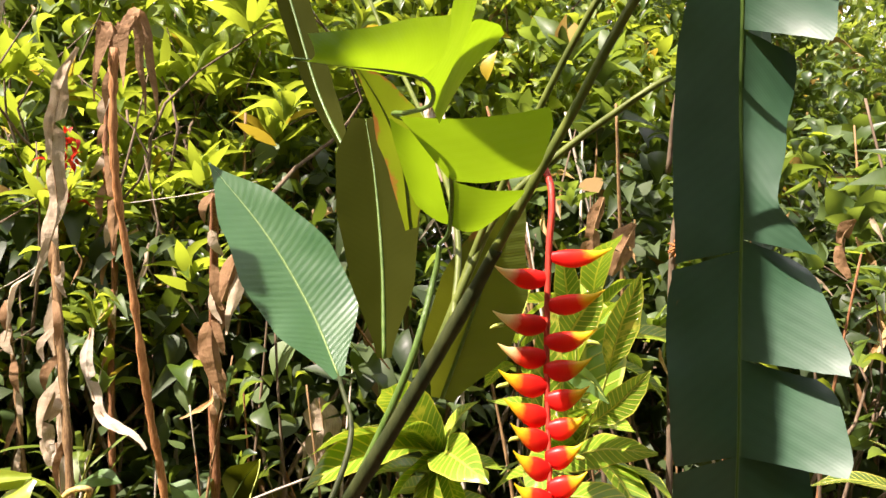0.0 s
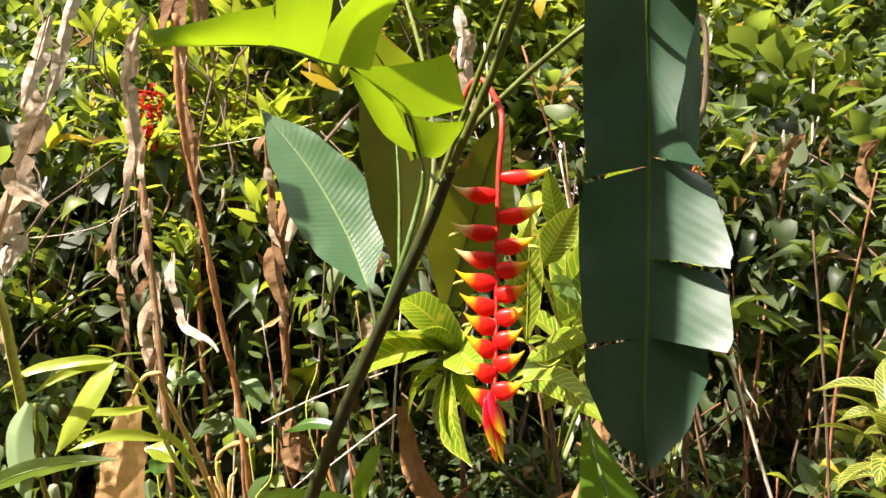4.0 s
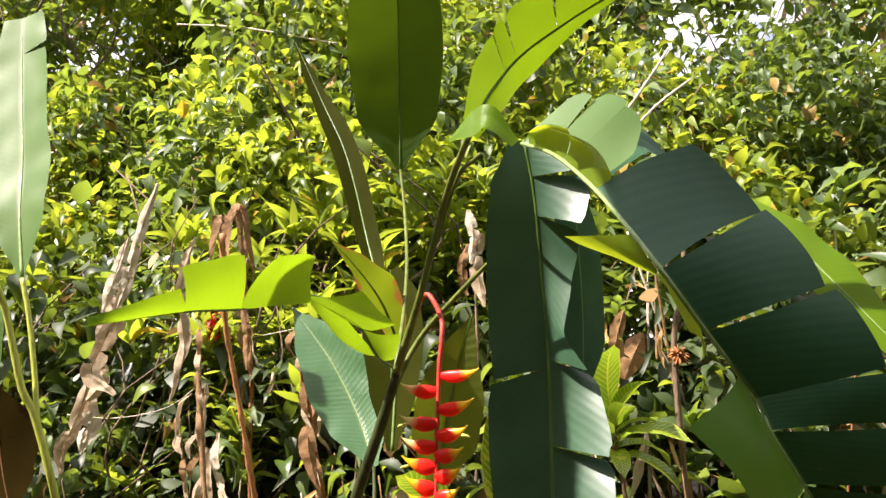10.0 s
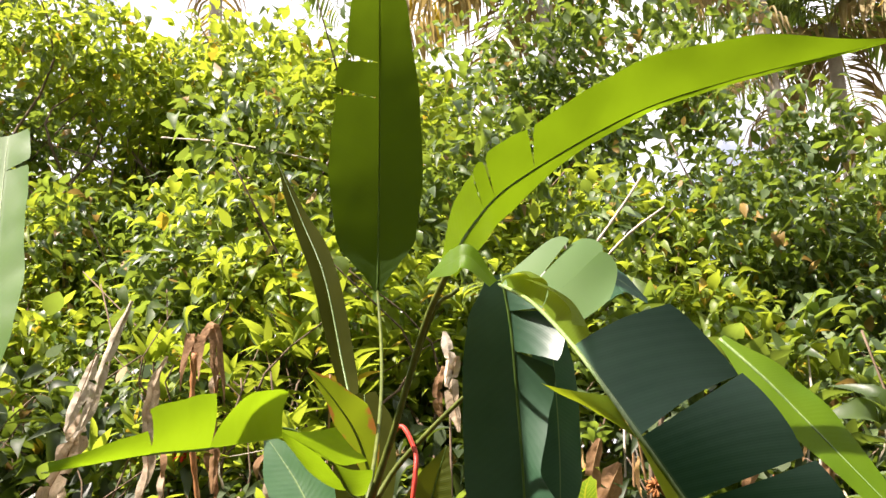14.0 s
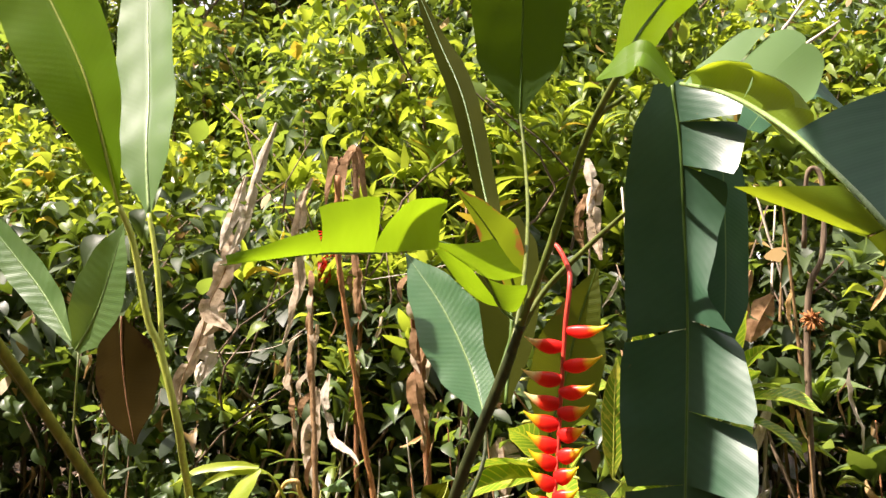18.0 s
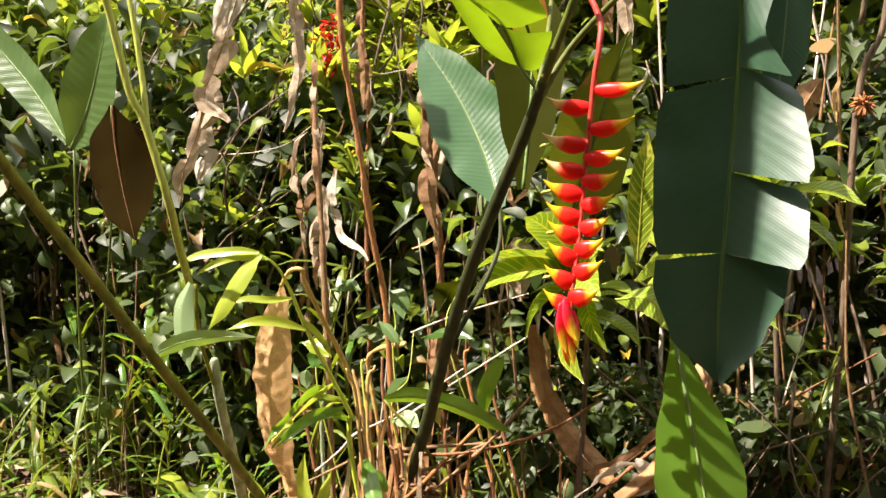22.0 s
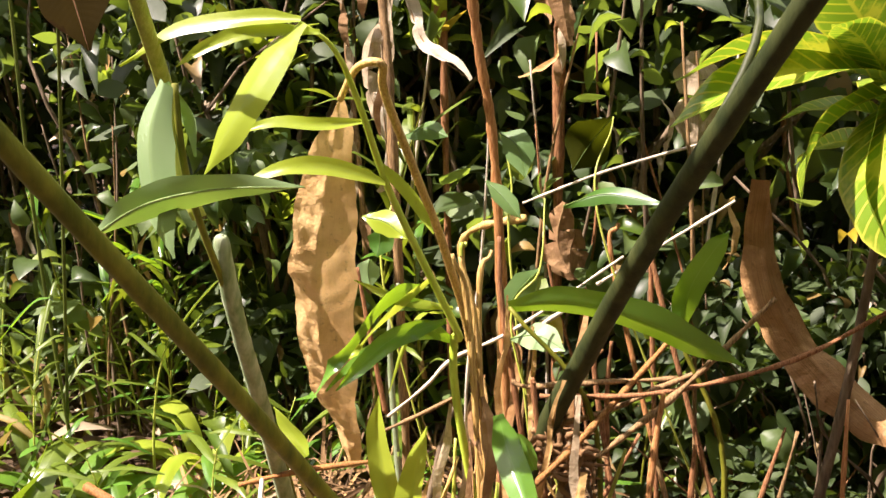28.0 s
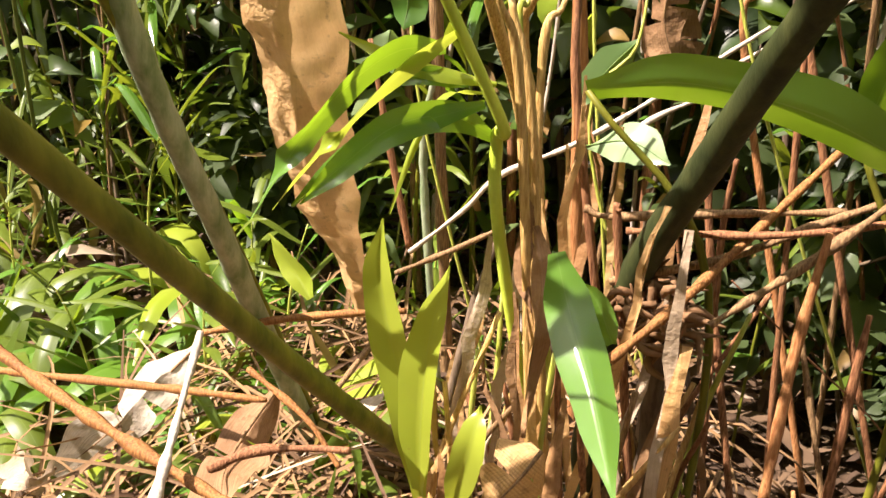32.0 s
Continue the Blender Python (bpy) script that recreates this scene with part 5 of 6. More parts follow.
sticks = [
    ([(-0.555, 1.420, 0.412), (-0.496, 1.440, 0.467), (-0.458, 1.460, 0.510), (-0.373, 1.500, 0.555), (-0.228, 1.600, 0.661)], 0.004, "stick", "pale bleached stick lying across the clump"),
    ([(-0.377, 1.500, 0.520), (-0.323, 1.550, 0.567), (-0.255, 1.600, 0.597)], 0.004, "stick", "pale bleached stick lying across the clump"),
    ([(-0.441, 1.750, 0.705), (-0.293, 1.760, 0.769), (-0.113, 1.780, 0.829)], 0.0035, "stick", "thin pale twig among dead stalks"),
    ([(-0.269, 1.600, 0.611), (-0.131, 1.650, 0.707), (-0.076, 1.680, 0.744)], 0.0035, "stick", "thin pale twig among dead stalks"),
    ([(-0.349, 1.420, 0.505), (-0.323, 1.420, 0.501), (-0.235, 1.430, 0.517), (-0.121, 1.460, 0.529)], 0.006, "straw", "straw-coloured fallen cane among the stalks"),
    ([(-0.276, 1.300, 0.418), (-0.236, 1.360, 0.455), (-0.192, 1.420, 0.507), (-0.137, 1.500, 0.572)], 0.0065, "cane", "orange dry cane fallen over the soil"),
    ([(-0.312, 1.400, 0.442), (-0.213, 1.420, 0.480), (-0.140, 1.440, 0.521), (-0.081, 1.460, 0.551)], 0.006, "straw", "straw-coloured fallen cane among the stalks"),
    ([(-1.030, 1.150, 0.264), (-0.849, 1.150, 0.307), (-0.667, 1.150, 0.351), (-0.551, 1.160, 0.370)], 0.0065, "cane", "orange dry cane fallen over the soil"),
    ([(-0.802, 1.050, 0.434), (-0.671, 1.040, 0.410), (-0.561, 1.030, 0.400), (-0.449, 1.020, 0.395)], 0.0085, "cane", "orange dry cane fallen over the soil"),
    ([(-0.720, 1.250, 0.347), (-0.647, 1.280, 0.367), (-0.569, 1.300, 0.386), (-0.510, 1.340, 0.386)], 0.006, "cane", "orange dry cane fallen over the soil"),
    ([(-0.491, 0.980, 0.414), (-0.530, 1.040, 0.426), (-0.577, 1.120, 0.455)], 0.005, "stick", "pale bleached stick lying across the clump"),
    ([(-0.505, 1.200, 0.367), (-0.506, 1.260, 0.383), (-0.498, 1.300, 0.403)], 0.004, "straw", "straw-coloured fallen cane among the stalks"),
    ([(-0.549, 1.380, 0.404), (-0.488, 1.400, 0.437), (-0.438, 1.420, 0.466)], 0.0045, "straw", "straw-coloured fallen cane among the stalks"),
    ([(-0.570, 1.100, 0.328), (-0.533, 1.120, 0.347), (-0.492, 1.140, 0.352), (-0.451, 1.150, 0.358)], 0.006, "orange", "brown dry cane fallen among the stalks"),
    ([(-0.588, 1.180, 0.381), (-0.515, 1.170, 0.357), (-0.472, 1.160, 0.324)], 0.005, "cane", "orange dry cane fallen over the soil"),
    ([(-0.205, 1.350, 0.447), (-0.110, 1.400, 0.537), (-0.004, 1.450, 0.662)], 0.006, "straw", "straw-coloured fallen cane among the stalks"),
    ([(-0.300, 1.400, 0.498), (-0.147, 1.420, 0.519), (0.016, 1.460, 0.573), (0.134, 1.500, 0.648)], 0.005, "orange", "brown dry cane fallen among the stalks"),
    ([(0.151, 1.300, 0.489), (0.219, 1.360, 0.551), (0.339, 1.400, 0.659)], 0.006, "orange", "brown dry cane fallen among the stalks"),
    ([(-1.392, 2.200, 1.185), (-1.126, 2.150, 1.201), (-0.917, 2.100, 1.269)], 0.0022, "stick", "thin dry vine strung between stalks"),
    ([(-0.692, 2.000, 1.431), (-0.503, 2.000, 1.454), (-0.328, 1.980, 1.484)], 0.002, "stick", "thin dry vine strung between stalks"),
    ([(-1.314, 1.900, 1.216), (-1.132, 1.900, 1.197), (-0.945, 1.900, 1.221), (-0.811, 1.880, 1.287)], 0.002, "stick", "thin dry vine strung between stalks"),
    ([(-0.082, 1.500, 1.218), (-0.028, 1.500, 1.134), (0.013, 1.500, 1.079)], 0.003, "orange", "thin brown twig by the stem"),
    ([(-1.527, 3.000, 2.584), (-1.187, 3.000, 2.503), (-0.750, 3.000, 2.449)], 0.006, "stick", "grey bare vine stem across the hedge"),
    ([(-1.649, 3.100, 3.128), (-1.254, 3.100, 3.040), (-0.754, 3.050, 2.860)], 0.007, "stick", "grey bare vine stem across the hedge"),
    ([(0.533, 2.200, 2.050), (0.637, 2.250, 2.191), (0.724, 2.300, 2.320)], 0.006, "stick", "pale bare branch in the hedge"),
    ([(0.568, 2.000, 1.958), (0.660, 2.050, 2.051), (0.772, 2.100, 2.137)], 0.006, "stick", "pale bare branch in the hedge"),
]
for pts, r, mt, lab in sticks:
    ob = thing("stick", pts[0], lab, "stick")
    part("shaft", tube(pts, (r * 0.7, r * 0.75, r * 0.55), 6, 40, wobble=0.6), M[mt], ob)

# old canes standing in the clump
clump = thing("cane_clump", (-0.36, 1.38, 0.0), "clump of dry orange and straw canes rising from the soil", "plant")
rng = random.Random(77)
CANES = [((-0.388, 1.320, 0.714), (-0.363, 1.320, 0.579), (-0.33, 1.33, 0.02), 0.0065, "gold"), ((-0.382, 1.280, 0.727), (-0.366, 1.300, 0.610), (-0.34, 1.31, 0.02), 0.006, "gold"),
         ((-0.373, 1.400, 0.705), (-0.385, 1.380, 0.612), (-0.36, 1.37, 0.0), 0.006, "gold"), ((-0.380, 1.450, 0.713), (-0.365, 1.440, 0.566), (-0.27, 1.45, 0.0), 0.0065, "orange"),
         ((-0.452, 1.500, 0.688), (-0.447, 1.480, 0.617), (-0.36, 1.47, 0.0), 0.005, "petiole"), ((-0.623, 1.460, 0.641), (-0.603, 1.460, 0.520), (-0.580, 1.460, 0.396), 0.006, "orange"),
         ((-0.622, 1.600, 0.576), (-0.642, 1.600, 0.444), (-0.62, 1.6, 0.0), 0.008, "greystem"), ((-0.246, 1.550, 0.523), (-0.251, 1.540, 0.461), (-0.15, 1.5, 0.0), 0.006, "orange"),
         ((-0.128, 1.380, 0.539), (-0.135, 1.360, 0.438), (-0.136, 1.330, 0.296), 0.0065, "rustcane"), ((-0.086, 1.400, 0.464), (-0.087, 1.390, 0.378), (-0.086, 1.380, 0.271), 0.006, "orange"),
         ((-0.268, 1.750, 0.681), (-0.269, 1.740, 0.590), (-0.1, 1.7, 0.0), 0.0065, "rustcane"), ((-0.196, 1.700, 0.690), (-0.186, 1.690, 0.589), (0.0, 1.66, 0.0), 0.006, "orange"),
         ((-0.203, 1.700, 0.671), (-0.195, 1.690, 0.544), (-0.15, 1.66, 0.0), 0.006, "orange"), ((-0.242, 1.600, 0.519), (-0.245, 1.600, 0.390), (-0.22, 1.58, 0.0), 0.006, "orange"),
         ((-0.416, 1.360, 0.478), (-0.430, 1.340, 0.415), (-0.441, 1.300, 0.313), 0.006, "bark"), ((-0.309, 1.400, 0.519), (-0.306, 1.400, 0.473), (-0.24, 1.38, 0.0), 0.006, "orange")]
for a, b, c, r, mt in CANES:
    part("cane", tube([c, b, a], (r * 0.75, r * 0.75, r * 0.5), 7, 30, wobble=0.3, flat=0.6), M[mt], clump)
for k in range(60):
    x, y = rng.uniform(-0.50, -0.22), rng.uniform(1.24, 1.5)
    h = rng.uniform(0.1, 0.42)
    part("cane", tube([(x, y, -0.01), (x + rng.uniform(-0.03, 0.03), y + rng.uniform(-0.03, 0.03), h * 0.5), (x + rng.uniform(-0.08, 0.08), y + rng.uniform(-0.07, 0.07), h)], (0.005, 0.0045, 0.0025), 6, 14, wobble=0.4, flat=0.5), M[rng.choice(("gold", "straw", "orange", "gold", "petiole"))], clump)
for k in range(30):
    x, y, h = rng.uniform(-0.46, -0.22), rng.uniform(1.26, 1.5), rng.uniform(0.25, 0.66)
    leafp = [(x, y, h), (x + rng.uniform(-0.03, 0.03), y - 0.02, h * 0.6), (x + rng.uniform(-0.05, 0.05), y - 0.03, h * 0.15)]
    part("dry_sheath", strap(leafp, rng.uniform(0.004, 0.010), (1, rng.uniform(-0.6, 0.6), 0), k, crumple=0.02, nu=14, nv=4), M[rng.choice(("dry", "tan", "sheath", "drybrown", "tan"))], clump)
part("dry_sheath", strap([(-0.344, 1.280, 0.540), (-0.326, 1.260, 0.491), (-0.327, 1.240, 0.425), (-0.319, 1.220, 0.371)], 0.014, (1, 0.3, 0), 3, crumple=0.03, nu=34, nv=6, fold=(-40.0, -50.0)), M["sheath"], clump)
part("dry_sheath", strap([(-0.369, 1.300, 0.554), (-0.362, 1.300, 0.502), (-0.348, 1.290, 0.449)], 0.012, (1, 0.3, 0), 4, crumple=0.02, nu=26, nv=6, fold=(-40.0, -50.0)), M["drybrown"], clump)

for k in range(9):
    x, y = rng.uniform(-0.24, 0.12), rng.uniform(1.25, 1.6)
    h, lx = rng.uniform(0.25, 0.6), rng.uniform(-0.12, 0.2)
    ob = thing("dry_cane", (x, y, 0.0), "thin orange-brown dry cane leaning in the clump", "dead stalk", "leaning dry canes")
    part("shaft", tube([(x, y, -0.01), (x + lx * 0.4, y + 0.02, h * 0.5), (x + lx, y + rng.uniform(-0.04, 0.08), h)], (0.0045, 0.004, 0.0025), 6, 16, wobble=0.8, flat=0.6), M[rng.choice(("rustcane", "orange", "straw", "bark"))], ob)
    part("torn_sheath", strap([(x + lx * 0.4, y + 0.01, h * 0.55), (x + lx * 0.4 + rng.uniform(-0.03, 0.03), y - 0.015, h * 0.4), (x + lx * 0.3 + rng.uniform(-0.05, 0.05), y - 0.02, h * 0.22)], rng.uniform(0.005, 0.011), (1, rng.uniform(-0.6, 0.6), 0), k, crumple=0.016, nu=10), M[rng.choice(("dry", "drybrown", "tan"))], ob)

roots = thing("root_clump", (-0.22, 1.42, 0.0), "fibrous brown root ball at the foot of the stem", "root")
rc = Vector((-0.262, 1.400, 0.417))
ROOTS = [mesh_of("root", tube([(0, 0, 0), (rng.uniform(-0.02, 0.02), 0.02, 0.012), (rng.uniform(-0.03, 0.03), 0.035, -0.02)], (0.004, 0.005, 0.001), 5, 8), M["drybrown"]) for _ in range(8)]
for k in range(64):
    o = new("root", ROOTS[k % 8])
    o.parent = roots
    d = Vector((rng.gauss(0, 1), rng.gauss(0, 1), rng.gauss(0, 1))).normalized() * rng.uniform(0.01, 0.035)
    o.matrix_local = Matrix.Translation(rc + d - roots.location) @ pose(0, 0, 0, rng.uniform(0, 360), rng.uniform(0, 360), rng.uniform(0, 360))
part("root_stock", tube([rc, (rc.x, rc.y + 0.02, rc.z * 0.5), (rc.x - 0.02, rc.y + 0.02, 0.0)], (0.012, 0.011, 0.012), 9, 16, None, 0.6), M["bark"], roots)

# curled dead leaf sheaths that make a ring under the flower
ring = thing("dead_leaf_sheath", (0.15, 1.35, 0.0), "thick brown dead leaf sheaths curled into a ring", "dead leaf")
part("sheath", blade([(-0.025, 1.540, 0.802), (-0.024, 1.580, 0.679), (0.028, 1.580, 0.565), (0.105, 1.540, 0.501), (0.171, 1.480, 0.472)], (0.016, 0.037, 0.044, 0.04, 0.018), (0.010, 0.023, 0.028, 0.026, 0.012), (1, -0.1, 0.6), fold=(-22.0, -45.0), crumple=0.02, nu=70, nv=10, seed=61), M["sheath"], ring)
part("sheath", blade([(0.382, 1.260, 0.898), (0.381, 1.240, 0.811), (0.359, 1.220, 0.715), (0.310, 1.200, 0.631), (0.235, 1.170, 0.565)], (0.014, 0.03, 0.034, 0.032, 0.02), (0.008, 0.018, 0.022, 0.024, 0.016), (1, -0.2, -0.5), fold=(-22.0, -45.0), crumple=0.022, nu=76, nv=10, seed=62), M["sheath"], ring)
part("sheath", blade([(0.149, 1.300, 0.553), (0.218, 1.320, 0.578), (0.285, 1.340, 0.626), (0.335, 1.360, 0.672)], (0.006, 0.016, 0.016, 0.006), (0.006, 0.016, 0.018, 0.006), (0.4, -0.6, 0.8), fold=(-30.0, -40.0), crumple=0.02, nu=24, nv=5, seed=63), M["drybrown"], ring)
part("sheath", blade([(0.155, 1.200, 0.539), (0.210, 1.200, 0.601), (0.257, 1.220, 0.625)], (0.01, 0.02, 0.006), (0.01, 0.02, 0.006), (0.4, -0.6, 0.8), crumple=0.02, nu=20, nv=5, seed=64), M["bleached"], ring)

# thicket of thin dry stalks behind the ring
thicket = thing("dry_thicket", (0.2, 1.75, 0.0), "thicket of thin dead stalks with shade put into their brown", "dead stalk")
STALKS = []
for k in range(14):
    lx, ly, r = rng.uniform(-0.45, 0.45), rng.uniform(-0.3, 0.2), rng.uniform(0.0015, 0.0045)
    # four in five take dark bark, a colour that stands for shade
    STALKS.append(mesh_of("stalk", tube([(0, 0, -0.02), (lx * 0.2 + rng.uniform(-0.06, 0.06), ly * 0.2, 0.2), (lx * 0.6 + rng.uniform(-0.07, 0.07), ly * 0.6 + rng.uniform(-0.05, 0.05), 0.38), (lx, ly, 0.52)], (r, r, r * 0.5), 5, 12, None, 0.8, 0.5), M[("bark", "orange", "bark", "bark", "bark")[k % 5]]))
for k in range(80):
    o = new("stalk", STALKS[k % 14])
    o.parent = thicket
    o.matrix_local = pose(rng.uniform(-0.2, 0.55), rng.uniform(-0.15, 0.35), 0, 0, 0, rng.uniform(0, 360)) @ Matrix.Scale(rng.uniform(0.6, 1.5), 4)

# ---------------------------------------------------------------- crotons
def croton_leaf(L, w):
    return blade([(0, 0, 0), (L * 0.33, 0, L * 0.10), (L * 0.68, 0, L * 0.06), (L, 0, -L * 0.12)], (w * 0.12, w * 0.75, w, w * 0.8, 0.001), (w * 0.12, w * 0.75, w, w * 0.8, 0.001), (0, -1, 0), fold=(-16.0, -16.0), nu=16, nv=3, skew=0.0)


CROTON_MESH = [mesh_of("croton_leaf", croton_leaf(L, w), M["croton"]) for L, w in ((0.16, 0.034), (0.19, 0.037), (0.13, 0.031), (0.21, 0.034))]

GOLD_MESH = [mesh_of("croton_leaf", croton_leaf(L, w), M["goldcroton"]) for L, w in ((0.16, 0.03), (0.19, 0.032), (0.13, 0.027), (0.21, 0.03))]


VEIN_MESH = [mesh_of("croton_leaf", croton_leaf(L, w), M["veincroton"]) for L, w in ((0.16, 0.023), (0.19, 0.025), (0.13, 0.021), (0.21, 0.024))]


def croton(base, top, n, size, seed, label, meshes=CROTON_MESH):
    ob = thing("croton", base, label, "shrub")
    base, top = Vector(base), Vector(top)
    rng = random.Random(seed)
    part("stem", tube([base, base.lerp(top, 0.5) + Vector((0.02, 0.02, 0)), top], (0.009, 0.007, 0.005), 7), M["bark"], ob)
    for k in range(n):
        f = k / n
        a = 2.4 * k + rng.uniform(-0.3, 0.3)
        el = -0.5 + 1.6 * f + rng.uniform(-0.2, 0.2)
        p = top + (base - top).normalized() * (1 - f) * 0.10 * size
        lf = new("leaf", meshes[k % 4])
        lf.parent = ob
        q = Matrix.Translation(p) @ Matrix.Rotation(a, 4, "Z") @ Matrix.Rotation(-el, 4, "Y") @ Matrix.Rotation(rng.uniform(-0.5, 0.5), 4, "X") @ Matrix.Scale(size * rng.uniform(0.7, 1.1), 4)
        lf.matrix_local = Matrix.Translation(-base) @ q
    return ob


def croton_at(ob, root, tip, k, roll=0.0):
    """One croton leaf from root to tip under ob."""
    a, b = Vector(root), Vector(tip)
    x = (b - a).normalized()
    y = Vector((0.0, 0.0, 1.0)).cross(x).normalized()
    m = Matrix((x, y, x.cross(y))).transposed().to_4x4()
    lf = new("leaf", CROTON_MESH[k % 4])
    lf.parent = ob
    lf.matrix_local = Matrix.Translation(a - ob.location) @ m @ Matrix.Rotation(roll, 4, "X") @ Matrix.Scale((b - a).length / (0.16, 0.19, 0.13, 0.21)[k % 4], 4)


c1 = croton((0.02, 1.52, 0.0), (0.114, 1.460, 0.927), 9, 0.8, 5, "croton with green leaves veined in yellow")
HEART = (0.114, 1.460, 0.929)
for k, (tip, roll) in enumerate([((0.001, 1.360, 1.079), 0.9), ((-0.139, 1.400, 0.967), 0.2), ((-0.138, 1.380, 0.911), -0.3), ((-0.008, 1.320, 0.820), 0.9), ((0.160, 1.260, 0.944), 0.8),
                                ((0.084, 1.340, 0.753), 1.2), ((0.115, 1.300, 0.746), 1.1), ((0.160, 1.360, 0.797), 1.0), ((0.039, 1.550, 1.009), 0.5)]):
    croton_at(c1, HEART, tip, k, roll)
c2 = croton((0.40, 1.45, 0.0), (0.342, 1.420, 0.949), 12, 0.9, 8, "croton with yellow-splashed leaves behind the flower")
HEART2 = (0.342, 1.420, 0.944)
for k, tip in enumerate([(0.438, 1.250, 0.854), (0.417, 1.300, 1.014), (0.383, 1.500, 1.245), (0.432, 1.400, 1.252), (0.367, 1.300, 1.052), (0.232, 1.500, 1.130), (0.246, 1.300, 0.901)]):
    croton_at(c2, HEART2, tip, k, 0.4 * (k % 3) - 0.2)
for k, (root, mid, tip, w, h, mt) in enumerate([
        ((0.236, 1.105, 0.950), (0.305, 1.02, 0.968), (0.367, 0.894, 0.940), 0.026, (0.3, 0.35, 0.9), "croton"),
        ((0.262, 1.140, 0.979), (0.305, 1.04, 1.030), (0.350, 0.907, 1.056), 0.024, (0.2, 0.3, 0.9), "croton"),
        ((0.285, 1.240, 1.130), (0.318, 1.22, 1.190), (0.352, 1.200, 1.240), 0.034, (0.8, 0.2, -0.5), "goldcroton"),
        ((0.370, 1.250, 1.100), (0.390, 1.24, 1.180), (0.418, 1.220, 1.260), 0.030, (0.9, 0.2, -0.3), "goldcroton"),
        ((0.340, 1.250, 1.020), (0.385, 1.23, 1.060), (0.425, 1.200, 1.110), 0.026, (0.5, 0.2, -0.8), "goldcroton"),
        ((0.300, 1.270, 1.097), (0.335, 1.24, 1.095), (0.362, 1.211, 1.060), 0.026, (0.2, 0.4, -0.9), "lone"),
        ((0.255, 1.200, 1.000), (0.262, 1.19, 1.120), (0.270, 1.180, 1.230), 0.026, (1, 0.2, 0.0), "goldcroton"),
        ((0.330, 1.300, 1.150), (0.310, 1.28, 1.240), (0.300, 1.250, 1.310), 0.024, (1, 0.2, 0.3), "goldcroton")]):
    leaf(c2, mt, [root, mid, tip], (0.003, w * 0.8, w, w * 0.7, 0.002), (0.003, w * 0.8, w, w * 0.7, 0.002), h, 0.0012, "petiole", fold=(-14.0, -16.0), nu=24, nv=5, skew=0.0, crumple=0.004, seed=140 + k)
    part("leaf_stalk", tube([HEART2, (Vector(HEART2) * 0.4 + Vector(root) * 0.6 + Vector((0, 0, -0.02))), root], (0.003, 0.0025, 0.002), 5, 12), M["petiole"], c2)
croton((0.33, 1.62, 0.0), (0.250, 1.500, 1.157), 12, 0.85, 9, "croton with yellow-splashed leaves behind the flower", GOLD_MESH)
croton((0.98, 1.42, 0.0), (0.929, 1.360, 0.789), 20, 0.95, 11, "dark green croton with yellow-veined narrow leaves beside the path", VEIN_MESH)
croton((1.30, 1.75, 0.0), (1.057, 1.600, 0.818), 16, 1.0, 12, "dark green croton with yellow-veined narrow leaves beside the path", VEIN_MESH)
croton((0.50, 1.9, 0.0), (0.461, 1.800, 1.153), 16, 1.1, 13, "croton in half shade with green and yellow leaves")

# bare vine with its rusty seed head
vine = thing("climbing_vine", (0.66, 1.8, 0.0), "bare woody vine climbing beside the big leaf", "vine")
part("stem", tube([(0.60, 1.85, 0.0), (0.63, 1.82, 0.7), (0.636, 1.770, 1.306), (0.676, 1.760, 1.457), (0.682, 1.760, 1.634), (0.650, 1.760, 1.650), (0.637, 1.800, 1.473)], (0.009, 0.008, 0.007, 0.006, 0.006), 7, 40, wobble=0.25), M["bark"], vine)
part("stem", tube([(0.650, 1.770, 1.361), (0.693, 1.780, 1.403), (0.724, 1.800, 1.438)], (0.004, 0.003, 0.002), 5), M["bark"], vine)
bm = bmesh.new()
sc = Vector((0.647, 1.750, 1.297))
for k in range(60):
    d = Vector((rng.gauss(0, 1), rng.gauss(0, 1), rng.gauss(0, 0.8))).normalized()
    tube([sc + d * 0.006, sc + d * 0.02, sc + d * rng.uniform(0.024, 0.036) + Vector((0, 0, -0.004))], (0.0035, 0.003, 0.0008), 4, 5, bm)
part("seed_head", bm, M["seed"], vine, "rusty dry seed head")
vine2 = thing("climbing_vine", (0.92, 1.9, 0.0), "thin pale vine stem curving to the ground", "vine")
part("stem", tube([(1.0, 1.9, 0.0), (0.863, 1.900, 0.425), (0.788, 1.900, 0.702), (0.751, 1.900, 0.825), (0.703, 1.880, 0.852)], (0.005, 0.005, 0.004, 0.002), 6, 30), M["stick"], vine2)

# ---------------------------------------------------------------- thin stems and scraps through the back of the bed
rng = random.Random(501)
STEMS = []
for k in range(10):
    lx, ly = rng.uniform(-0.22, 0.22), rng.uniform(-0.12, 0.12)
    STEMS.append(mesh_of("stem", tube([(0, 0, -0.03), (lx * 0.2, ly * 0.2, 0.4), (lx * 0.55 + rng.uniform(-0.04, 0.04), ly * 0.5, 0.8), (lx, ly, 1.2)], (0.0055, 0.005, 0.004, 0.0025), 6, 22, None, 0.4), M[("straw", "bark", "orange", "bark", "stick")[k % 5]]))
for k in range(110):
    x = rng.uniform(-2.9, 1.9)
    y = rng.uniform(1.75, 2.7)
    o = tagged(new("dry_weed", STEMS[k % 10]), "thin dry stem standing among the vines", "dry weed", "thin dry stems")
    o.matrix_world = pose(x, y, 0, rng.uniform(-6, 6), rng.uniform(-6, 6), rng.uniform(0, 360)) @ Matrix.Scale(rng.uniform(0.55, 1.5), 4)
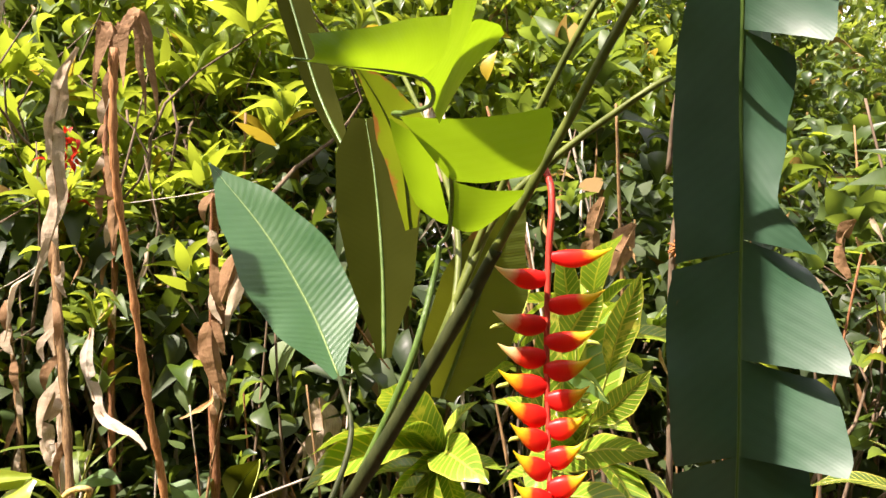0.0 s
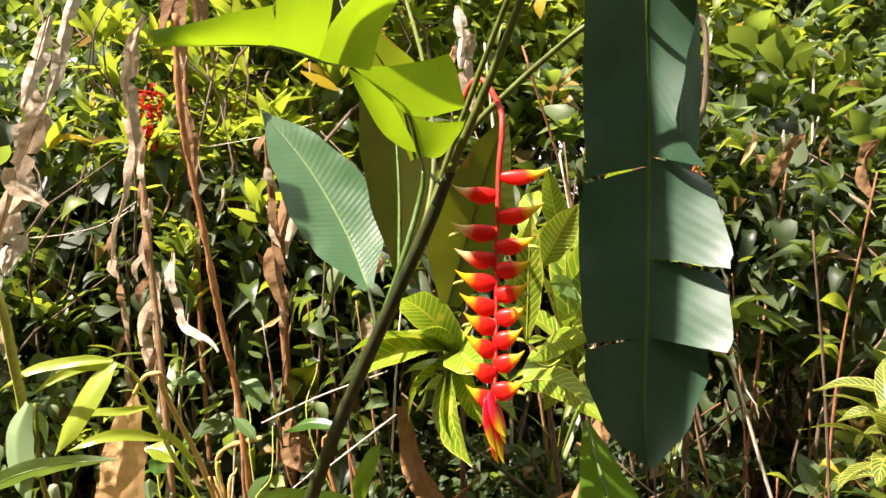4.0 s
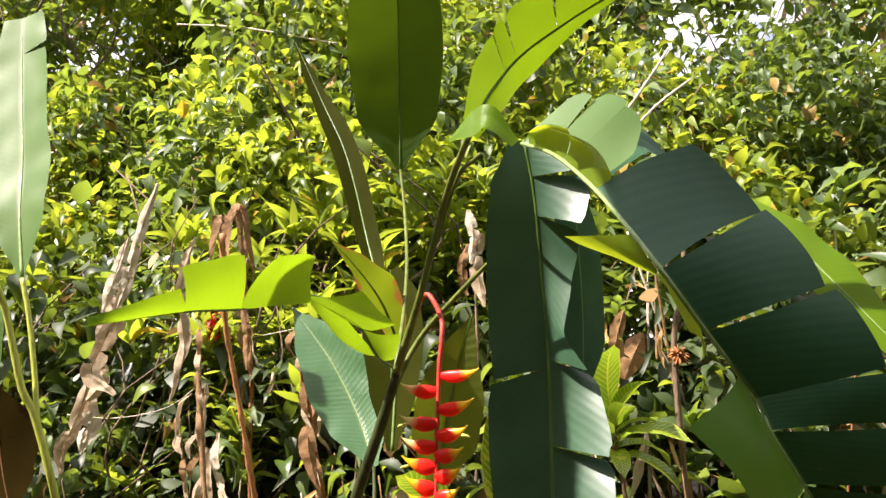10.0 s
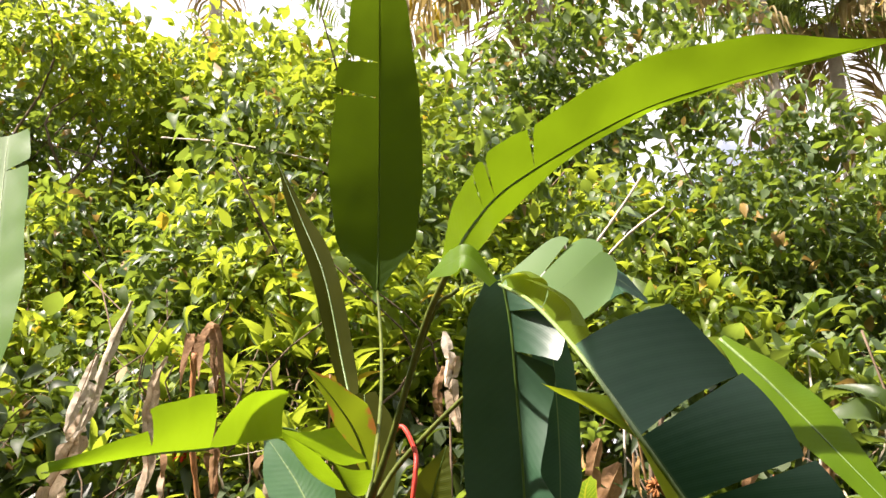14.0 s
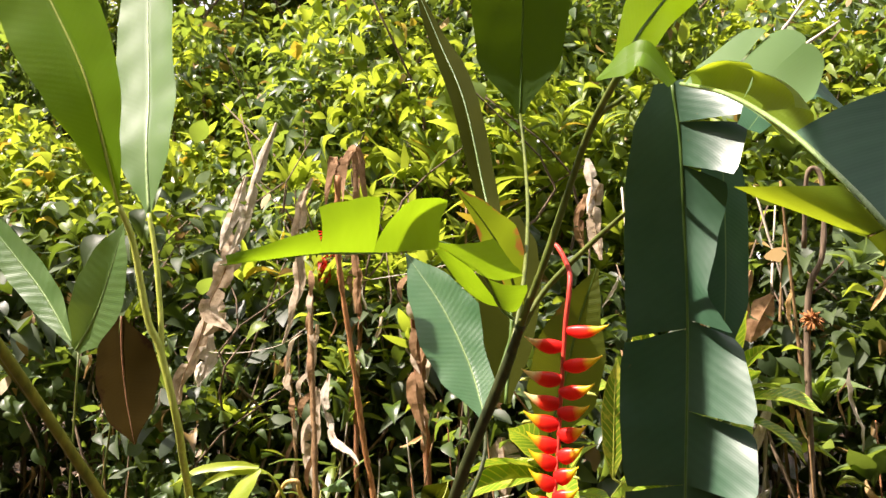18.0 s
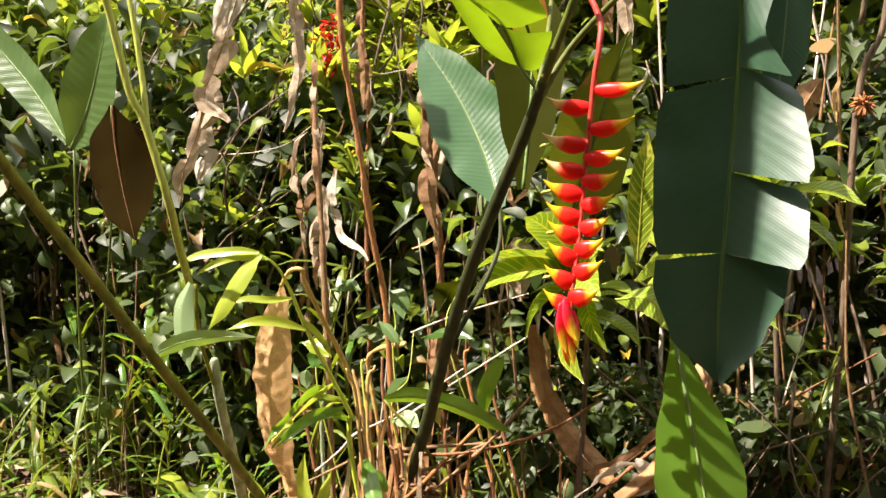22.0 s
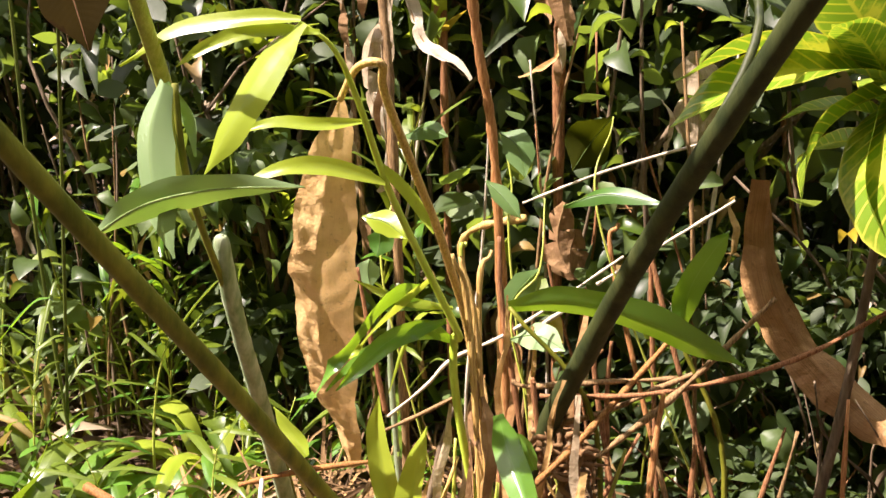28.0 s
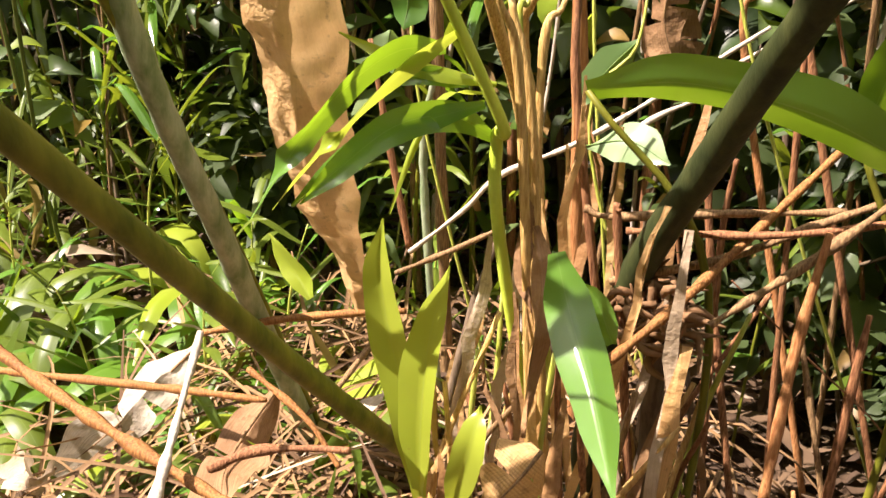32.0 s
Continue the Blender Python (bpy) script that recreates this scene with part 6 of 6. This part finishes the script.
SCRAPS = []
for k in range(8):
    w = rng.uniform(0.008, 0.018)
    L = rng.uniform(0.09, 0.2)
    SCRAPS.append(mesh_of("blade", blade([(0, 0, 0), (rng.uniform(-0.02, 0.02), -0.01, -L * 0.4), (rng.uniform(-0.04, 0.04), 0.01, -L)], (0.003, w, w * 0.9, 0.002), (0.003, w * 0.7, w, 0.002), (1, rng.uniform(-0.8, 0.8), 0), fold=(-20.0, -30.0), crumple=0.02, nu=14, nv=3, seed=k), M[("dry", "drybrown", "bleached", "tan")[k % 4]]))
for k in range(190):
    x, y, z = rng.uniform(-2.3, 1.5), rng.uniform(1.75, 2.5), rng.uniform(0.25, 1.45)
    o = tagged(new("dead_leaf", SCRAPS[k % 8]), "small shrivelled dead leaf caught in the vines", "dead leaf", "caught dead leaves")
    o.matrix_world = pose(x, y, z, rng.uniform(-25, 25), rng.uniform(-25, 25), rng.uniform(0, 360)) @ Matrix.Scale(rng.uniform(0.6, 1.3), 4)

# ---------------------------------------------------------------- shrubs of the hedge
def shrub(name, label, category, crown, twig, group):
    ob = thing(name, (0, 0, 0), label, category, group)
    tagged(new("crown", crown), kind="stuff").parent = ob
    for me in twig:
        new("branch", me).parent = ob
    return ob


TWIG = [twig_meshes(10, 0.6, 1.5, 0.010, M["bark"], 3), twig_meshes(9, 0.8, 2.4, 0.014, M["bark"], 4), twig_meshes(7, 1.3, 3.6, 0.035, M["bark"], 5)]
KINDS = {
    "vine": shrub("vine_thicket", "tangled climbing vine with heart-shaped green leaves", "vine", crown_mesh("crown", "heart", 900, 0.082, 0.66, 1.55, M["vine"], 11, 0.1, 0.35, 0.7, 26), TWIG[0], "hedge vines"),
    # shaded by its leaf colour, set where the growth should look dark
    "deep": shrub("shrub", "leafy shrub with shade put into its dark green", "shrub", crown_mesh("crown", "oval", 1900, 0.10, 0.66, 1.5, M["deep"], 12, 0.1, 0.5, 0.3, 12), TWIG[0], "shaded shrubs"),
    "bright": shrub("shrub", "sunlit shrub with bright yellow-green leaves", "shrub", crown_mesh("crown", "oval", 3600, 0.088, 0.85, 2.3, M["bright"], 13, 0.4, 0.55, 0.3, 16), TWIG[1], "hedge shrubs"),
    "tall": shrub("shrub", "tall dense shrub with mixed green leaves", "shrub", crown_mesh("crown", "oval", 4200, 0.092, 0.95, 3.2, M["vine"], 14, 0.5, 0.5, 0.3, 22), TWIG[1], "hedge shrubs"),
    "whorl": shrub("dracaena", "shrub with whorls of long bright green leaves", "shrub", rosette_mesh("crown", 42, 0.17, 0.45, 1.25, M["bright"], 15), TWIG[0], "dracaenas"),
    "whorl2": shrub("dracaena", "shrub with whorls of broad mid-green leaves", "shrub", rosette_mesh("crown", 80, 0.13, 0.6, 1.7, M["vine"], 16, "oval", 8), TWIG[0], "dracaenas"),
    # added out of view to keep skylight off the bed
    "garden": shrub("tree", "unseen dark leafy tree added around the bed to block skylight", "tree", crown_mesh("crown", "oval", 6000, 0.26, 2.0, 5.0, M["deep"], 18, 0.2, 0.4, 0.3, 40), TWIG[2], "trees around the bed"),
    "tree": shrub("tree", "leafy garden tree behind the hedge", "tree", crown_mesh("crown", "oval", 6500, 0.13, 1.7, 4.6, M["far"], 17, 1.2, 0.5, 0.3, 26), TWIG[2], "trees behind the hedge"),
}
PLACES = [
    # low growth close behind the dead stalks
    ("deep", -1.05, 2.3, 0, 0.9, 0.3), ("vine", -0.45, 2.35, 0, 1.0, 1.6), ("vine", -1.75, 2.2, 0, 0.9, 2.7), ("deep", 0.15, 2.55, 0, 1.0, 0.5), ("vine", -2.5, 2.0, 0, 1.0, 4.1),
    ("deep", -0.8, 2.7, 0, 1.1, 3.0), ("deep", -1.5, 2.75, 0, 1.15, 5.0), ("deep", -2.3, 2.6, 0, 1.2, 1.2), ("deep", -3.1, 2.2, 0, 1.2, 2.2), ("whorl", -0.95, 2.25, 0.45, 0.8, 0.2), ("whorl", -1.5, 2.5, 0.55, 0.9, 2.0),
    ("whorl", -0.45, 2.45, 0.85, 0.9, 4.0), ("whorl", -0.8, 2.3, 0.95, 0.7, 5.1), ("vine", -1.3, 2.15, 0.45, 0.75, 1.1), ("vine", -0.85, 2.75, 0.55, 1.0, 2.2), ("vine", -1.6, 2.8, 0.6, 1.1, 0.9), ("deep", 0.75, 2.6, 0, 0.95, 2.0), ("whorl2", 1.05, 2.35, 0, 0.85, 1.0), ("whorl2", 1.45, 2.9, 0.1, 1.0, 3.0), ("deep", 1.3, 3.3, 0, 1.1, 4.4), ("whorl2", 0.65, 3.0, 0.3, 1.0, 5.2),
    ("deep", 0.02, 1.95, 0, 0.42, 2.6), ("deep", 0.36, 1.9, 0, 0.40, 0.7), ("whorl2", 2.1, 3.2, 0, 1.0, 0.4), ("deep", 2.6, 3.6, 0, 1.2, 1.4),
    # the hedge itself
    ("bright", -0.6, 3.2, 0.35, 1.0, 0.7), ("bright", -1.7, 3.3, 0.4, 1.0, 2.9), ("bright", -2.8, 3.1, 0.35, 1.0, 4.4), ("bright", -3.9, 2.9, 0.3, 1.05, 1.8), ("tall", -0.1, 3.6, 0, 0.95, 3.3), ("tall", -1.2, 3.8, 0, 1.0, 5.4),
    ("tall", -2.3, 3.9, 0, 1.0, 0.2), ("tall", -3.4, 3.7, 0, 1.05, 2.4), ("tall", -4.6, 3.5, 0, 1.1, 3.9), ("bright", 0.55, 3.7, 0.3, 1.0, 5.0), ("tall", 1.1, 4.1, 0, 0.9, 1.1), ("tall", 1.9, 4.2, 0.2, 0.95, 2.3), ("tall", 2.7, 4.6, 0, 0.85, 4.0),
    ("tall", 0.9, 4.9, 1.3, 1.1, 2.0), ("tall", -0.4, 5.2, 1.0, 1.1, 0.6), ("tall", -1.8, 5.4, 1.0, 1.15, 4.2), ("tall", -3.3, 5.2, 1.0, 1.15, 1.5), ("bright", -4.4, 4.4, 1.3, 1.2, 2.5), ("bright", -1.0, 4.4, 1.4, 1.15, 1.0), ("bright", -2.4, 4.6, 1.3, 1.1, 3.6), ("bright", 0.3, 4.6, 0.9, 1.1, 4.7), ("tall", 3.6, 5.0, 0, 0.95, 5.1), ("tall", -5.6, 3.0, 0, 1.1, 0.9), ("deep", -4.2, 2.2, 0, 1.3, 0.5),
    # trees further back
    ("bright", -2.9, 4.3, 2.2, 1.1, 1.0), ("tall", -4.0, 4.6, 1.6, 1.2, 3.2), ("bright", -5.4, 4.2, 1.8, 1.2, 0.4), ("bright", -1.9, 4.9, 2.3, 1.1, 5.0), ("tree", -3.4, 7.0, 0, 0.95, 0.0), ("tree", -0.6, 7.6, 0, 0.85, 1.7), ("tree", 1.6, 7.4, 0, 0.8, 3.0), ("tree", 3.6, 7.0, 0, 0.9, 4.4), ("tree", -6.0, 6.4, 0, 1.1, 5.2), ("tree", 5.6, 7.6, 0, 1.0, 2.2), ("tree", -9.0, 5.0, 0, 1.2, 0.8),
    ("tree", 8.5, 9.0, 0, 1.3, 1.0), ("tree", -1.8, 10.5, 0, 1.1, 2.0), ("tree", 3.0, 11.0, 0, 1.0, 0.5),
    # unseen trees added on the other sides of the bed to block skylight
    ("garden", -6.0, -4.2, 0, 1.0, 0.3), ("garden", -3.2, -4.6, 0, 1.1, 1.3), ("garden", -0.4, -4.4, 0, 1.05, 2.9), ("garden", 2.4, -4.5, 0, 1.1, 4.0), ("garden", 5.0, -3.8, 0, 1.05, 5.2), ("garden", 6.0, -1.0, 0, 1.0, 0.9), ("garden", 6.2, 1.8, 0, 0.95, 2.2), ("garden", -7.0, -1.2, 0, 0.95, 3.4),
    ("garden", -1.8, -6.4, 0, 1.4, 0.8), ("garden", 1.6, -6.6, 0, 1.4, 5.6), ("garden", 4.6, -6.0, 0, 1.4, 3.1), ("garden", -5.2, -6.2, 0, 1.4, 4.6),
]
used = set()
for k, x, y, z, s, a in PLACES:
    m = pose(x, y, z, 0, 0, math.degrees(a))
    if k in used:
        ob = copy_thing(KINDS[k], m)
    else:
        ob = KINDS[k]
        ob.matrix_basis = m
        used.add(k)
    ob.scale = (s, s, s)


# ---------------------------------------------------------------- coconut palms
def palm(base, height, lean, seed, dry=2):
    ob = thing("coconut_palm", base, "tall coconut palm with feathery fronds against the sky", "tree", "coconut palms")
    base = Vector(base)
    top = base + Vector((lean[0], lean[1], height))
    part("trunk", tube([base, base.lerp(top, 0.5) + Vector((lean[0] * 0.15, 0, 0)), top], (0.17, 0.13, 0.11, 0.1), 10, 40, wobble=0.12), M["trunk"], ob)
    g = np.random.default_rng(seed)
    for k in range(15):
        a = 2.4 * k + g.uniform(-0.2, 0.2)
        el = 1.15 - 1.7 * k / 15
        L = g.uniform(2.1, 2.8)
        d = np.array([cos(a), sin(a), 0])
        pts = [np.array(top) + d * L * f * cos(el * (1 - f * 0.4)) + np.array([0, 0, L * (sin(el) * f - 0.45 * f * f)]) for f in (0, 0.25, 0.5, 0.75, 1.0)]
        mid = [Vector(p) for p in pts]
        c = spline(mid, 48)
        P_, W_, U_, S_ = [], [], [], []
        for i in range(4, 48):
            t = (c[min(i + 1, 47)] - c[i - 1]).normalized()
            sd = t.cross(Vector((0, 0, 1))).normalized()
            for s in (-1, 1):
                P_.append(c[i][:])
                W_.append((sd * s + t * 0.55 + Vector((0, 0, -0.35 + g.uniform(-0.25, 0.15))))[:])
                U_.append((0, 0, 1))
                S_.append(0.62 * (0.35 + sin(pi * i / 50)) * g.uniform(0.8, 1.1))
        me = scatter("leaflet_fringe", "blade", np.array(P_), np.array(W_), np.array(U_, float), np.array(S_), M["palmdry" if k >= 15 - dry else "palm"])
        fr = part("frond", tube(mid, (0.025, 0.018, 0.006), 5, 20), M["petiole"], ob)
        lo = tagged(new("leaflet_fringe", me), kind="stuff")
        lo.parent = fr
    return ob


def palm_under(crown, seed, dry, lean=0.4):
    """A palm whose crown stands at a given place."""
    x, y, z = crown
    return palm((x - lean, y, 0.0), z, (lean, 0), seed, dry)


palm_under((0.098, 9.000, 8.207), 2, 7)
palm_under((-5.216, 10.000, 11.318), 1, 3, -0.2)
palm_under((3.092, 11.000, 10.403), 3, 3, 0.1)
palm_under((4.275, 12.000, 7.915), 4, 5, 0.5)

# ---------------------------------------------------------------- ground cover
g = np.random.default_rng(8)


def cover(name, kind, n, area, z, size, mat, label, up=0.6, seed=1):
    g = np.random.default_rng(seed)
    x0, x1, y0, y1 = area
    p = np.stack([g.uniform(x0, x1, n), g.uniform(y0, y1, n), g.uniform(z[0], z[1], n)], 1)
    a = g.uniform(0, 2 * pi, n)
    ways = np.stack([np.cos(a), np.sin(a), g.uniform(up - 0.5, up + 0.5, n)], 1)
    ups = np.array([0, 0, 1.0]) + g.normal(size=(n, 3)) * 0.3
    ob = new(name, scatter(name, kind, p, ways, ups, size * g.uniform(0.5, 1.3, n), mat))
    return tagged(ob, label, name.replace("_", " "), "", "stuff")


cover("leaf_litter", "oval", 9000, (-3.0, 2.0, 0.4, 3.2), (0.0, 0.04), 0.042, M["litter"], "brown and bleached dead leaves lying on the soil", 0.05, 1)
cover("leaf_litter", "oval", 4000, (-6.0, 5.0, -4.5, 0.6), (0.0, 0.02), 0.05, M["litter"], "scattered dead leaves on the bare soil", 0.05, 9)
cover("leaf_litter", "lance", 1300, (-2.2, 1.2, 0.4, 2.4), (0.0, 0.07), 0.13, M["litter"], "long brown strips of dead leaf on the soil", 0.1, 2)
cover("straw_litter", "straw", 1500, (-1.0, -0.3, 0.9, 1.75), (0.0, 0.10), 0.26, M["strawlitter"], "dense thin dry straw lying on the soil", 0.15, 21)
cover("ground_cover", "heart", 650, (-2.6, 0.8, 1.95, 2.7), (0.03, 0.30), 0.06, M["vine"], "low creeping vine leaves over the soil", 0.3, 3)
cover("vine_leaves", "heart", 170, (-1.5, -0.1, 1.75, 2.1), (0.15, 1.25), 0.058, M["vine"], "sunlit heart-shaped vine leaves among the dead stalks", -0.2, 6)
cover("vine_leaves", "oval", 260, (-2.4, 1.4, 1.7, 2.2), (0.1, 1.4), 0.07, M["bright"], "scattered bright leaves of the hedge vines", 0.0, 7)
cover("grass", "blade", 260, (-2.6, -0.55, 1.2, 2.6), (0.0, 0.12), 0.20, M["grass"], "thin green grass under the shrubs", 1.0, 4)
cover("lawn_grass", "blade", 9000, (0.9, 6.0, 3.2, 7.5), (0.0, 0.02), 0.10, M["grass"], "short sunlit lawn behind the shrubs", 1.0, 5)


def tuft(at, n, size, seed, mat="blade", label="low clump of arching olive green blades", wide=1.0):
    ob = thing("spider_plant", at, label, "plant", "low leafy clumps")
    rng = random.Random(seed)
    at = Vector(at)
    for k in range(n):
        a = 2.4 * k + rng.uniform(-0.4, 0.4)
        L = size * rng.uniform(0.6, 1.15)
        up = rng.uniform(0.35, 1.1)
        d = Vector((cos(a), sin(a), 0))
        q = [at, at + d * L * 0.3 + Vector((0, 0, L * up * 0.5)), at + d * L * 0.7 + Vector((0, 0, L * up * 0.62)), at + d * L + Vector((0, 0, L * up * 0.4))]
        part("leaf", strap(q, rng.uniform(0.011, 0.02) * wide, (-sin(a), cos(a), 0), k, nu=10, fold=(-14.0, -14.0)), M[mat], ob)
    return ob


for k, (x, y, n, s) in enumerate([(-1.05, 1.45, 12, 0.26), (-1.25, 1.7, 12, 0.28), (-0.95, 1.75, 10, 0.24), (-1.5, 1.5, 12, 0.3), (-1.4, 1.95, 12, 0.3), (-0.8, 1.5, 9, 0.2), (-1.75, 1.75, 12, 0.3), (-1.1, 2.05, 10, 0.26), (-0.75, 1.85, 9, 0.22), (-1.7, 2.1, 10, 0.3), (-1.2, 1.3, 10, 0.22), (-0.85, 1.28, 8, 0.18), (-2.0, 1.6, 10, 0.32), (-2.1, 2.0, 10, 0.3)]):
    tuft((x, y, 0.0), round(n * 0.7), s, 200 + k, "gloss" if k % 3 == 2 else "shootleaf")

for k, (x, y, n, s) in enumerate([(-1.12, 1.40, 8, 0.27), (-1.18, 1.28, 8, 0.25), (-0.93, 1.36, 7, 0.23), (-1.38, 1.48, 8, 0.28), (-0.98, 1.20, 8, 0.24), (-1.15, 1.68, 7, 0.27), (-0.82, 1.22, 7, 0.2), (-1.32, 1.33, 8, 0.26), (-0.80, 1.48, 7, 0.24), (-1.05, 1.52, 7, 0.26), (-0.72, 1.38, 6, 0.2)]):
    tuft((x, y, 0.0), n, s, 240 + k, ("fresh", "shootleaf", "blade")[k % 3], "low seedling with short broad lime green leaves", 1.5)

# fallen leaves big enough to tell apart
for k, (pts, w, mt, lab) in enumerate([
        ([(-0.847, 1.350, 0.240), (-0.863, 1.280, 0.207), (-0.887, 1.220, 0.168), (-0.951, 1.180, 0.108)], 0.035, "bleached", "bleached fallen leaf on the soil"),
        ([(-0.593, 1.220, 0.332), (-0.598, 1.180, 0.308), (-0.594, 1.140, 0.290), (-0.563, 1.100, 0.293)], 0.03, "drybrown", "curled brown fallen leaf on the soil"),
        ([(-0.895, 1.150, 0.162), (-0.930, 1.120, 0.153), (-1.014, 1.100, 0.116)], 0.03, "dry", "tan fallen leaf on the soil"),
        ([(-0.296, 1.200, 0.382), (-0.306, 1.180, 0.364), (-0.321, 1.160, 0.344)], 0.028, "tan", "golden fallen leaf on the soil"),
        ([(-0.547, 1.300, 0.277), (-0.510, 1.300, 0.296), (-0.481, 1.300, 0.310)], 0.018, "bleached", "bleached fallen leaf on the soil"),
        ([(0.241, 1.250, 0.545), (0.260, 1.260, 0.581), (0.276, 1.280, 0.602)], 0.03, "bleached", "bleached fallen leaf on the soil")]):
    dry_strip("fallen_leaf", pts, w, mt, 300 + k, lab, "fallen leaf", 0.02, (0.7, 0.7, 0.2))

# small red blossoms in the hedge
blossom = thing("red_blossom", (-0.787, 1.950, 1.535), "small hanging orange-red flowers among the vines", "flower")
for k, q in enumerate([(-0.785, 1.950, 1.583), (-0.787, 1.950, 1.535), (-0.793, 1.950, 1.479), (-0.803, 1.960, 1.439)]):
    pp = np.array(q) + np.random.default_rng(k).normal(size=(14, 3)) * 0.012
    o = new("petals", scatter("petals", "oval", pp, np.random.default_rng(k + 5).normal(size=(14, 3)), np.tile([0, 0, 1.0], (14, 1)), np.full(14, 0.035), M["redflower"]))
    o.parent = blossom
    o.matrix_parent_inverse = Matrix.Translation(-blossom.location)


# leafy shoots of the same bamboo grass through the low growth
def leafy_shoot(seed, height, n):
    ob = thing("bamboo_grass", (0, 0, 0), "upright shoot of bamboo grass with narrow lime leaves", "grass", "bamboo grass shoots")
    rng = random.Random(seed)
    lx, ly = rng.uniform(-0.12, 0.12), rng.uniform(-0.12, 0.05)
    mid = [(0, 0, -0.02), (lx * 0.15, ly * 0.15, height * 0.4), (lx * 0.5, ly * 0.5, height * 0.75), (lx, ly, height)]
    part("culm", tube(mid, (0.0035, 0.003, 0.0022, 0.0012), 6, 18), M["petiole" if seed % 2 else "stalk"], ob)
    c = spline(mid, 41)
    for k in range(n):
        f = 0.25 + 0.73 * k / (n - 1)
        q = c[int(f * 40)]
        a = pi * k + rng.uniform(-0.9, 0.9)
        L, up = rng.uniform(0.09, 0.2), rng.uniform(0.1, 1.3)
        d = Vector((cos(a), sin(a) * 0.7, 0))
        pts = [q, q + d * L * 0.35 + Vector((0, 0, L * up * 0.4)), q + d * L * 0.75 + Vector((0, 0, L * (up * 0.75 - 0.03))), q + d * L + Vector((0, 0, L * (up * 0.85 - 0.12)))]
        part("leaf", strap(pts, rng.uniform(0.006, 0.013), (-sin(a), cos(a), 0), k, nu=10, fold=(-14.0, -14.0)), M[rng.choice(("shootleaf", "shootleaf", "shootleaf", "gloss"))], ob)
    return ob


SHOOTS = [leafy_shoot(k + 1, h, n) for k, (h, n) in enumerate([(0.45, 9), (0.6, 10), (0.35, 8), (0.75, 10), (0.28, 7)])]
rng = random.Random(91)
first = set()
for k in range(46):
    x = rng.uniform(-1.9, -0.68) if k < 36 else rng.uniform(-0.5, 0.6)
    y = rng.uniform(1.4, 2.05) if k < 36 else rng.uniform(1.75, 2.1)
    m = pose(x, y, 0, 0, 0, rng.uniform(0, 360)) @ Matrix.Scale(rng.uniform(0.75, 1.15), 4)
    if k < 5:
        SHOOTS[k].matrix_basis = m
    else:
        copy_thing(SHOOTS[k % 5], m)
